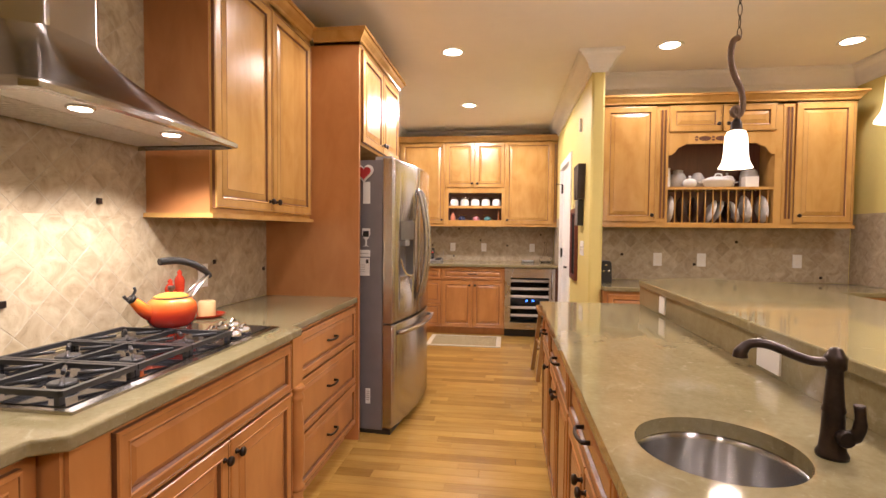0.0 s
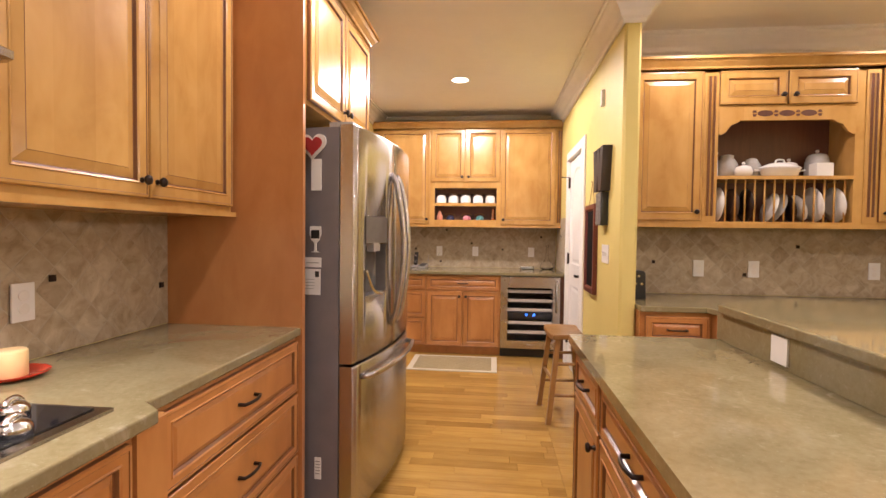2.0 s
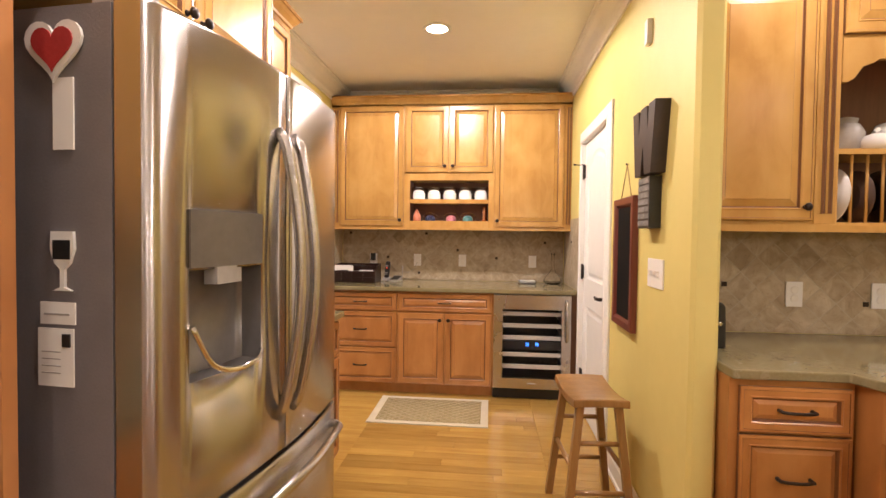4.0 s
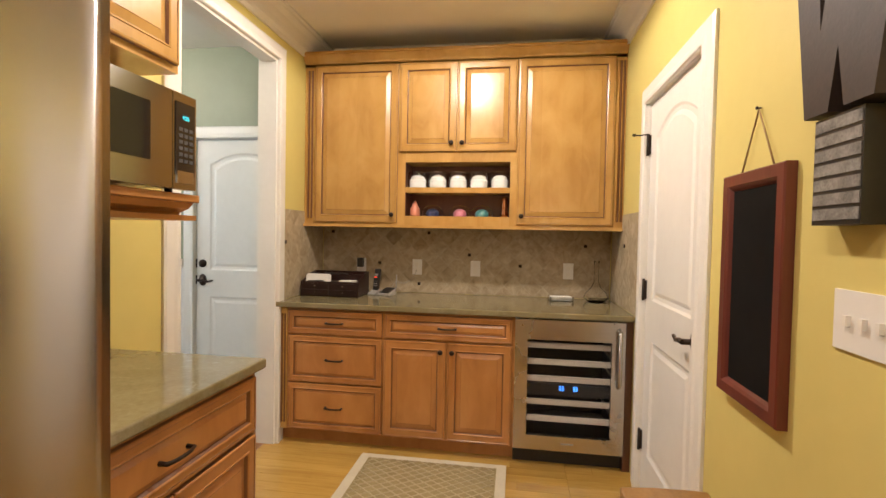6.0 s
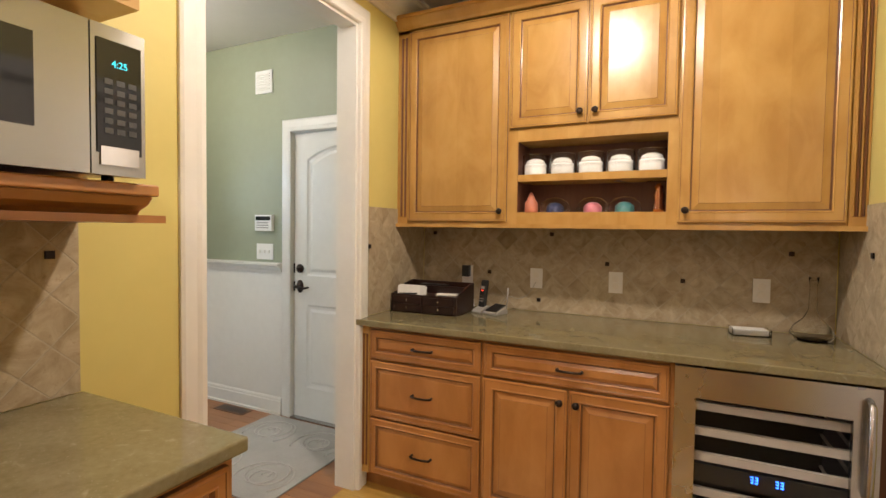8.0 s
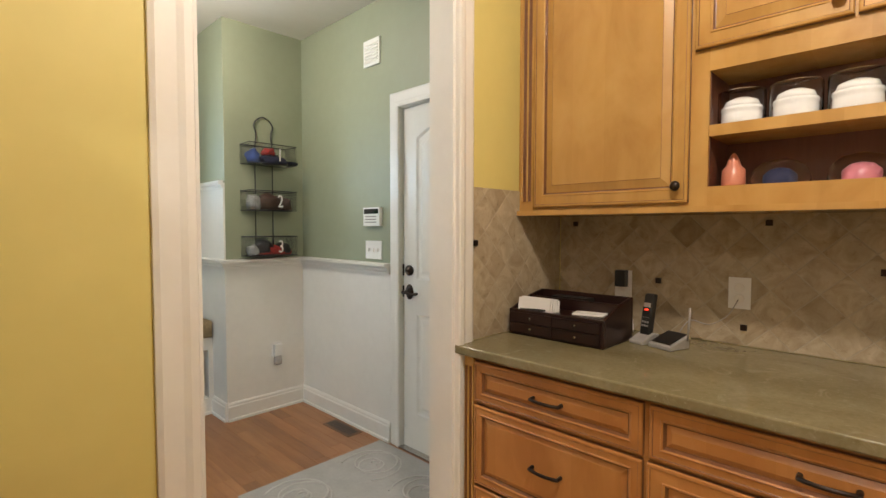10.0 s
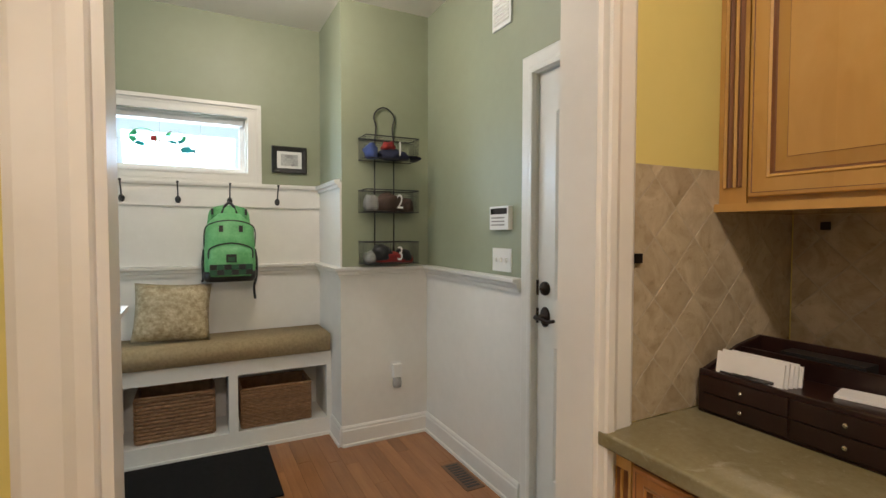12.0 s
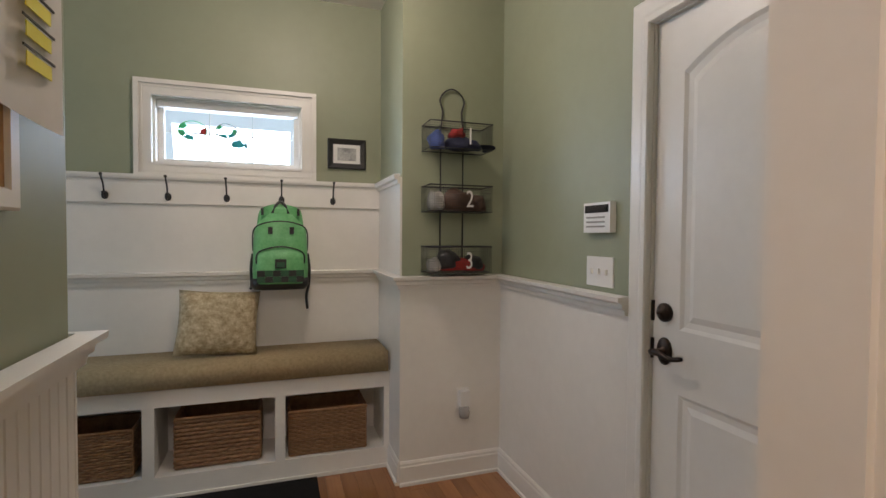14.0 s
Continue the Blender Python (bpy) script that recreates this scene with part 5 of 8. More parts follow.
for ly in (0.235, 0.603):
    bm = bmesh.new()
    lathe(bm, [(0.036, 1.676), (0.036, 1.671), (0.030, 1.669)], (ly, -0.345, 0), 18)
    part("light_ring", bm, CHROME, t)
    bm = bmesh.new()
    lathe(bm, [(0.028, 1.672), (0.028, 1.667), (0.01, 1.665)], (ly, -0.345, 0), 16)
    part("lamp_lens", bm, HOODLENS, t, "lit hood lamp")

# ---- cooktop ----
t = thing("gas_cooktop", "black and steel gas cooktop with cast-iron grates", "cooktop", pose(-0.035, 2.53, 0.915, 0, 0, EAST))
bm = bbox(0, 0, 0.0, 0.99, 0.52, 0.008, r=0.003)
part("tray", bm, STEEL_H, t)
bm = bbox(0.02, 0.035, 0.006, 0.975, 0.505, 0.011, r=0.002)
part("burner_plate", bm, DARKGLASS, t, "black glossy burner plate")
for gx in (0.02, 0.25, 0.48):
    bm = bmesh.new()
    gw = 0.226
    for yy in (0.05, 0.27, 0.49):
        box(bm, gx, yy - 0.007, 0.032, gx + gw, yy + 0.007, 0.046)
    for xx in (0.0, gw - 0.014):
        box(bm, gx + xx, 0.05, 0.031, gx + xx + 0.014, 0.49, 0.045)
    for yc in (0.16, 0.38):
        for a in range(4):
            ang = math.pi / 4 + a * math.pi / 2
            x1, y1 = gx + gw / 2 + 0.03 * math.cos(ang), yc + 0.03 * math.sin(ang)
            x2, y2 = gx + gw / 2 + 0.113 * math.cos(ang), yc + 0.107 * math.sin(ang)
            tube(bm, [(x1, y1, 0.043), (x2, y2, 0.040)], 0.006, 6)
    for xx in (0.007, gw - 0.007):
        for yy in (0.06, 0.48):
            box(bm, gx + xx - 0.007, yy - 0.007, 0.010, gx + xx + 0.007, yy + 0.007, 0.032)
    part("grate", bm, IRON, t, "cast-iron grate")
    for yc in (0.16, 0.38):
        bm = bmesh.new()
        lathe(bm, [(0.048, 0.011), (0.046, 0.018), (0.036, 0.020)], (gx + gw / 2, yc, 0), 20)
        part("burner_ring", bm, CHROME, t)
        bm = bmesh.new()
        lathe(bm, [(0.034, 0.019), (0.034, 0.027), (0.028, 0.030)], (gx + gw / 2, yc, 0), 20)
        part("burner_cap", bm, IRON, t)
for kx, ky in ((0.765, 0.165), (0.845, 0.178), (0.915, 0.17), (0.752, 0.068), (0.828, 0.072)):
    bm = bmesh.new()
    lathe(bm, [(0.030, 0.011), (0.031, 0.020), (0.029, 0.028), (0.022, 0.036), (0.012, 0.040), (0.004, 0.041)], (kx, ky, 0), 22)
    tube(bm, smooth_path([(kx - 0.024, ky - 0.006, 0.034), (kx - 0.01, ky - 0.002, 0.045), (kx + 0.01, ky + 0.002, 0.045), (kx + 0.024, ky + 0.006, 0.034)], 3), 0.007, 8)
    part("knob", bm, mottled("bright_knob_steel", (0.62, 0.61, 0.60), (0.66, 0.65, 0.64), 5.0, 0.14, metal=1.0, relief=0.0) if "bright_knob_steel" not in bpy.data.materials else bpy.data.materials["bright_knob_steel"], t, "polished steel control knob")

# kettle on a rear burner
t = thing("kettle", "orange and red enamel kettle with arched handle on the cooktop", "kettle", pose(-0.36, 3.285, 0.962, 0, 0, -115))
bm = bmesh.new()
lathe(bm, [(0.062, 0.0), (0.072, 0.004), (0.083, 0.022), (0.090, 0.045), (0.092, 0.062), (0.089, 0.080), (0.080, 0.096), (0.068, 0.106), (0.064, 0.109)], segs=36)
part("body", bm, ENAMEL, t)
bm = bmesh.new()
lathe(bm, [(0.0665, 0.1085), (0.067, 0.111), (0.064, 0.1125)], segs=32)
part("lid_seam", bm, BLACK, t)
bm = bmesh.new()
lathe(bm, [(0.064, 0.112), (0.060, 0.117), (0.040, 0.126), (0.010, 0.130)], segs=32)
part("lid", bm, ENAMEL, t)
bm = bmesh.new()
lathe(bm, [(0.007, 0.129), (0.007, 0.136), (0.013, 0.140), (0.013, 0.152), (0.011, 0.154), (0.004, 0.155)], segs=16)
part("lid_knob", bm, BROWNCLOTH, t)
bm = bmesh.new()
tube(bm, smooth_path([(0.060, 0, 0.048), (0.098, 0, 0.070), (0.125, 0, 0.098), (0.142, 0, 0.116)], 4), [0.030, 0.029, 0.028, 0.027, 0.025, 0.024, 0.022, 0.021, 0.019, 0.018, 0.017, 0.016, 0.015], 16)
part("spout", bm, ENAMEL, t)
bm = bmesh.new()
tube(bm, [(0.138, 0, 0.113), (0.148, 0, 0.124)], [0.018, 0.017], 12)
tube(bm, smooth_path([(0.142, 0, 0.126), (0.130, 0, 0.146), (0.134, 0, 0.160)], 4), 0.005, 7)
tube(bm, smooth_path([(0.146, 0, 0.118), (0.160, 0, 0.120), (0.168, 0, 0.132)], 4), 0.006, 7)
part("whistle", bm, BLACK, t)
for s2 in (-1, 1):
    bm = bmesh.new()
    tube(bm, smooth_path([(-0.062, 0.030 * s2, 0.104), (-0.105, 0.018 * s2, 0.146), (-0.150, 0.006 * s2, 0.186)], 4), 0.005, 8)
    part("handle_bracket", bm, CHROME, t, "polished steel handle bracket")
bm = bmesh.new()
tube(bm, smooth_path([(-0.160, 0, 0.176), (-0.130, 0, 0.208), (-0.080, 0, 0.236), (-0.02, 0, 0.250), (0.045, 0, 0.248)], 5), [0.009] + [0.012] * 4 + [0.0145] * 15 + [0.013], 12)
part("handle", bm, BLACK, t, "black arched grip")

t = thing("saucer", "round red glossy saucer on the granite worktop", "saucer", pose(-0.495, 3.705, 0.915) @ Matrix.Scale(0.80, 4))
bm = bmesh.new()
lathe(bm, [(0.06, 0.0), (0.085, 0.006), (0.105, 0.018), (0.108, 0.022), (0.104, 0.021), (0.082, 0.011), (0.01, 0.008)], segs=28)
part("dish", bm, REDGLOSS, t)
bm = bmesh.new()
lathe(bm, [(0.036, 0.0), (0.038, 0.004), (0.038, 0.068), (0.034, 0.074), (0.006, 0.070)], segs=20)
solid("candle", bm, CREAM, "cream pillar candle on the red saucer", "candle", pose(-0.488, 3.697, 0.922))
bm = bmesh.new()
lathe(bm, [(0.030, 0.0), (0.032, 0.01), (0.026, 0.06), (0.022, 0.09), (0.029, 0.13), (0.030, 0.15), (0.020, 0.165), (0.012, 0.17), (0.015, 0.18), (0.004, 0.19)], segs=20)
solid("pepper_mill", bm, REDGLOSS, "tall red enamel pepper mill behind the saucer", "pepper mill", pose(-0.583, 3.635, 0.915) @ Matrix.Diagonal((0.74, 0.74, 1.22, 1)), "mills")
bm = bmesh.new()
lathe(bm, [(0.030, 0.0), (0.032, 0.01), (0.026, 0.05), (0.022, 0.08), (0.029, 0.115), (0.030, 0.135), (0.020, 0.15), (0.012, 0.155), (0.015, 0.165), (0.004, 0.175)], segs=20)
solid("pepper_mill", bm, REDGLOSS, "shorter red enamel salt mill behind the saucer", "pepper mill", pose(-0.583, 3.572, 0.915) @ Matrix.Diagonal((0.74, 0.74, 1.12, 1)), "mills")
bm = bmesh.new()
lathe(bm, [(0.026, 0.0), (0.028, 0.01), (0.026, 0.06), (0.018, 0.075), (0.01, 0.08)], segs=18)
solid("salt_shaker", bm, GLASS, "small clear glass salt shaker", "shaker", pose(-0.510, 3.575, 0.915))

# ---- refrigerator ----
t = thing("refrigerator", "stainless steel french-door refrigerator with grey sides and magnets", "refrigerator", pose(0.125, 4.612, 0, 0, 0, EAST - 5.2))
FW = 0.91
bm = bmesh.new()
box(bm, 0.0, 0.0, 0.03, FW - 0.035, 0.60, 1.79)
rounded(bm, 0.006)
part("body", bm, FRIDGESIDE, t, "grey textured steel case")
bm = bmesh.new()
box(bm, 0.01, -0.055, 0.0, FW - 0.045, 0.55, 0.035)
part("base_grille", bm, BLACK, t)


DISPENSER = mottled("dispenser_grey", (0.16, 0.15, 0.145), (0.22, 0.21, 0.20), 5.0, 0.3, metal=0.5, relief=0.0)


def bow(x):
    return -0.072 - 0.042 * (1 - ((x - FW / 2) / (FW / 2)) ** 2)


def bowed_front(name, xa, xb, za, zb, recess=None, label=""):
    """A door with a bowed front; recess is (x0, z0, x1, z1, depth)."""
    bm = bmesh.new()
    xs = [xa + (xb - xa) * k / 12 for k in range(13)]
    zs = [za, za + 0.012, zb - 0.012, zb]
    if recess:
        xs = sorted(set([x for x in xs if abs(x - recess[0]) > 0.012 and abs(x - recess[2]) > 0.012] + [recess[0], recess[2]]))
        zs = sorted(zs + [recess[1], recess[3]])

    def y_at(x, z, deep):
        edge = 0.012 if z in (za, zb) else 0.0
        rim = 0.010 if x in (xa, xb) and (xa <= 0 or xb >= FW) and x in (0.0, FW) else 0.0
        return bow(x) + max(edge, rim) * 0.7 + deep
    def deep_cell(i, j):
        return recess and recess[0] <= (xs[i] + xs[i + 1]) / 2 <= recess[2] and recess[1] <= (zs[j] + zs[j + 1]) / 2 <= recess[3]
    def v(i, j, deep):
        return bm.verts.new((xs[i], y_at(xs[i], zs[j], deep), zs[j]))
    for i in range(len(xs) - 1):
        for j in range(len(zs) - 1):
            d = recess[4] if deep_cell(i, j) else 0.0
            f = bm.faces.new((v(i, j, d), v(i + 1, j, d), v(i + 1, j + 1, d), v(i, j + 1, d)))
            f.smooth, f.material_index = True, 1 if d else 0
            if d:
                for (a, b), (c2, d2) in (((i, j), (i, j + 1)), ((i + 1, j), (i + 1, j + 1)), ((i, j), (i + 1, j)), ((i, j + 1), (i + 1, j + 1))):
                    ni, nj = (i - 1, j) if (a, c2) == (i, i) else (i + 1, j) if (a, c2) == (i + 1, i + 1) else (i, j - 1) if (b, d2) == (j, j) else (i, j + 1)
                    if not deep_cell(ni, nj):
                        bm.faces.new((v(a, b, 0), v(c2, d2, 0), v(c2, d2, d), v(a, b, d))).material_index = 1
    n = len(xs)
    for z in (za, zb):
        fr = [bm.verts.new((x, y_at(x, z, 0), z)) for x in xs]
        bk = [bm.verts.new((x, -0.006, z)) for x in xs]
        for k in range(n - 1):
            bm.faces.new((fr[k], fr[k + 1], bk[k + 1], bk[k]))
    for x in (xa, xb):
        fr = [bm.verts.new((x, y_at(x, z, 0), z)) for z in zs]
        bk = [bm.verts.new((x, -0.006, z)) for z in zs]
        for k in range(len(zs) - 1):
            bm.faces.new((fr[k], fr[k + 1], bk[k + 1], bk[k]))
    bmesh.ops.remove_doubles(bm, verts=bm.verts, dist=0.0003)
    bmesh.ops.recalc_face_normals(bm, faces=bm.faces)
    return part(name, bm, [STEEL, DISPENSER], t, label)


dr = bowed_front("door", 0.0, FW / 2 - 0.003, 0.735, 1.80, (0.10, 1.03, 0.335, 1.27, 0.055), "steel door with a water dispenser")
bowed_front("door", FW / 2 + 0.003, FW, 0.735, 1.80)
bowed_front("freezer_drawer", 0.0, FW, 0.045, 0.722)
bm = bmesh.new()
for k in range(6):
    x0, x1 = 0.10 + 0.235 * k / 6, 0.10 + 0.235 * (k + 1) / 6
    vs = [(x0, bow(x0) - 0.004, 1.275), (x1, bow(x1) - 0.004, 1.275), (x1, bow(x1) - 0.004, 1.40), (x0, bow(x0) - 0.004, 1.40)]
    bm.faces.new([bm.verts.new(p) for p in vs])
bmesh.ops.remove_doubles(bm, verts=bm.verts, dist=0.0003)
bmesh.ops.solidify(bm, geom=bm.faces[:], thickness=0.004)
part("dispenser_panel", bm, DISPENSER, dr, "grey dispenser control panel")
bm = bbox(0.17, bow(0.2) - 0.004, 1.235, 0.26, bow(0.2) + 0.03, 1.275, r=0.006)
part("spout", bm, GREYPLATE, dr)
bm = bmesh.new()
tube(bm, smooth_path([(0.105, bow(0.105) - 0.002, 1.15), (0.15, bow(0.15) - 0.012, 1.06), (0.22, bow(0.22) - 0.018, 1.032), (0.30, bow(0.3) - 0.012, 1.035), (0.335, bow(0.335) - 0.002, 1.05)], 4), 0.007, 8)
part("drip_rim", bm, CHROME, dr)
for hx in (FW / 2 - 0.042, FW / 2 + 0.042):
    bm = bmesh.new()
    pts = [(hx, bow(hx) + 0.002, 0.845), (hx, bow(hx) - 0.018, 0.875)] + [(hx, bow(hx) - 0.028 - 0.042 * math.sin(math.pi * k / 9), 0.90 + 0.68 * k / 9) for k in range(10)] + [(hx, bow(hx) - 0.018, 1.605), (hx, bow(hx) + 0.002, 1.63)]
    tube(bm, pts, 0.0155, 10)
    part("handle", bm, STEEL, t, "long bowed steel handle")
bm = bmesh.new()
pts = [(0.07, bow(0.07) + 0.002, 0.665), (0.085, bow(0.085) - 0.030, 0.665)] + [(0.10 + 0.71 * k / 10, bow(0.10 + 0.71 * k / 10) - 0.040 - 0.012 * math.sin(math.pi * k / 10), 0.668) for k in range(11)] + [(FW - 0.085, bow(FW - 0.085) - 0.030, 0.665), (FW - 0.07, bow(FW - 0.07) + 0.002, 0.665)]
tube(bm, pts, 0.0145, 10)
part("handle", bm, STEEL, t, "bowed steel freezer handle")
for hx in (0.03, FW - 0.03):
    part("hinge_cover", bbox(hx - 0.022, -0.06, 1.7905, hx + 0.022, 0.05, 1.812, r=0.006), GREYPLATE, t)
# magnets and notes on its side, facing -y in the world
side = 4.6212
bm = bmesh.new()
heart = [(0.052 * 16 * math.sin(a) ** 3 / 16, 0.052 * (13 * math.cos(a) - 5 * math.cos(2 * a) - 2 * math.cos(3 * a) - math.cos(4 * a)) / 16) for a in (2 * math.pi * k / 32 for k in range(32))]
prism(bm, heart, "y", -0.006, 0.0, 0)
prism(bm, [(x * 0.72, z * 0.72) for x, z in heart], "y", -0.009, -0.0055, 1)
solid("heart_magnet", bm, [CHINA, RED], "red heart magnet with a white lacy edge", "magnet", pose(0.000, side, 1.71, 0, 0, -5.2) @ Matrix.Diagonal((1.28, 1, 1.28, 1)))
solid("note", bbox(-0.024, -0.003, -0.075, 0.024, 0, 0.065, r=0), PAPER, "white paper strip hanging below the heart magnet", "note", pose(0.018, side, 1.585, 0, 0, -5.2))
bm = bmesh.new()
prism(bm, [(-0.026, 0.055), (0.026, 0.055), (0.028, 0.02), (0.018, -0.008), (0.005, -0.02), (0.005, -0.055), (0.022, -0.062), (-0.022, -0.062), (-0.005, -0.055), (-0.005, -0.02), (-0.018, -0.008), (-0.028, 0.02)], "y", -0.006, 0, 0)
box(bm, -0.020, -0.0075, 0.0, 0.020, -0.0055, 0.038, 1)
solid("wineglass_magnet", bm, [CHINA, BLACK], "wine glass shaped magnet in black and white", "magnet", pose(0.016, side, 1.295, 0, 0, -5.2))
bm = bbox(-0.040, -0.003, -0.022, 0.042, 0, 0.022, r=0)
box(bm, -0.03, -0.0042, -0.004, 0.03, -0.003, 0.0, 1)
solid("note", bm, [PAPER, GREYPLATE], "small white card held by a magnet", "note", pose(0.002, side, 1.188, 0, 0, -5.2))
bm = bbox(-0.042, -0.003, -0.058, 0.042, 0, 0.058, r=0)
box(bm, 0.018, -0.006, 0.022, 0.036, -0.003, 0.048, 1)
for k in range(4):
    box(bm, -0.032, -0.0042, 0.01 - 0.014 * k, 0.012, -0.003, 0.012 - 0.014 * k, 2)
solid("note", bm, [PAPER, BLACK, GREYPLATE], "white printed card with a black stamp on the fridge", "note", pose(-0.002, side, 1.10, 0, 0, -5.2))
bm = bbox(-0.016, -0.003, -0.05, 0.016, 0, 0.05, r=0)
for k in range(5):
    box(bm, -0.010, -0.0042, 0.03 - 0.014 * k, 0.010, -0.003, 0.034 - 0.014 * k, 1)
solid("energy_label", bm, [PAPER, GREYPLATE], "small white printed label low on the fridge", "label", pose(0.03, side, 0.25, 0, 0, -5.2))

# ---- wine cooler ----
RACKFRONT = mottled("satin_rack_front", (0.50, 0.46, 0.40), (0.58, 0.54, 0.48), 6.0, 0.45, metal=0.3, relief=0.0)
t = thing("wine_cooler", "stainless steel undercounter wine cooler with glass door", "wine cooler", pose(0.894, 7.765, 0))
WW = 0.628
bm = bmesh.new()
for b in ((0, 0.0, 0.10, 0.02, 0.58, 0.872), (WW - 0.02, 0.0, 0.10, WW, 0.58, 0.872), (0.02, 0.0, 0.852, WW - 0.02, 0.58, 0.872), (0.02, 0.0, 0.10, WW - 0.02, 0.58, 0.13), (0.02, 0.56, 0.13, WW - 0.02, 0.58, 0.852)):
    box(bm, *b)
part("case", bm, BLACK, t)
part("toe_kick", bbox(0.0, 0.03, 0.0, WW, 0.5, 0.098, r=0.002), BLACK, t)
bm = bmesh.new()
wx0, wx1, wz0, wz1 = 0.075, WW - 0.075, 0.185, 0.755
for b in ((0, -0.036, 0.10, wx0, -0.002, 0.872), (wx1, -0.036, 0.10, WW, -0.002, 0.872), (wx0, -0.036, 0.10, wx1, -0.002, wz0), (wx0, -0.036, wz1, wx1, -0.002, 0.872)):
    box(bm, *b)
bmesh.ops.remove_doubles(bm, verts=bm.verts, dist=0.0002)
dd = part("door", bm, mottled("cooler_steel", (0.50, 0.48, 0.46), (0.55, 0.53, 0.51), 2.0, 0.24, metal=1.0, relief=0.0, rough2=0.30), t, "brushed steel door frame")
bm = bmesh.new()
box(bm, wx0, -0.022, wz0, wx1, -0.018, wz1)
gp = part("pane", bm, glassy("smoked_glass", (0.88, 0.87, 0.86), 0.01, 1.15), dd, "smoked glass pane")
gp.visible_shadow = False
bm = bmesh.new()
tube(bm, [(WW - 0.036, -0.036, 0.50), (WW - 0.036, -0.07, 0.515), (WW - 0.036, -0.078, 0.66), (WW - 0.036, -0.07, 0.815), (WW - 0.036, -0.036, 0.83)], 0.012, 10)
part("handle", bm, STEEL, dd, "steel bar handle")
bm = bmesh.new()
box(bm, WW / 2 - 0.035, -0.0375, 0.142, WW / 2 + 0.035, -0.036, 0.148)
part("badge", bm, GREYPLATE, dd)
for k, sz in enumerate((0.271, 0.372, 0.512, 0.613, 0.712)):
    bm = bmesh.new()
    box(bm, 0.03, 0.012, sz - 0.016, WW - 0.03, 0.03, sz + 0.016)
    for j in (0.034, WW - 0.044):
        box(bm, j, 0.03, sz - 0.006, j + 0.01, 0.5, sz + 0.002)
    part("rack", bm, RACKFRONT, t, "pale steel-fronted sliding rack")
bm = bbox(0.03, 0.01, 0.415, WW - 0.03, 0.05, 0.485, r=0.003)
part("control_strip", bm, BLACK, t)
for dx in (-0.035, 0.045):
    bm = bmesh.new()
    for a, b in ((-0.012, -0.003), (0.003, 0.012)):
        for z in (0.449, 0.460, 0.471):
            box(bm, WW / 2 + dx + a, 0.007, z - 0.0015, WW / 2 + dx + b, 0.010, z + 0.0015)
        box(bm, WW / 2 + dx + b - 0.002, 0.007, 0.449, WW / 2 + dx + b, 0.010, 0.471)
    part("display", bm, BLUELED, t, "blue lit temperature digits")

# ---- microwave ----
t = thing("microwave", "stainless steel microwave oven on the cabinet shelf", "microwave", pose(-0.205, 5.80, 1.489, 0, 0, EAST))
MW, MH = 0.53, 0.30
GLOSSTEEL = brushed("glossy_oven_steel", (0.37, 0.355, 0.33), 0.18, (0.6, 0.6, 60), True)
part("case", bbox(0, 0.0, 0.008, MW, 0.36, MH, r=0.006), GREYPLATE, t)
bm = bbox(0.0, -0.030, 0.0, 0.418, -0.001, MH + 0.004, r=0.005)
d2 = part("door", bm, GLOSSTEEL, t)
part("window", bbox(0.055, -0.033, 0.075, 0.325, -0.029, 0.245, r=0.003), DARKGLASS, d2, "dark door window")
bm = bbox(0.421, -0.030, 0.0, MW, -0.001, MH + 0.004, r=0.005)
part("control_side", bm, GLOSSTEEL, t)
part("keypad", bbox(0.431, -0.033, 0.045, MW - 0.010, -0.029, 0.275, r=0.003), DARKGLASS, t, "black glass keypad")
for r in range(6):
    for q in range(3):
        part("key", bbox(0.445 + q * 0.024, -0.0345, 0.085 + r * 0.020, 0.461 + q * 0.024, -0.033, 0.096 + r * 0.020, r=0), mottled("dim_key", (0.05, 0.05, 0.05), (0.08, 0.08, 0.08), 9.0, 0.5, relief=0.0) if not (r or q) else bpy.data.materials["dim_key"], t)
cv = bpy.data.curves.new("clock_digits", "FONT")
cv.body, cv.size, cv.extrude, cv.align_x = "4:25", 0.019, 0.0006, "CENTER"
cv.materials.append(TEALLED)
ob = new("clock_digits", cv)
ob.parent, ob.matrix_local = t, pose(0.475, -0.0342, 0.222, 90)
tagged(ob, "teal lit clock digits")
part("door_button", bbox(0.437, -0.034, 0.020, MW - 0.016, -0.029, 0.058, r=0.004), STEEL, t)
for fx in (0.04, MW - 0.04):
    bm = bmesh.new()
    lathe(bm, [(0.012, -0.010), (0.012, 0.010)], (fx, 0.04, 0), 10)
    part("foot", bm, BLACK, t)

# ---- sink and tap ----
t = thing("sink", "round undermount stainless steel prep sink in the island", "sink", pose(SX, SY, 0))
bm = bmesh.new()
lathe(bm, [(0.160, 0.880), (0.154, 0.877), (0.152, 0.865), (0.150, 0.80), (0.146, 0.755), (0.132, 0.726), (0.105, 0.712), (0.06, 0.707), (0.002, 0.706)], segs=56, cap=False)
part("bowl", bm, brushed("sink_steel", (0.50, 0.49, 0.48), 0.24, (2, 2, 40), True), t)
bm = bmesh.new()
lathe(bm, [(0.038, 0.707), (0.036, 0.711), (0.026, 0.708), (0.004, 0.707)], segs=20)
part("drain", bm, CHROME, t)
t = thing("faucet", "oil-rubbed bronze bridge-style faucet beside the prep sink", "faucet", pose(1.544, 2.575, 0.915))
bm = bmesh.new()
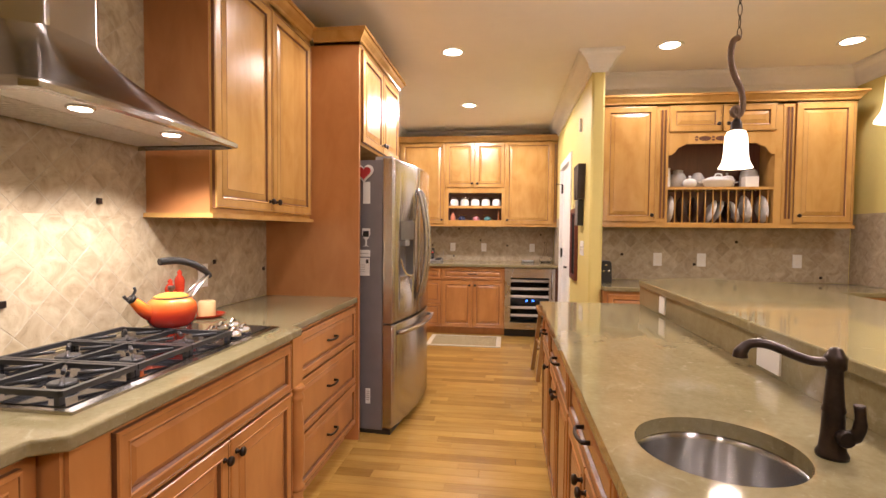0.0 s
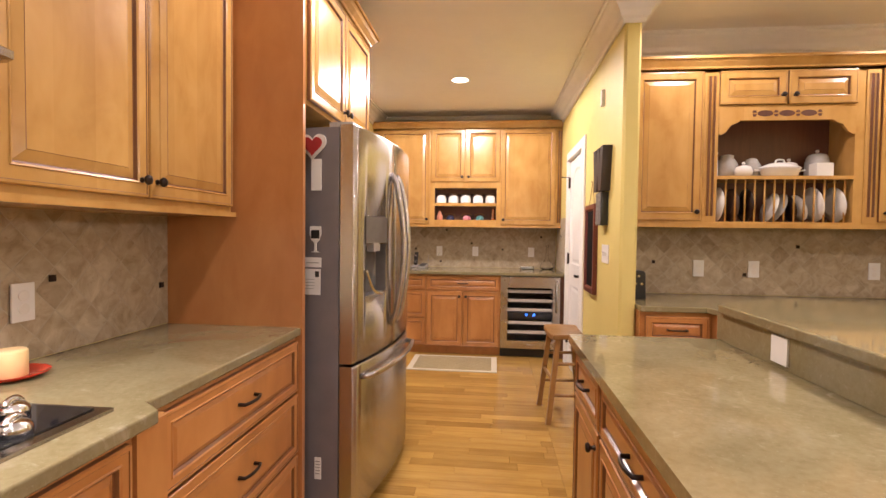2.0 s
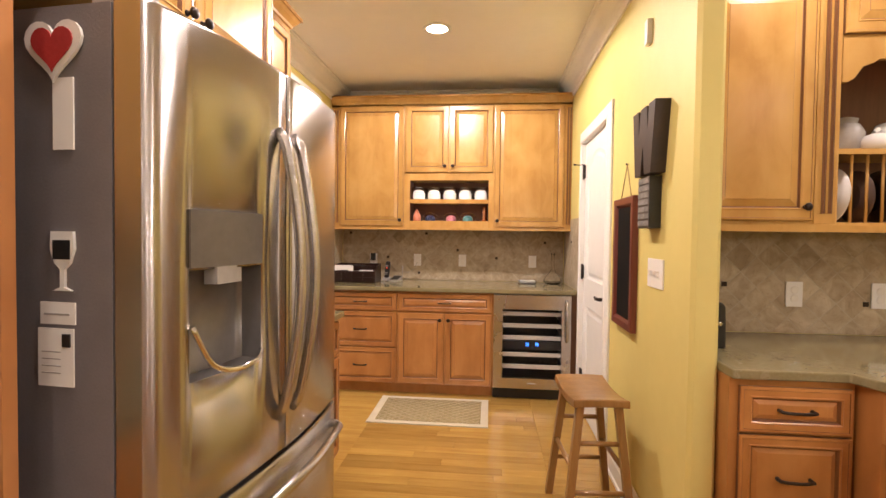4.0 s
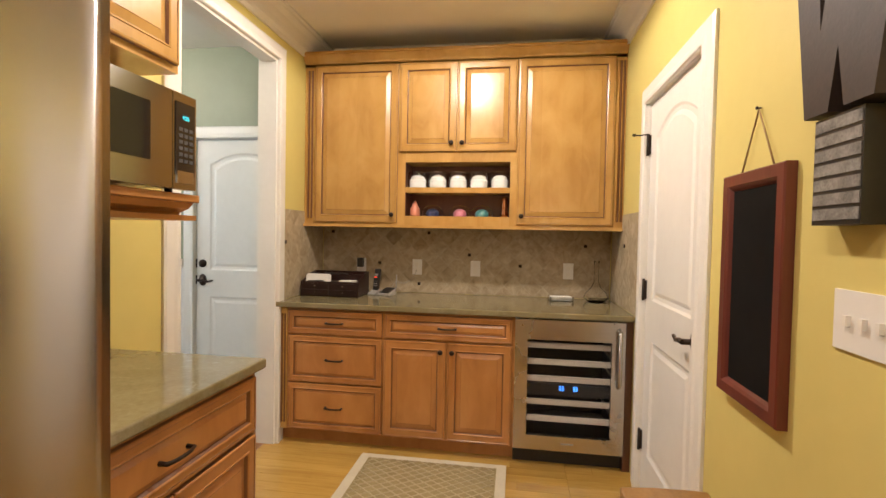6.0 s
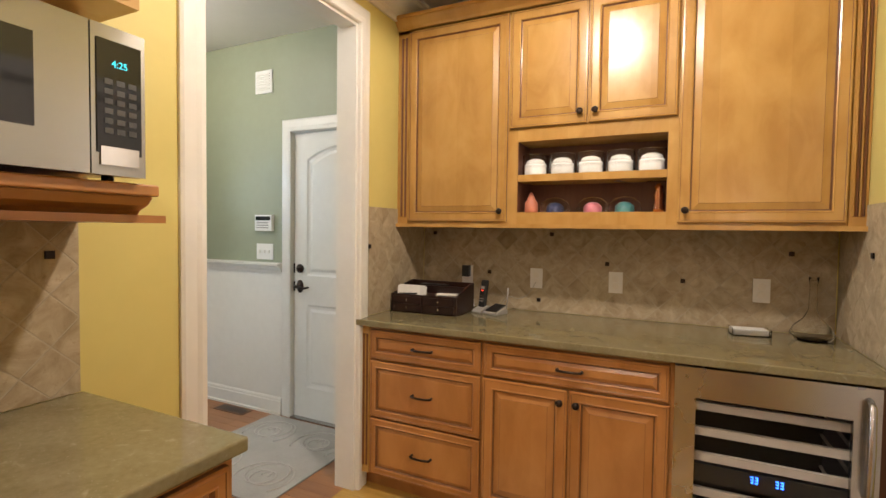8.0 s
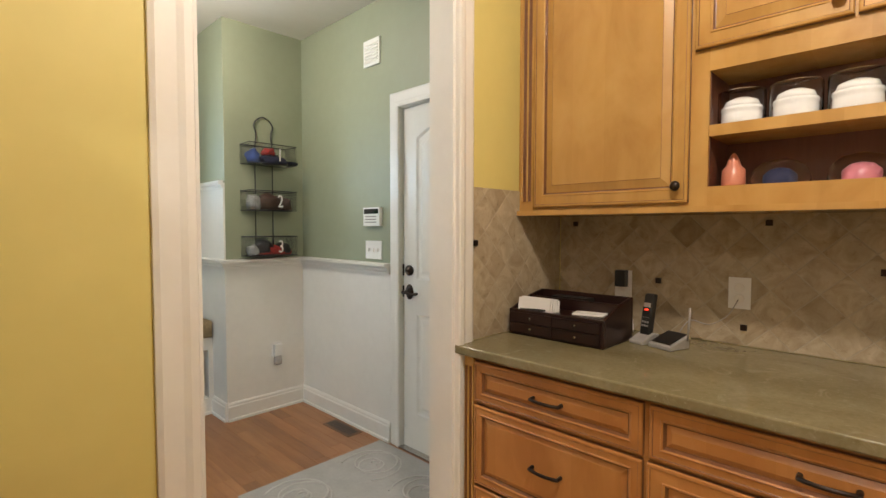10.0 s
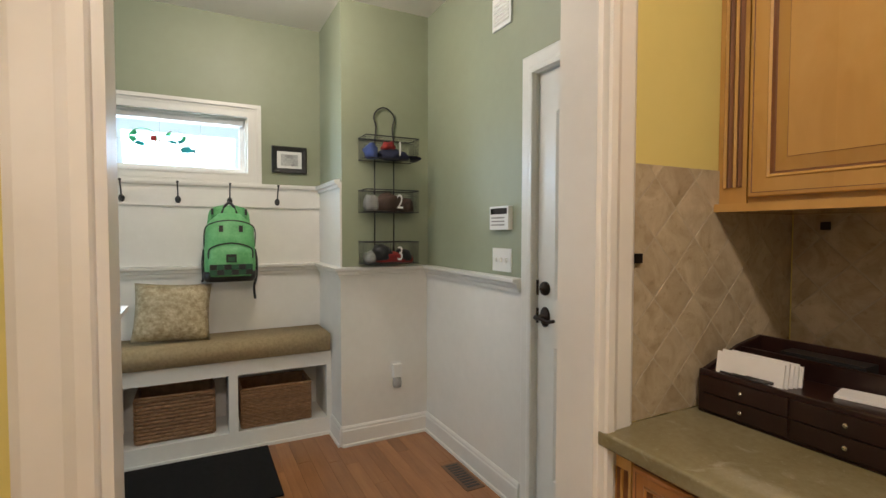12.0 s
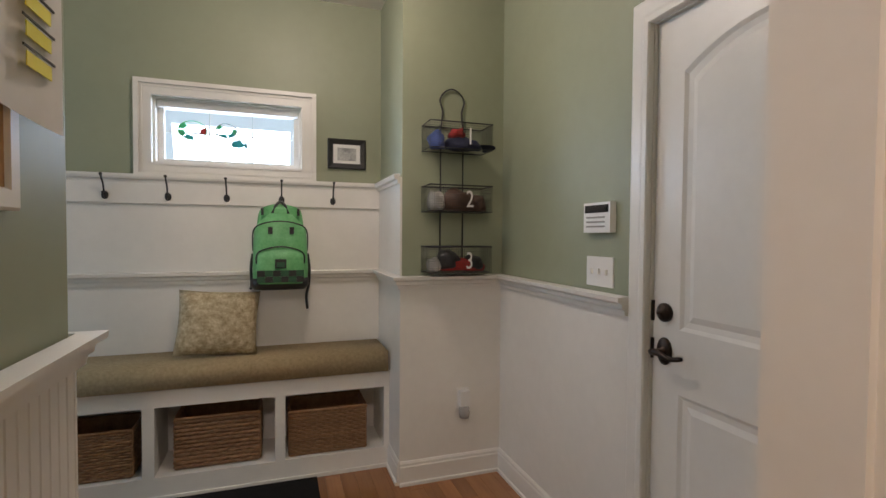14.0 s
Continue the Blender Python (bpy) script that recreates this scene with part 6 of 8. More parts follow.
lathe(bm, [(0.026, 0.0), (0.027, 0.007), (0.022, 0.016), (0.019, 0.05), (0.018, 0.085), (0.020, 0.09), (0.017, 0.10), (0.014, 0.14), (0.0135, 0.165), (0.018, 0.17), (0.019, 0.190), (0.015, 0.196), (0.012, 0.202), (0.010, 0.206), (0.004, 0.209)], segs=20)
part("body", bm, BRONZE, t)
bm = bmesh.new()
tube(bm, smooth_path([(0.0, 0, 0.183), (-0.038, 0.005, 0.180), (-0.075, 0.01, 0.192), (-0.11, 0.015, 0.206), (-0.14, 0.02, 0.206), (-0.156, 0.022, 0.190), (-0.158, 0.022, 0.178)], 4), [0.009] * 18 + [0.010, 0.011, 0.012, 0.013, 0.013, 0.014, 0.014], 10)
part("spout", bm, BRONZE, t)
bm = bmesh.new()
tube(bm, smooth_path([(0.012, -0.015, 0.045), (0.022, -0.026, 0.052), (0.027, -0.03, 0.075), (0.024, -0.03, 0.11)], 4), [0.013] * 5 + [0.011] * 4 + [0.009] * 4, 9)
lathe(bm, [(0.014, -0.034), (0.016, -0.028), (0.013, -0.01)], (0.005, 0, 0.045), 12, axis="y")
part("lever", bm, BRONZE, t, "side lever handle")

# ---- stool ----
t = thing("stool", "wooden saddle stool standing by the yellow wall", "stool", pose(1.345, 6.125, 0, 0, 0, 4))
bm = bmesh.new()
nx, ny = 8, 6
top = []
for i in range(nx + 1):
    for j in range(ny + 1):
        u, w = i / nx * 2 - 1, j / ny * 2 - 1
        top.append(bm.verts.new((0.125 * u, 0.205 * w, 0.612 + 0.022 * w * w - 0.004 * u * u)))
bot = [bm.verts.new((v.co.x, v.co.y, v.co.z - 0.036)) for v in top]
for i in range(nx):
    for j in range(ny):
        q = [i * (ny + 1) + j, (i + 1) * (ny + 1) + j, (i + 1) * (ny + 1) + j + 1, i * (ny + 1) + j + 1]
        bm.faces.new([top[k] for k in q])
        bm.faces.new([bot[k] for k in q[::-1]])
edge = [e for e in bm.edges if e.is_boundary]
bmesh.ops.bridge_loops(bm, edges=edge)
part("seat", rounded(bm, 0.006), STOOLWOOD, t, "saddle-shaped seat")
legs = []
for sx in (-1, 1):
    for sy in (-1, 1):
        bm = bmesh.new()
        a, b = Vector((sx * 0.085, sy * 0.155, 0.60)), Vector((sx * 0.150, sy * 0.195, 0.0))
        h = 0.017
        vs = [bm.verts.new(p + Vector(o)) for p in (b, a) for o in ((-h, -h, 0), (h, -h, 0), (h, h, 0), (-h, h, 0))]
        for ix in ((3, 2, 1, 0), (4, 5, 6, 7), (0, 1, 5, 4), (1, 2, 6, 5), (2, 3, 7, 6), (3, 0, 4, 7)):
            bm.faces.new([vs[k] for k in ix])
        part("leg", rounded(bm, 0.003), STOOLWOOD, t)
for z, pairs in ((0.20, ((-1, -1, 1, -1), (-1, 1, 1, 1))), (0.30, ((-1, -1, -1, 1), (1, -1, 1, 1))), (0.42, ((-1, -1, 1, -1), (-1, 1, 1, 1)))):
    f = (0.6 - z) / 0.6
    for ax, ay, bx, by in pairs:
        px, py = 0.085 + 0.065 * f, 0.155 + 0.04 * f
        bm = bmesh.new()
        tube(bm, [(ax * px, ay * py, z), (bx * px, by * py, z)], 0.012, 8)
        part("stretcher", bm, STOOLWOOD, t)

# ---- mat in front of the back cabinets ----
t = thing("kitchen_mat", "tan woven mat with lattice pattern and pale border", "mat", pose(-0.018, 7.115, 0.001))
part("field", bbox(0, 0, 0, 0.878, 0.57, 0.007, r=0.003), RUGEDGE, t)
part("centre", bbox(0.055, 0.05, 0.004, 0.823, 0.52, 0.0085, r=0.001), RUGTAN, t, "tan lattice-patterned centre")
bm = bmesh.new()
for k in range(-6, 16):
    for s2 in (-1, 1):
        seg = []
        for j in range(61):
            u = j / 60
            xx = 0.055 + 0.0768 * k + s2 * (u - 0.5) * 0.6 + 0.0
            yy = 0.05 + 0.47 * u
            if 0.06 < xx < 0.818:
                seg.append((xx, yy))
        if len(seg) > 4:
            a, b = seg[0], seg[-1]
            tube(bm, [(*a, 0.0088), (*b, 0.0088)], 0.0035, 4)
part("lattice", bm, RUGLINE, t, "pale lattice lines")

# ---- on the pantry-side wall ----
t = thing("letter_sign", "dark wooden block letter W hanging on the yellow wall", "wall sign", pose(XR - 0.001, 6.075, 1.625, 0, 0, WEST))
bm = bmesh.new()
wpts = [(0.0, 0.29), (0.044, 0.0), (0.125, 0.0), (0.149, 0.125), (0.173, 0.0), (0.254, 0.0), (0.302, 0.29), (0.222, 0.29), (0.211, 0.185), (0.190, 0.29), (0.113, 0.29), (0.090, 0.175), (0.080, 0.29)]
prism(bm, wpts, "y", -0.062, 0.0)
part("letter", bm, mottled("dark_stained_pine", (0.018, 0.010, 0.007), (0.035, 0.021, 0.015), 14.0, 0.55, relief=0.25), t)
t = thing("word_block", "small dark wooden block with rows of grey lettering", "wall sign", pose(XR - 0.001, 6.01, 1.395, 0, 0, WEST))
part("block", bbox(0, -0.05, 0, 0.15, 0, 0.222, r=0.003), BLACK, t)
for k in range(7):
    part("lettering", bbox(0.004, -0.052, 0.010 + 0.0305 * k, 0.146, -0.0495, 0.033 + 0.0305 * k, r=0), mottled("grey_lettering", (0.09, 0.085, 0.08), (0.30, 0.29, 0.27), 26.0, 0.7, relief=0.0) if k == 0 else bpy.data.materials["grey_lettering"], t, "row of worn grey lettering")
t = thing("chalkboard", "narrow black chalkboard in a red frame hanging on a string", "chalkboard", pose(XR - 0.001, 6.525, 0.885, 0, 0, WEST))
CW, CH = 0.36, 0.675
bm = bmesh.new()
panelled(bm, 0, 0, CW, CH, 0.0, [(0.0, -0.026, 0), (0.004, -0.030, 0), (0.034, -0.030, 0), (0.042, -0.024, 0), (0.050, -0.014, 0), (0.0505, -0.0135, 0)])
part("frame", bm, REDWOOD, t, "red painted moulded frame")
part("slate", bbox(0.050, -0.0155, 0.050, CW - 0.050, -0.0130, CH - 0.050, r=0), CHALK, t, "black slate panel")
bm = bmesh.new()
tube(bm, [(0.085, -0.012, CH - 0.004), (0.165, -0.006, CH + 0.175), (0.275, -0.012, CH - 0.004)], 0.0028, 6)
part("string", bm, STRING, t)
bm = bmesh.new()
lathe(bm, [(0.005, -0.014), (0.005, -0.010), (0.002, -0.010), (0.002, 0.0)], (0.165, 0, CH + 0.178), 10, axis="y")
part("nail", bm, BRONZE, t)

# ---- on the back worktop ----
WT = 0.915
t = thing("desk_organizer", "dark wooden desk organizer with small drawers on the worktop", "organizer", pose(-0.595, 8.03, WT))
bm = bmesh.new()
box(bm, 0, 0, 0, 0.415, 0.25, 0.006)
box(bm, 0, 0, 0.006, 0.415, 0.012, 0.105)
box(bm, 0, 0.238, 0.006, 0.415, 0.25, 0.165)
for xa in (0.0, 0.403):
    prism(bm, [(0.012, 0.006), (0.238, 0.006), (0.238, 0.165), (0.15, 0.150), (0.012, 0.105)], "x", xa, xa + 0.012)
box(bm, 0.012, 0.012, 0.09, 0.403, 0.238, 0.100)
box(bm, 0.012, 0.15, 0.100, 0.403, 0.16, 0.145)
part("box", rounded(bm, 0.002, 1), DARKWOOD, t)
for xa in (0.012, 0.210):
    for za in (0.012, 0.055):
        d = part("drawer", bbox(xa, -0.006, za, xa + 0.192, -0.0005, za + 0.038, r=0.002), DARKWOOD, t)
        bm = bmesh.new()
        lathe(bm, [(0.003, -0.006), (0.006, -0.012), (0.002, -0.015)], (xa + 0.096, 0, za + 0.019), 10, axis="y")
        part("knob", bm, CHROME, d, "tiny bright knob")
t = thing("envelope_stack", "stack of white envelopes standing in the organizer", "envelopes", pose(-0.565, 8.05, WT + 0.101, -8))
for k in range(5):
    part("envelope", bbox(0.004 * k, 0.012 * k, 0, 0.150 + 0.003 * k, 0.012 * k + 0.004, 0.052 + 0.005 * (k % 2), r=0), PAPER, t)
bm = bmesh.new()
for k, c in enumerate(range(3)):
    tube(bm, [(0.02 + 0.03 * k, -0.006, 0.004 + 0.002 * k), (0.12 + 0.01 * k, -0.012, 0.006 + 0.002 * k)], 0.004, 6)
solid("pens", bm, BLACK, "black pens lying at the front of the organizer", "pens", pose(-0.57, 8.052, WT + 0.101))
solid("paper_pile", bbox(0, 0, 0, 0.12, 0.07, 0.006, r=0.001), PAPER, "loose papers on top of the organizer", "papers", pose(-0.34, 8.09, WT + 0.101, 0, 0, 12))
solid("black_case", bbox(0, 0, 0, 0.17, 0.055, 0.05, r=0.008), BLACK, "black zipped case in the organizer", "case", pose(-0.50, 8.20, WT + 0.101 - 0.0005))
t = thing("phone", "black and silver cordless phone standing in its base", "telephone", pose(-0.125, 8.25, WT, 0, 0, -18))
bm = bmesh.new()
prism(bm, [(-0.045, 0.0), (0.05, 0.0), (0.05, 0.035), (0.02, 0.04), (-0.045, 0.012)], "x", -0.032, 0.032)
part("base", rounded(bm, 0.004), GREYPLATE, t)
bm = bmesh.new()
prism(bm, [(0.0, 0.02), (0.026, 0.025), (0.052, 0.185), (0.030, 0.185), (0.012, 0.11)], "x", -0.022, 0.022)
hs = part("handset", rounded(bm, 0.006), BLACK, t, "black handset")
bm = bmesh.new()
box(bm, -0.014, 0.0165, 0.135, 0.014, 0.0185, 0.152)
part("screen", bm, GREYPLATE, hs)
for r in range(4):
    for q in range(3):
        part("key", bbox(-0.015 + q * 0.011, 0.0045 + 0.0028 * r, 0.062 + r * 0.014, -0.007 + q * 0.011, 0.0105 + 0.0028 * r, 0.069 + r * 0.014, r=0), GREYPLATE, hs)
part("charge_lamp", bbox(-0.006, 0.0105, 0.124, 0.006, 0.0165, 0.128, r=0), REDLED, hs, "small red light")
t = thing("answering_machine", "silver and black answering machine base with antenna", "answering machine", pose(-0.030, 8.235, WT, 0, 0, -18))
bm = bmesh.new()
prism(bm, [(-0.05, 0.0), (0.055, 0.0), (0.055, 0.048), (-0.05, 0.016)], "x", -0.048, 0.048)
part("base", rounded(bm, 0.004), GREYPLATE, t)
bm = bmesh.new()
prism(bm, [(-0.04, 0.0215), (0.05, 0.049), (0.05, 0.052), (-0.04, 0.0245)], "x", -0.038, 0.038)
part("panel", bm, BLACK, t)
bm = bmesh.new()
tube(bm, [(0.05, 0.04, 0.03), (0.054, 0.045, 0.15)], 0.004, 8)
part("antenna", bm, GREYPLATE, t)
t = thing("charger", "black plug-in charger in the wall outlet", "charger", pose(-0.293, YB - 0.018, 1.137))
part("body", bbox(-0.022, -0.035, -0.035, 0.022, 0.0, 0.035, r=0.006), BLACK, t)
bm = bmesh.new()
tube(bm, smooth_path([(0.015, -0.02, -0.03), (0.03, -0.03, -0.07), (0.05, -0.02, -0.16), (0.07, -0.05, -0.215)], 5), 0.0022, 6)
part("cable", bm, WHITE, t)
bm = bmesh.new()
tube(bm, smooth_path([(0.147, 8.43, 1.09), (0.12, 8.40, 1.03), (0.06, 8.40, 0.99), (0.0, 8.38, 1.0), (-0.02, 8.32, 0.96)], 6), 0.002, 6)
solid("phone_cable", bm, GREYPLATE, "thin phone cable hanging from the outlet", "cable")
t = thing("coaster_box", "small glass box with coasters on the worktop", "box", pose(1.13, 8.25, WT, 0, 0, 8))
bm = bmesh.new()
box(bm, 0, 0, 0, 0.16, 0.10, 0.004)
for b in ((0, 0, 0.004, 0.16, 0.004, 0.034), (0, 0.096, 0.004, 0.16, 0.10, 0.034), (0, 0.004, 0.004, 0.004, 0.096, 0.034), (0.156, 0.004, 0.004, 0.16, 0.096, 0.034)):
    box(bm, *b)
part("tray", bm, PLASTICCLEAR, t)
part("coasters", bbox(0.010, 0.010, 0.0042, 0.150, 0.090, 0.030, r=0.002), PAPER, t)
t = thing("decanter", "clear glass decanter with a tall slim neck", "decanter", pose(1.44, 8.30, WT))
bm = bmesh.new()
lathe(bm, [(0.055, 0.0), (0.075, 0.008), (0.085, 0.03), (0.07, 0.065), (0.035, 0.10), (0.018, 0.14), (0.015, 0.25), (0.020, 0.285), (0.018, 0.285), (0.012, 0.25), (0.014, 0.14), (0.031, 0.10), (0.066, 0.065), (0.081, 0.03), (0.05, 0.006)], segs=28)
part("flask", bm, THINGLASS, t)
bm = bmesh.new()
lathe(bm, [(0.012, 0.27), (0.014, 0.287), (0.026, 0.295), (0.026, 0.31), (0.01, 0.318)], segs=16)
part("stopper", bm, THINGLASS, t)

# ---- niche of the back cabinet ----
for k in range(5):
    t = thing("canister", "clear canister with folded white napkins on the niche shelf", "canister", pose(0.185 + 0.145 * k, 8.235, 1.685), "canisters in the niche")
    bm = bmesh.new()
    lathe(bm, [(0.056, 0.002), (0.060, 0.012), (0.059, 0.035), (0.057, 0.045), (0.060, 0.050), (0.058, 0.060)], segs=22)
    part("napkins", bm, CHINA, t, "folded white napkins")
    bm = bmesh.new()
    lathe(bm, [(0.066, 0.0), (0.069, 0.004), (0.069, 0.108), (0.066, 0.112), (0.0645, 0.108), (0.0645, 0.004)], segs=28, cap=False)
    g = part("jar", bm, JARGLASS, t, "clear plastic jar")
    bm = bmesh.new()
    lathe(bm, [(0.054, 0.058), (0.046, 0.078), (0.02, 0.088)], segs=18)
    part("towel", bm, CHINA, t)
    g.visible_shadow = False
for k, (nx, mt, lb, prof) in enumerate(((0.17, PEACH, "peach coloured baby bottle on the niche floor", [(0.034, 0), (0.036, 0.01), (0.034, 0.055), (0.022, 0.068), (0.018, 0.085), (0.008, 0.105), (0.003, 0.11)]),
                                       (0.80, COPPER, "copper coloured figurine-like bottle on the niche floor", [(0.022, 0), (0.026, 0.02), (0.018, 0.05), (0.024, 0.08), (0.016, 0.105), (0.02, 0.125), (0.006, 0.14)]))):
    bm = bmesh.new()
    lathe(bm, prof, segs=18)
    solid("bottle", bm, mt, lb, "bottle", pose(nx, 8.22, 1.488))
for k, (nx, mt) in enumerate(((0.295, NAVY), (0.49, PINK), (0.645, TEAL))):
    t = thing("domed_dish", "clear domed dish with coloured contents in the niche", "dish", pose(nx, 8.235, 1.488), "dishes in the niche")
    bm = bmesh.new()
    lathe(bm, [(0.034, 0.0), (0.038, 0.006), (0.034, 0.028), (0.02, 0.040), (0.005, 0.043)], segs=18)
    part("contents", bm, mt, t)
    bm = bmesh.new()
    lathe(bm, [(0.078, 0.0), (0.080, 0.02), (0.072, 0.05), (0.045, 0.073), (0.01, 0.081)], segs=22)
    part("dome", bm, JARGLASS, t, "clear dome").visible_shadow = False

# ---- hutch shelf and plate rack ----
sz = 1.7225


def china(name, label, cat, x, y, prof, extra=None, mat=CHINA, z=sz):
    t = thing(name, label, cat, pose(HX0 + x, y, z), "white china on the hutch")
    bm = bmesh.new()
    lathe(bm, prof, segs=24)
    part("body", bm, mat, t)
    if extra:
        extra(t)
    return t


def lid_knob(z):
    def f(t):
        bm = bmesh.new()
        lathe(bm, [(0.006, z), (0.006, z + 0.008), (0.013, z + 0.016), (0.006, z + 0.026)], segs=12)
        part("knob", bm, CHINA, t)
    return f


china("pitcher", "white china pitcher at the end of the hutch shelf", "pitcher", hx0 + 0.035, 5.98, [(0.026, 0), (0.030, 0.02), (0.028, 0.10), (0.024, 0.15), (0.028, 0.17)])
china("jar", "pale glass jar on the hutch shelf", "jar", hx0 + 0.13, 6.0, [(0.05, 0), (0.065, 0.02), (0.068, 0.09), (0.05, 0.125), (0.04, 0.13), (0.045, 0.15), (0.02, 0.16)], mat=GREYPLATE)
china("teapot", "small white teapot on the hutch shelf", "teapot", hx0 + 0.20, 5.92, [(0.035, 0), (0.052, 0.015), (0.056, 0.04), (0.045, 0.065), (0.02, 0.075)], lid_knob(0.073))
china("jar", "pale glass jar on the hutch shelf", "jar", hx0 + 0.29, 6.0, [(0.04, 0), (0.055, 0.02), (0.058, 0.08), (0.04, 0.11), (0.035, 0.125), (0.015, 0.135)], mat=GREYPLATE)


def tureen():
    t = thing("tureen", "long white covered tureen with handles", "tureen", pose(HX0 + hx0 + 0.43, 5.93, sz), "white china on the hutch")
    bm = bmesh.new()
    lathe(bm, [(0.05, 0), (0.062, 0.01), (0.072, 0.05), (0.075, 0.055)], segs=28)
    bmesh.ops.scale(bm, vec=(1.75, 1.0, 1.0), verts=bm.verts)
    part("bowl", bm, CHINA, t)
    bm = bmesh.new()
    lathe(bm, [(0.076, 0.056), (0.070, 0.066), (0.04, 0.088), (0.01, 0.096)], segs=28)
    bmesh.ops.scale(bm, vec=(1.75, 1.0, 1.0), verts=bm.verts)
    part("lid", bm, CHINA, t)
    bm = bmesh.new()
    tube(bm, smooth_path([(-0.028, 0, 0.09), (-0.02, 0, 0.112), (0.02, 0, 0.112), (0.028, 0, 0.09)], 4), 0.006, 8)
    part("lid_handle", bm, CHINA, t)
    for s2 in (-1, 1):
        bm = bmesh.new()
        tube(bm, smooth_path([(s2 * 0.125, -0.02, 0.04), (s2 * 0.155, 0, 0.046), (s2 * 0.125, 0.02, 0.04)], 4), 0.005, 8)
        part("handle", bm, CHINA, t)


tureen()
china("teapot", "white teapot behind the tureen", "teapot", hx0 + 0.535, 6.02, [(0.04, 0), (0.058, 0.02), (0.062, 0.07), (0.045, 0.10), (0.02, 0.11)], lid_knob(0.108))
china("canister", "pale glass canister with domed lid", "canister", hx0 + 0.70, 6.0, [(0.06, 0), (0.07, 0.01), (0.07, 0.11), (0.062, 0.12), (0.066, 0.13), (0.05, 0.155), (0.02, 0.165)], lid_knob(0.163), GREYPLATE)
t = thing("box", "square white china box on the hutch shelf", "box", pose(HX0 + hx0 + 0.66, 5.90, sz), "white china on the hutch")
part("body", bbox(-0.045, -0.04, 0, 0.055, 0.04, 0.085, r=0.006), CHINA, t)


def plate(x, tilt, r, mat, label, z=1.427, y=5.955, yaw=0):
    t = thing("plate", label, "plate", pose(HX0 + x, y, z + r, 0, 90 + tilt, 0) if not yaw else pose(HX0 + x, y, z + r, 0, 90 + tilt, yaw), "plates in the rack")
    bm = bmesh.new()
    lathe(bm, [(r * 0.55, -0.006), (r * 0.62, 0.0), (r, 0.014), (r, 0.017), (r * 0.6, 0.005), (0.01, 0.004)], segs=28)
    part("body", bm, mat, t)


plate(hx0 + 0.035, 3, 0.115, CHINA, "white platter standing in the plate rack")
plate(hx0 + 0.13, 0, 0.11, BROWNCLOTH, "dark plate standing in the plate rack")
plate(hx0 + 0.22, 0, 0.11, DARKWOOD, "dark plate standing in the plate rack")
plate(hx0 + 0.37, 18, 0.10, CHINA, "white plate leaning in the plate rack")
plate(hx0 + 0.42, 20, 0.10, GREYPLATE, "grey plate leaning in the plate rack")
plate(hx0 + 0.49, -12, 0.09, DARKWOOD, "dark plate leaning in the plate rack")
plate(hx0 + 0.55, -18, 0.09, CHINA, "white plate leaning in the plate rack")
plate(hx0 + 0.64, -9, 0.115, CHINA, "white platter leaning in the plate rack")
plate(hx0 + 0.77, -6, 0.115, CHINA, "white platter leaning in the plate rack")

t = thing("can_opener", "black countertop can opener under the hutch", "appliance", pose(1.745, 5.80, WT))
bm = bmesh.new()
prism(bm, [(-0.05, 0.0), (0.05, 0.0), (0.045, 0.17), (0.03, 0.185), (-0.035, 0.185), (-0.045, 0.17)], "y", -0.05, 0.05)
part("body", rounded(bm, 0.008), BLACK, t)
for dx, dz in ((-0.018, 0.10), (0.02, 0.10), (0.0, 0.15)):
    bm = bmesh.new()
    lathe(bm, [(0.010, -0.05), (0.010, -0.058), (0.004, -0.06)], (dx, 0, dz), 10, axis="y")
    part("dial", bm, CHROME, t, "small bright dial")

# ---- mudroom: bench ----
BX, BY0, BY1 = -3.02, 5.90, 7.726
t = thing("mudroom_bench", "white built-in bench with three open cubbies", "bench")
bm = bmesh.new()
xb = XM + WX
box(bm, xb, BY0, 0.095, BX, BY1, 0.115)
box(bm, xb, BY0, 0.0, BX, BY1, 0.095)
part("base", bm, TRIM, t)
cub = [(5.93, 6.467), (6.521, 7.097), (7.149, 7.695)]
bm = bmesh.new()
box(bm, xb, BY0, 0.47, BX, BY1, 0.565)
part("seat_board", rounded(bm, 0.003), TRIM, t)
for ya, yb in ((BY0, 5.93), (6.467, 6.521), (7.097, 7.149), (7.695, BY1)):
    bm = bmesh.new()
    box(bm, xb, ya, 0.115, BX, yb, 0.47)
    part("divider", bm, TRIM, t)
bm = bmesh.new()
box(bm, BX + 0.0005, BY0, 0.0, BX + 0.012, BY1, 0.02)
part("shoe_moulding", rounded(bm, 0.004), TRIM, t)
bm = bmesh.new()
box(bm, xb + 0.002, BY0 + 0.02, 0.5655, BX + 0.025, BY1 - 0.012, 0.680)
rounded(bm, 0.034, 6)
for f in bm.faces:
    f.smooth = True
t = thing("bench_cushion", "long tan tweed bench cushion with piped edges", "cushion")
cu = part("pad", bm, TWEED, t)
bm = bmesh.new()
for z in (0.577, 0.669):
    tube(bm, [(BX + 0.017, BY0 + 0.04, z), (BX + 0.017, BY1 - 0.040, z)], 0.0055, 6)
part("piping", bm, mottled("tan_piping", (0.20, 0.16, 0.09), (0.28, 0.225, 0.14), 60.0, 0.9, relief=0.3), cu)


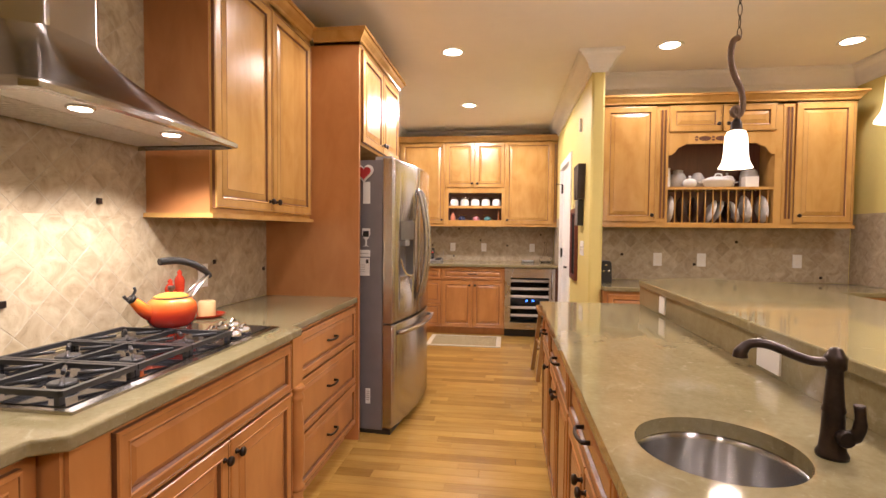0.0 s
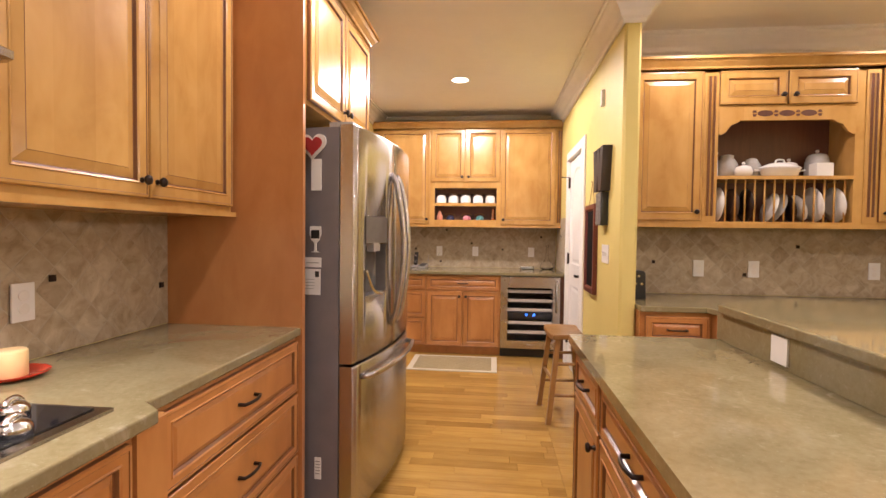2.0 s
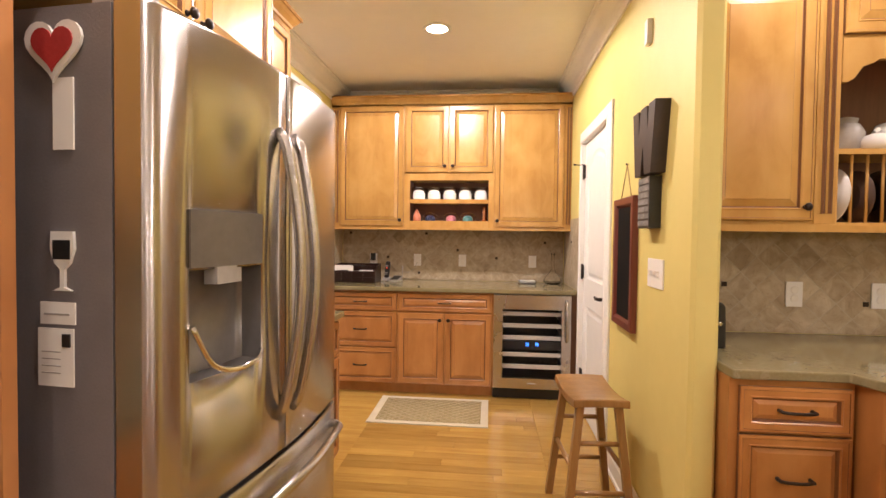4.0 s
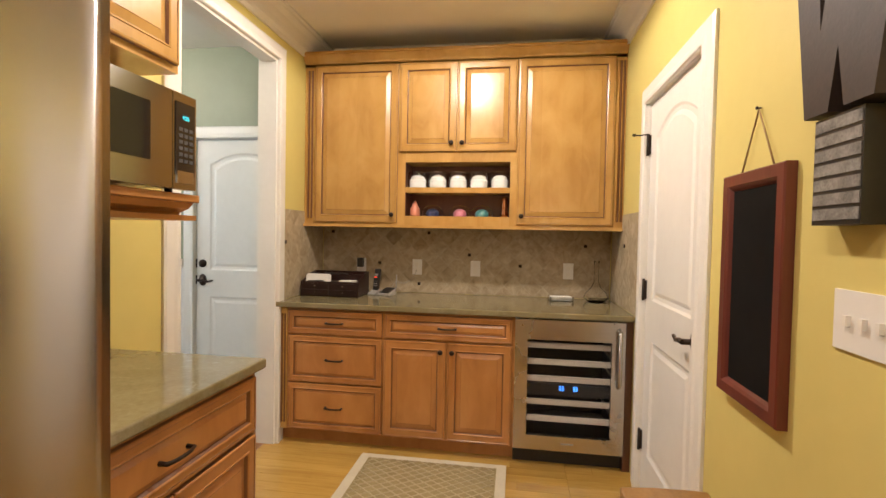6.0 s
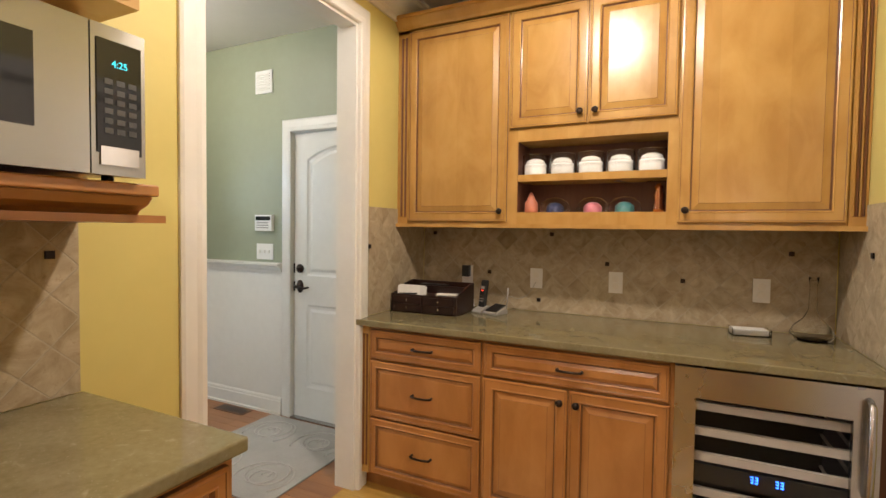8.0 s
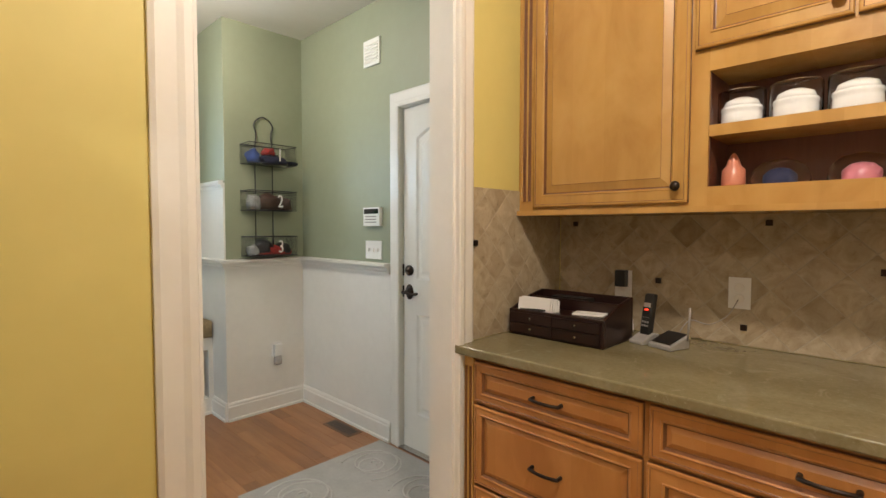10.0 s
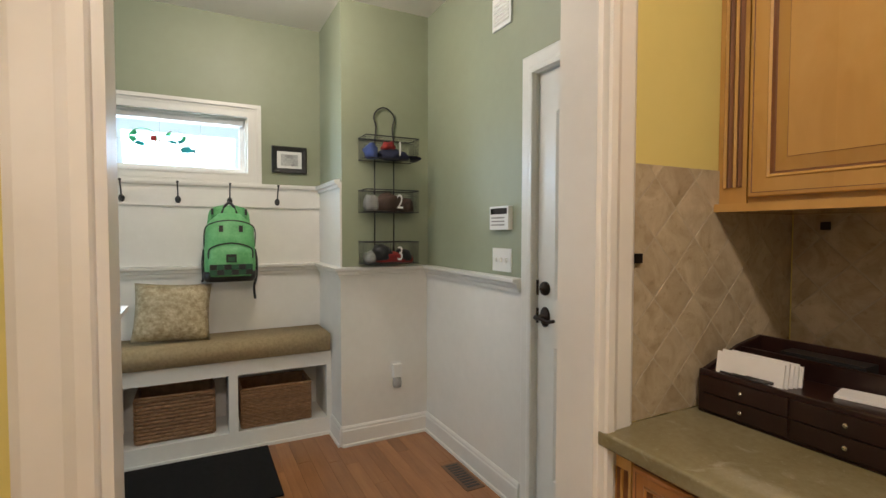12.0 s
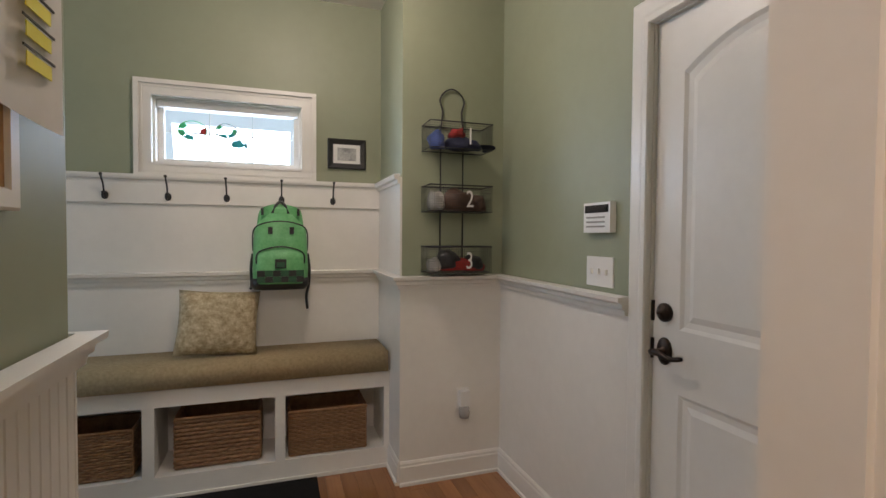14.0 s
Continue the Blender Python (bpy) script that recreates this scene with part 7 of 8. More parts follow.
def cushion_mesh(w, h, d, n=14):
    bm = bmesh.new()
    grid = {}
    for s2 in (-1, 1):
        for i in range(n + 1):
            for j in range(n + 1):
                u, v = i / n * 2 - 1, j / n * 2 - 1
                rim = max(abs(u), abs(v)) > 0.999
                puff = (max(0.0, 1 - abs(u) ** 2.6) * max(0.0, 1 - abs(v) ** 2.6)) ** 0.55
                pinch = 1 - 0.06 * (1 - (abs(u) * abs(v)) ** 2) * (max(abs(u), abs(v)) ** 4)
                wob = 0.006 * noise.noise((u * 2.2, v * 2.2, 3.0 * s2))
                key = (s2 if not rim else 0, i, j)
                if key not in grid:
                    grid[key] = bm.verts.new((u * w / 2 * pinch, s2 * (d / 2 * puff + wob) if not rim else 0.0, v * h / 2 * pinch))
        for i in range(n):
            for j in range(n):
                q = []
                for a, b in ((i, j), (i + 1, j), (i + 1, j + 1), (i, j + 1)):
                    q.append(grid.get((s2, a, b)) or grid[(0, a, b)])
                bm.faces.new(q if s2 < 0 else q[::-1]).smooth = True
    bmesh.ops.recalc_face_normals(bm, faces=bm.faces)
    return bm


t = thing("throw_pillow", "square tan patterned pillow leaning on the wall", "pillow", pose(XM + 0.165, 6.80, 0.860, -18, 3, EAST))
part("cover", cushion_mesh(0.42, 0.36, 0.17), PILLOW, t)

# ---- wicker baskets ----
def basket(x, y0, y1, z, h, d, label, rows, front_in, seed):
    """A woven basket: strands over and under upright stakes on all four sides, rim and base."""
    t = thing("wicker_basket", label, "basket", pose(x, y0, z, 0, 0, EAST), "baskets in the bench")
    w = y1 - y0
    rng = random.Random(seed)
    bm = bmesh.new()
    box(bm, 0.012, 0.012, 0.0, w - 0.012, d - 0.012, 0.006)
    for a in ((0.010, 0.010, w - 0.010, 0.014), (0.010, d - 0.014, w - 0.010, d - 0.010), (0.010, 0.014, 0.014, d - 0.014), (w - 0.014, 0.014, w - 0.010, d - 0.014)):
        box(bm, a[0], a[1], 0.004, a[2], a[3], h - 0.01)
    part("liner", bm, WICKER, t)
    rh = (h - 0.02) / rows
    stakes = max(6, int(w / 0.028))
    for k in range(rows):
        bm = bmesh.new()
        z0 = 0.006 + rh * (k + 0.5)
        n = stakes * 4
        front = []
        for j in range(n + 1):
            u = j / n
            ph = math.pi * u * stakes + math.pi * k
            front.append((0.006 + (w - 0.012) * u, 0.006 - 0.0045 * math.sin(ph) + rng.uniform(-0.0006, 0.0006), z0 + rng.uniform(-0.0012, 0.0012)))
        tube(bm, front, rh * 0.56, 5)
        for sx in (0.006, w - 0.006):
            tube(bm, [(sx + 0.003 * math.sin(math.pi * 9 * u / 12 + k * math.pi), 0.008 + (d - 0.016) * u / 12, z0) for u in range(13)], rh * 0.56, 5)
        tagged(part("strand", bm, WICKER, t))
    bm = bmesh.new()
    tube(bm, [(0.004, 0.004, h - 0.008), (w - 0.004, 0.004, h - 0.008), (w - 0.004, d - 0.004, h - 0.008), (0.004, d - 0.004, h - 0.008)], 0.0095, 8, closed=True)
    part("rim", bm, WICKER, t, "braided rim")


basket(BX - 0.03, 5.98, 6.42, 0.1155, 0.25, 0.26, "brown wicker basket in a bench cubby", 16, 0, 1)
basket(BX - 0.045, 6.60, 7.02, 0.1155, 0.275, 0.26, "coarse brown wicker basket in the middle cubby", 12, 0, 2)
basket(BX - 0.02, 7.165, 7.60, 0.1155, 0.255, 0.27, "low finely woven wicker basket in a bench cubby", 20, 0, 3)

# ---- coat hooks and backpack ----
hookx = XM + WX + 0.016
for k in range(-1, 5):
    hy = 6.234 + 0.3003 * k
    t = thing("coat_hook", "black iron coat hook on the white board", "hook", pose(hookx, hy, 1.575, 0, 0, EAST), "row of coat hooks")
    bm = bmesh.new()
    lathe(bm, [(0.017, 0.0), (0.017, -0.004), (0.010, -0.008)], (0, 0, -0.02), 16, axis="y")
    bmesh.ops.scale(bm, vec=(1.0, 1.0, 1.35), space=Matrix.Translation((0, 0, 0.02)), verts=bm.verts)
    part("rosette", bm, IRON, t)
    bm = bmesh.new()
    tube(bm, smooth_path([(0, -0.004, -0.02), (0, -0.018, 0.0), (0, -0.028, 0.035), (0, -0.052, 0.062), (0, -0.066, 0.080)], 4), 0.0045, 7)
    lathe(bm, [(0.003, 0.078), (0.009, 0.084), (0.007, 0.092), (0.002, 0.094)], (0, -0.068, 0), 10)
    tube(bm, smooth_path([(0, -0.004, -0.022), (0, -0.022, -0.038), (0, -0.036, -0.030), (0, -0.042, -0.012)], 4), 0.0042, 7)
    lathe(bm, [(0.003, -0.012), (0.007, -0.008), (0.003, -0.002)], (0, -0.042, 0), 8)
    part("hook", bm, IRON, t)

t = thing("backpack", "green nylon school backpack hanging from a coat hook", "backpack", pose(hookx + 0.012, 7.128, 1.035, 0, 0, EAST))
PW = 0.155


def soft_block(w, d, h, z0, y0, taper=0.8, n=10, lean=0.0):
    bm = bmesh.new()
    rings = []
    for k in range(n + 1):
        f = k / n
        sc = (1 - (1 - taper) * f ** 1.6) * (0.90 + 0.10 * min(1, f * 6)) * (1 - 0.55 * max(0.0, f - 0.82) / 0.18)
        dd = d * (0.92 + 0.08 * math.sin(math.pi * f)) * (1 - 0.45 * max(0.0, f - 0.78) / 0.22)
        ring = []
        for j in range(24):
            a = 2 * math.pi * j / 24
            c2, s3 = math.cos(a), math.sin(a)
            x = w * sc * math.copysign(abs(c2) ** 0.55, c2)
            y = y0 - dd / 2 + dd / 2 * math.copysign(abs(s3) ** 0.6, s3)
            wob = 0.004 * noise.noise((x * 14, y * 14, (z0 + h * f) * 14))
            ring.append(bm.verts.new((x + wob, y + wob - lean * f, z0 + h * f)))
        rings.append(ring)
    for a, b in zip(rings, rings[1:]):
        for j in range(24):
            bm.faces.new((a[j], a[(j + 1) % 24], b[(j + 1) % 24], b[j])).smooth = True
    bm.faces.new(rings[0][::-1])
    bm.faces.new(rings[-1])
    bmesh.ops.recalc_face_normals(bm, faces=bm.faces)
    return bm


part("bag", soft_block(PW, 0.15, 0.435, 0.0, 0.0, 0.90), GREEN, t)
part("bottom", soft_block(PW + 0.003, 0.158, 0.085, -0.003, 0.003, 1.0, 4), BLACK, t, "black bottom panel")
part("front_pocket", soft_block(PW * 0.84, 0.06, 0.21, 0.035, -0.135, 0.9), GREEN, t, "zipped front pocket")
for i in range(6):
    for j in range(2):
        bm = bbox(-0.124 + 0.0415 * i, -0.201, 0.045 + 0.034 * j, -0.083 + 0.0415 * i, -0.190, 0.078 + 0.034 * j, r=0.002)
        part("check_patch", bm, BLACK if (i + j) % 2 else DARKGREEN, t, "dark check patch")
part("badge", bbox(-0.030, -0.204, 0.125, 0.030, -0.192, 0.175, r=0.003), BLACK, t, "dark square patch")
part("badge_inner", bbox(-0.021, -0.206, 0.130, 0.021, -0.203, 0.158, r=0.002), DARKGREEN, t)
bm = bmesh.new()
tube(bm, smooth_path([(-0.13, -0.150, 0.15), (-0.115, -0.178, 0.215), (0.0, -0.186, 0.245), (0.115, -0.178, 0.215), (0.13, -0.150, 0.15)], 5), 0.0045, 6)
part("zip", bm, BLACK, t)
for sx in (-0.055, 0.06):
    part("strap_clip", bbox(sx - 0.012, -0.158, 0.315, sx + 0.012, -0.142, 0.355, r=0.004), BLACK, t)
part("yoke", soft_block(PW * 0.66, 0.05, 0.085, 0.405, -0.005, 0.85), GREEN, t, "green padded back top")
bm = bmesh.new()
tube(bm, smooth_path([(-0.150, -0.075, 0.22), (-0.146, -0.125, 0.33), (-0.10, -0.148, 0.372), (0.0, -0.154, 0.388), (0.10, -0.148, 0.372), (0.146, -0.125, 0.33), (0.150, -0.075, 0.22)], 5), 0.004, 6)
part("zip", bm, BLACK, t, "dark main zip")
for sx in (-1, 1):
    part("strap_end", bbox(sx * 0.100 - 0.007, -0.05, 0.425, sx * 0.100 + 0.007, -0.02, 0.465, r=0.003), BLACK, t)
bm = bmesh.new()
tube(bm, smooth_path([(-0.05, -0.05, 0.42), (-0.03, -0.045, 0.475), (0.0, -0.035, 0.505), (0.03, -0.045, 0.475), (0.05, -0.05, 0.42)], 5), 0.008, 8)
part("grab_loop", bm, BLACK, t)
for sx in (-1, 1):
    bm = bmesh.new()
    pts = smooth_path([(sx * 0.03, -0.03, 0.44), (sx * 0.06, -0.025, 0.462), (sx * 0.10, -0.02, 0.445), (sx * 0.115, -0.018, 0.36), (sx * 0.13, -0.02, 0.25), (sx * 0.145, -0.03, 0.12)], 5)
    tube(bm, pts, 0.017, 8)
    part("shoulder_strap", bm, GREEN, t)
    bm = bmesh.new()
    tube(bm, smooth_path([(sx * 0.152, -0.06, 0.20), (sx * 0.161, -0.08, 0.12), (sx * 0.158, -0.07, 0.02), (sx * 0.155 - 0.01, -0.05, -0.05 if sx > 0 else 0.0), (sx * 0.152, -0.05, -0.13 if sx > 0 else 0.02)], 5), 0.008, 6)
    part("webbing", bm, BLACK, t)

# ---- picture, switches, alarm, vents ----
t = thing("picture_frame", "small black framed photograph on the sage wall", "picture", pose(XM, 7.405, 1.76, 0, 0, EAST))
bm = bmesh.new()
panelled(bm, 0, 0, 0.235, 0.185, 0.0, [(0.0, -0.018, 0), (0.006, -0.022, 0), (0.030, -0.018, 0), (0.036, -0.010, 0)])
part("frame", bm, BLACK, t)
part("mat_board", bbox(0.034, -0.0125, 0.034, 0.201, -0.0095, 0.151, r=0), PAPER, t)
part("photograph", bbox(0.060, -0.0145, 0.052, 0.175, -0.012, 0.130, r=0), mottled("grey_photograph", (0.18, 0.18, 0.18), (0.62, 0.62, 0.60), 14.0, 0.4, relief=0.0), t)
mn = pose(0, YG, 0)
wall_plate(-1.895, 1.21, mn, 0.165, 0.118, "switch", 3)
t = thing("alarm_keypad", "white alarm keypad with dark display on the sage wall", "keypad", pose(-1.972, YG, 1.365))
part("case", bbox(0, -0.028, 0, 0.165, 0, 0.118, r=0.005), WHITE, t)
part("display", bbox(0.010, -0.030, 0.078, 0.155, -0.027, 0.108, r=0.001), DARKGLASS, t)
for r in range(3):
    part("key_row", bbox(0.020, -0.0305, 0.020 + 0.018 * r, 0.135, -0.027, 0.027 + 0.018 * r, r=0.001), GREYPLATE, t)
t = thing("wall_vent", "square white louvred vent high on the sage wall", "vent", pose(-1.985, YG, 2.385))
part("frame", bbox(0, -0.010, 0, 0.165, 0, 0.165, r=0.003), WHITE, t)
for k in range(7):
    bm = bmesh.new()
    prism(bm, [(-0.010, 0.020 + 0.018 * k), (-0.016, 0.024 + 0.018 * k), (-0.016, 0.026 + 0.018 * k), (-0.010, 0.034 + 0.018 * k)], "x", 0.018, 0.147)
    part("slat", bm, TRIM, t)
t = thing("floor_register", "brown metal floor register by the baseboard", "vent", pose(-2.27, 8.17, 0.0005))
part("frame", bbox(0, 0, 0, 0.30, 0.11, 0.004, r=0.001), mottled("brown_metal", (0.13, 0.07, 0.04), (0.18, 0.10, 0.06), 10.0, 0.5, relief=0.1), t)
for k in range(10):
    part("slot", bbox(0.016 + 0.027 * k, 0.018, 0.0035, 0.032 + 0.027 * k, 0.092, 0.0052, r=0), BLACK, t)
t = thing("night_light", "white plug-in night light low on the wainscot", "night light", pose(JUT + WX, 8.09, 0.415, 0, 0, EAST))
part("plate", bbox(-0.036, -0.006, -0.03, 0.036, 0, 0.085, r=0.003), WHITE, t)
part("body", bbox(-0.028, -0.045, -0.01, 0.028, -0.006, 0.075, r=0.008), WHITE, t)
bm = bmesh.new()
lathe(bm, [(0.026, -0.075), (0.030, -0.05), (0.026, -0.012), (0.02, -0.008)], (0, -0.028, 0), 16)
part("cover", bm, GREYPLATE, t, "grey translucent cover")

# ---- wire wall baskets ----
DARKWIRE = IRON
t = thing("wall_basket_rack", "black wire wall rack with three mesh baskets", "wire rack", pose(JUT, 7.845, 0, 0, 0, EAST))
bm = bmesh.new()
for sx in (0.105, 0.235):
    tube(bm, [(sx, -0.012, 1.16), (sx, -0.012, 1.93)], 0.004, 6)
tube(bm, smooth_path([(0.105, -0.012, 1.93), (0.115, -0.012, 2.02), (0.10, -0.012, 2.08), (0.125, -0.012, 2.125), (0.17, -0.012, 2.145), (0.215, -0.012, 2.125), (0.24, -0.012, 2.08), (0.225, -0.012, 2.02), (0.235, -0.012, 1.93)], 4), 0.0045, 6)
part("back_rail", bm, DARKWIRE, t)
for n, bz in enumerate((1.80, 1.475, 1.155)):
    bm = bmesh.new()
    w, d, h = 0.345, 0.155, 0.135
    for z, r in ((bz, 0.0028), (bz + h, 0.0038)):
        tube(bm, [(0, -0.008, z), (w, -0.008, z), (w, -0.008 - d, z), (0, -0.008 - d, z)], r, 6, closed=True)
    for k in range(30):
        x = w * k / 29
        tube(bm, [(x, -0.008 - d, bz), (x, -0.008 - d, bz + h)], 0.0008, 3)
        tube(bm, [(x, -0.008, bz), (x, -0.008 - d, bz)], 0.0008, 3)
    for k in range(1, 11):
        z = bz + h * k / 11
        tube(bm, [(0, -0.008, z), (0, -0.008 - d, z), (w, -0.008 - d, z), (w, -0.008, z)], 0.0008, 3)
    for k in range(12):
        y = -0.008 - d * k / 11
        for x in (0, w):
            tube(bm, [(x, y, bz), (x, y, bz + h)], 0.0008, 3)
    bk = part("mesh_basket", bm, DARKWIRE, t, "black wire mesh basket")
    cv = bpy.data.curves.new("numeral", "FONT")
    cv.body, cv.size, cv.extrude, cv.align_x = "123"[n], 0.125, 0.001, "CENTER"
    cv.materials.append(CHINA)
    ob = new("numeral", cv)
    ob.parent, ob.matrix_local = bk, pose(0.215, -0.172, bz + 0.022, 90) @ Matrix.Diagonal((0.72, 1, 1, 1))
    tagged(ob, "white numeral")


def lump(w, d, h, seed, n=10):
    """A crumpled soft heap."""
    bm = bmesh.new()
    bmesh.ops.create_icosphere(bm, subdivisions=3, radius=1.0)
    for v in bm.verts:
        p = v.co.copy()
        k = 1 + 0.30 * noise.noise(p * 1.7 + Vector((seed, 0, 0))) + 0.12 * noise.noise(p * 4.5 + Vector((0, seed, 0)))
        v.co = Vector((p.x * w / 2 * k, p.y * d / 2 * k, max(p.z, -0.55) * h / 2 * k))
    zmin = min(v.co.z for v in bm.verts)
    bmesh.ops.translate(bm, vec=(0, 0, -zmin), verts=bm.verts)
    for f in bm.faces:
        f.smooth = True
    return bm


by = 7.845
for nm, mt, lb, cat, yy, zz, w, h, sd in (
        ("cap", NAVY, "navy baseball cap in the top wire basket", "cap", 0.20, 1.803, 0.20, 0.085, 1),
        ("cap", RED, "red cloth in the top wire basket", "cap", 0.17, 1.86, 0.08, 0.07, 2),
        ("cloth_bundle", mottled("blue_cloth", (0.03, 0.06, 0.22), (0.06, 0.10, 0.32), 15.0, 0.8, relief=0.3), "blue cloth in the top wire basket", "cloth", 0.055, 1.803, 0.09, 0.12, 3),
        ("glove", BROWNCLOTH, "brown leather glove in the middle wire basket", "glove", 0.17, 1.478, 0.20, 0.14, 4),
        ("glove", GREYPLATE, "grey knitted glove in the middle wire basket", "glove", 0.055, 1.478, 0.09, 0.13, 5),
        ("glove", BROWNCLOTH, "brown leather glove in the middle wire basket", "glove", 0.29, 1.478, 0.09, 0.11, 6),
        ("shoe", RED, "red shoe in the bottom wire basket", "shoe", 0.20, 1.158, 0.24, 0.08, 7),
        ("cloth_bundle", BLACK, "black cloth in the bottom wire basket", "cloth", 0.12, 1.165, 0.14, 0.13, 8),
        ("cloth_bundle", BLACK, "black cloth in the bottom wire basket", "cloth", 0.27, 1.165, 0.11, 0.10, 9),
        ("cloth_bundle", GREYPLATE, "grey cloth in the bottom wire basket", "cloth", 0.045, 1.158, 0.07, 0.10, 10)):
    solid(nm, lump(w, 0.125, h, sd), mt, lb, cat, pose(JUT + 0.085, by + yy, zz, 0, 0, EAST), "things in the wire baskets")
bm = bmesh.new()
pts = [(0.055 * math.cos(a), -0.04 - 0.075 * abs(math.sin(a)), 0.004 * math.sin(a)) for a in (math.pi * k / 14 for k in range(15))]
vs = [bm.verts.new(p) for p in pts]
bm.faces.new(vs)
bmesh.ops.solidify(bm, geom=bm.faces[:], thickness=0.004)
solid("cap_brim", bm, NAVY, "stiff navy cap brim in the top basket", "cap", pose(JUT + 0.09, by + 0.27, 1.815, 0, 12, 150), "things in the wire baskets")

# ---- window ornaments ----
SUNGREEN = mottled("green_stained_glass", (0.05, 0.42, 0.20), (0.09, 0.55, 0.28), 20.0, 0.2, relief=0.0)
SUNTEAL = mottled("teal_stained_glass", (0.02, 0.26, 0.30), (0.04, 0.40, 0.42), 20.0, 0.2, relief=0.0)
SUNCLEAR = glassy("pale_stained_glass", (0.80, 0.90, 0.88), 0.2, 1.2)
for k, (oy, oz, mt, r, lb) in enumerate(((0.145, 0.205, "green_glass", 0.075, "round coloured glass ornament stuck on the window"), (0.325, 0.215, "teal_glass", 0.058, "round painted glass ornament stuck on the window"), (0.395, 0.135, "blue_glass", 0.04, "teal glass fish-shaped ornament stuck on the window"))):
    t = thing("glass_ornament", lb, "ornament", pose(XM - 0.066, WY0 + 0.045 + oy, WZ0 + oz, 0, 0, EAST))
    bm = bmesh.new()
    tube(bm, [(r * math.cos(a), 0, r * 0.72 * math.sin(a)) for a in (2 * math.pi * j / 24 for j in range(24))], 0.0035, 6, closed=True)
    part("rim", bm, GREEN if k == 0 else GREYPLATE, t)
    bm = bmesh.new()
    if k == 2:
        prism(bm, [(-0.05, 0.004), (-0.03, 0.018), (-0.005, 0.024), (0.0, 0.04), (0.012, 0.022), (0.028, 0.008), (0.05, 0.022), (0.044, 0.0), (0.05, -0.02), (0.026, -0.008), (0.0, -0.018), (-0.03, -0.014)], "y", -0.002, 0.002)
        part("fish", bm, SUNTEAL, t)
    else:
        for a0, mt2 in ((2.2, SUNGREEN), (3.1, SUNGREEN if k == 0 else SUNCLEAR), (4.0, SUNTEAL), (5.0, SUNCLEAR if k == 0 else SUNTEAL), (5.8, RED if k == 0 else SUNGREEN)):
            bm = bmesh.new()
            arc = [(a0 + 0.09 * j) for j in range(10)]
            out = [(r * 0.98 * math.cos(a), r * 0.70 * math.sin(a)) for a in arc]
            inn = [(r * 0.55 * math.cos(a), r * 0.40 * math.sin(a)) for a in arc]
            prism(bm, out + inn[::-1], "y", -0.002, 0.002)
            part("glass_piece", bm, mt2, t)

# ---- bulletin board ----
t = thing("bulletin_board", "cork bulletin board with white frame and pinned papers", "bulletin board", pose(-0.80, 6.69, 1.385, 0, 0, 180))
bm = bmesh.new()
panelled(bm, 0, 0, 0.475, 0.62, 0.0, [(0.0, -0.016, 0), (0.005, -0.020, 0), (0.032, -0.020, 0), (0.038, -0.010, 0)])
part("frame", bm, TRIM, t)
part("cork", bbox(0.036, -0.0125, 0.036, 0.439, -0.0095, 0.584, r=0), CORK, t)
YELLOWINK = mottled("yellow_highlight", (0.75, 0.66, 0.03), (0.80, 0.72, 0.08), 10.0, 0.7, relief=0.0)
t2 = thing("paper_sheet", "white printed sheet with yellow highlights pinned to the board", "paper", pose(-0.80, 6.69, 1.385, 0, 0, 180))
bm = bmesh.new()
n = 8
for k in range(n):
    u0, u1 = k / n, (k + 1) / n
    x0, x1 = 0.36 + 0.215 * u0, 0.36 + 0.215 * u1
    y0, y1 = -0.026 - 0.018 * u0 ** 2, -0.026 - 0.018 * u1 ** 2
    bm.faces.new([bm.verts.new(p) for p in ((x0, y0, 0.165 - 0.02 * u0), (x1, y1, 0.165 - 0.02 * u1), (x1, y1, 0.50 - 0.02 * u1), (x0, y0, 0.50 - 0.02 * u0))])
bmesh.ops.remove_doubles(bm, verts=bm.verts, dist=0.0004)
bmesh.ops.solidify(bm, geom=bm.faces[:], thickness=0.001)
part("sheet", bm, PAPER, t2)
for k in range(5):
    z = 0.235 + 0.048 * k
    part("highlight", bbox(0.445, -0.0425, z, 0.535, -0.0405, z + 0.024, r=0), YELLOWINK, t2, "yellow highlighter block")
    part("text_line", bbox(0.435, -0.0425, z + 0.029, 0.55, -0.0405, z + 0.033, r=0), BLACK, t2)
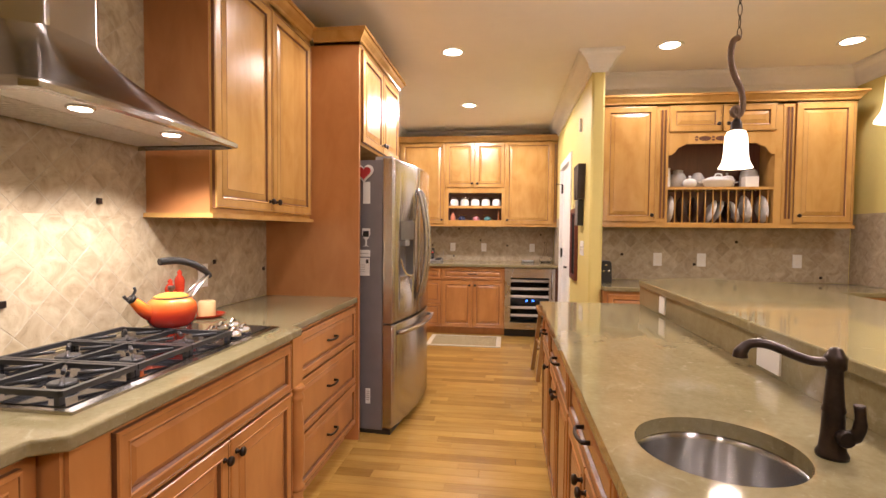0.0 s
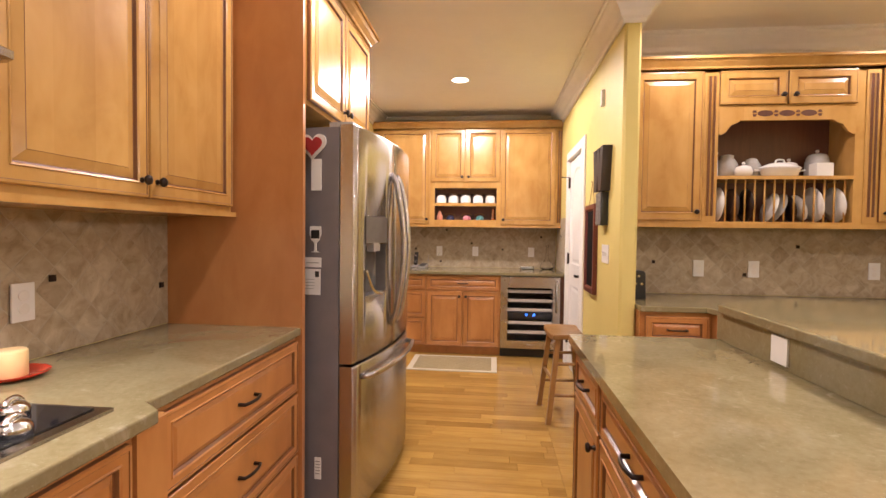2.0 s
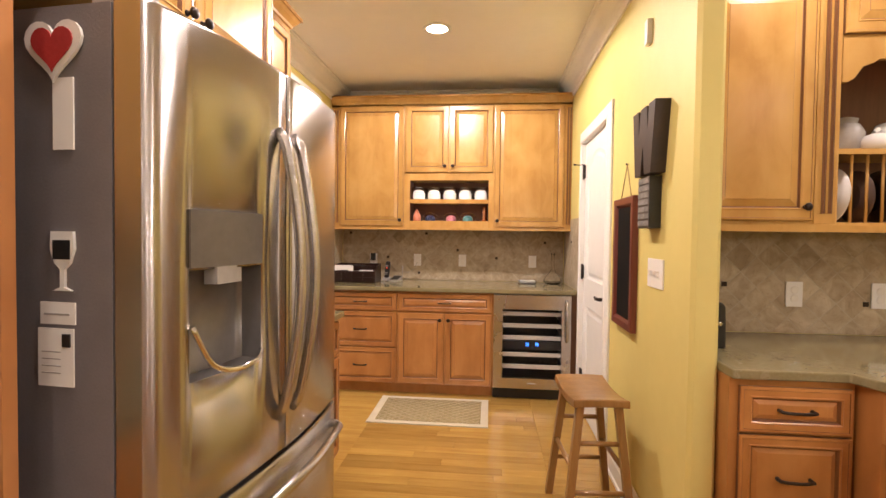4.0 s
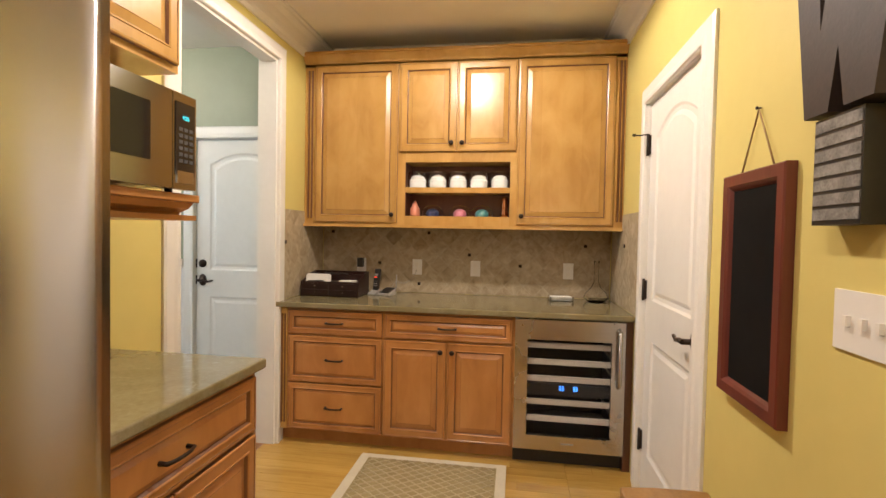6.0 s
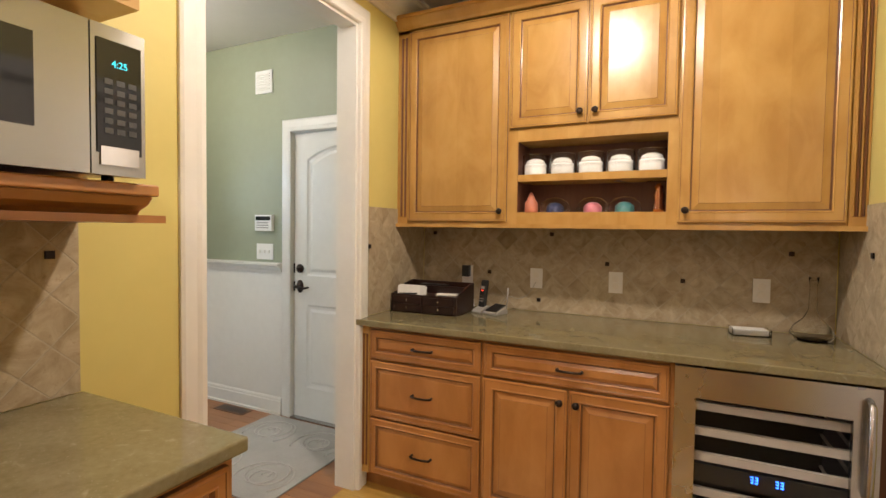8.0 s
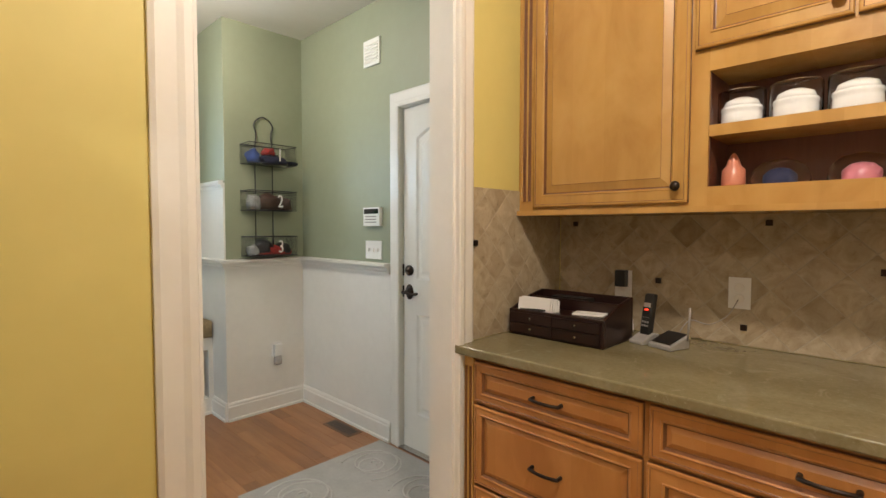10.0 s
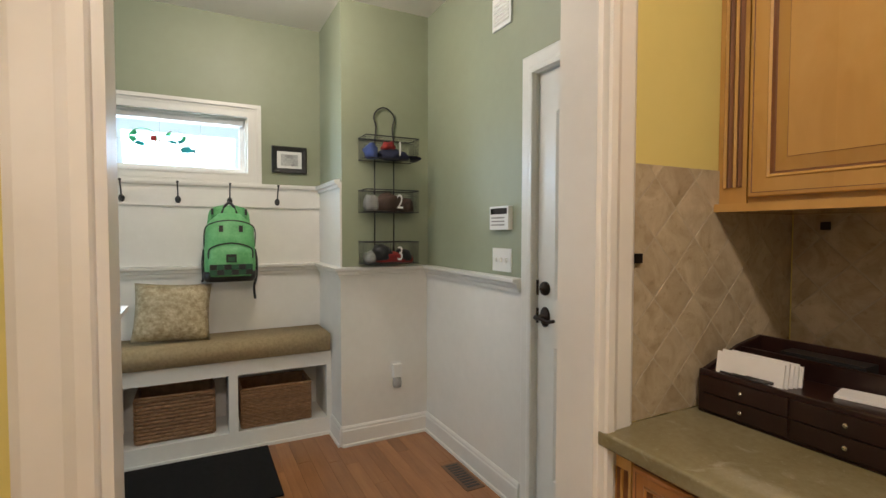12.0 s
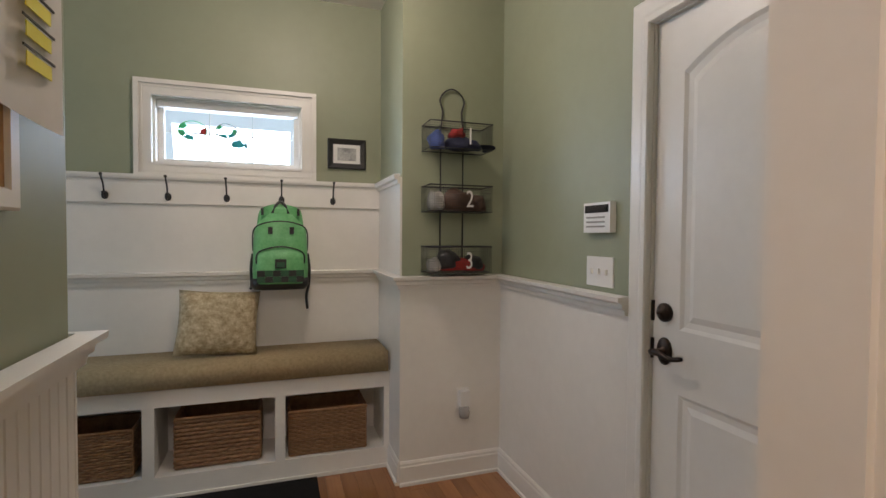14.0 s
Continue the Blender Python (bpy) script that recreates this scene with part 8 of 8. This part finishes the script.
t3 = thing("paper_sheet", "white sheets with dark sketches pinned to the board", "paper", pose(-0.80, 6.69, 1.385, 0, 0, 180))
part("sheet", bbox(0.13, -0.022, 0.07, 0.345, -0.019, 0.50, r=0), PAPER, t3)
for k in range(2):
    part("sketch", bbox(0.20, -0.0235, 0.36 - 0.04 * k, 0.33, -0.0215, 0.385 - 0.04 * k, r=0), BLACK, t3)
bm = bmesh.new()
lathe(bm, [(0.004, -0.02), (0.004, -0.032), (0.008, -0.036), (0.003, -0.04)], (0.43, 0, 0.555), 10, axis="y")
solid("push_pin", bm, CHROME, "shiny push pin in the bulletin board", "pin", pose(-0.80, 6.69, 1.385, 0, 0, 180))

# ---- mudroom floor coverings ----
solid("boot_mat", rounded(bbox(-3.00, 6.30, 0.0005, -2.36, 7.315, 0.009, r=0), 0.003), BLACKRUBBER, "black rubber boot mat in front of the bench", "mat")
t = thing("door_rug", "pale grey rug with scroll pattern before the exterior door", "rug", pose(-1.78, 7.38, 0.0008))
part("weave", bbox(0, 0, 0, 0.86, 0.90, 0.008, r=0.003), GREYRUG, t)
for cx in (0.22, 0.64):
    for cy in (0.22, 0.68):
        for s2 in (-1, 1):
            pts = [(cx + (0.02 + 0.016 * a) * math.cos(a) * s2, cy + (0.02 + 0.016 * a) * math.sin(a), 0.0085) for a in (0.35 * k for k in range(30))]
            bm = bmesh.new()
            tube(bm, pts, 0.006, 5)
            part("scroll", bm, SCROLL, t, "pale raised scroll")

# ---- floor boards ----
planks("plank", 0.0, 1.2, 2.6, 7.76, OAK, 0.082, floor, "")
joined_planks("boards", XL - 0.06, 0.0, -1.5, 8.4, OAK, 0.082, floor)
joined_planks("boards", 0.0, 4.0, -1.5, 2.6, OAK, 0.082, floor)
joined_planks("boards", 1.2, 4.0, 2.6, 8.4, OAK, 0.082, floor)
# mudroom boards use the light-tinted copy of the oak
planks("plank", -3.05, XL - 0.06, 6.70, YG, OAK_TINTED, 0.082, floor, "")
joined_planks("boards", -3.4, XL - 0.06, 4.3, 6.70, OAK_TINTED, 0.082, floor)
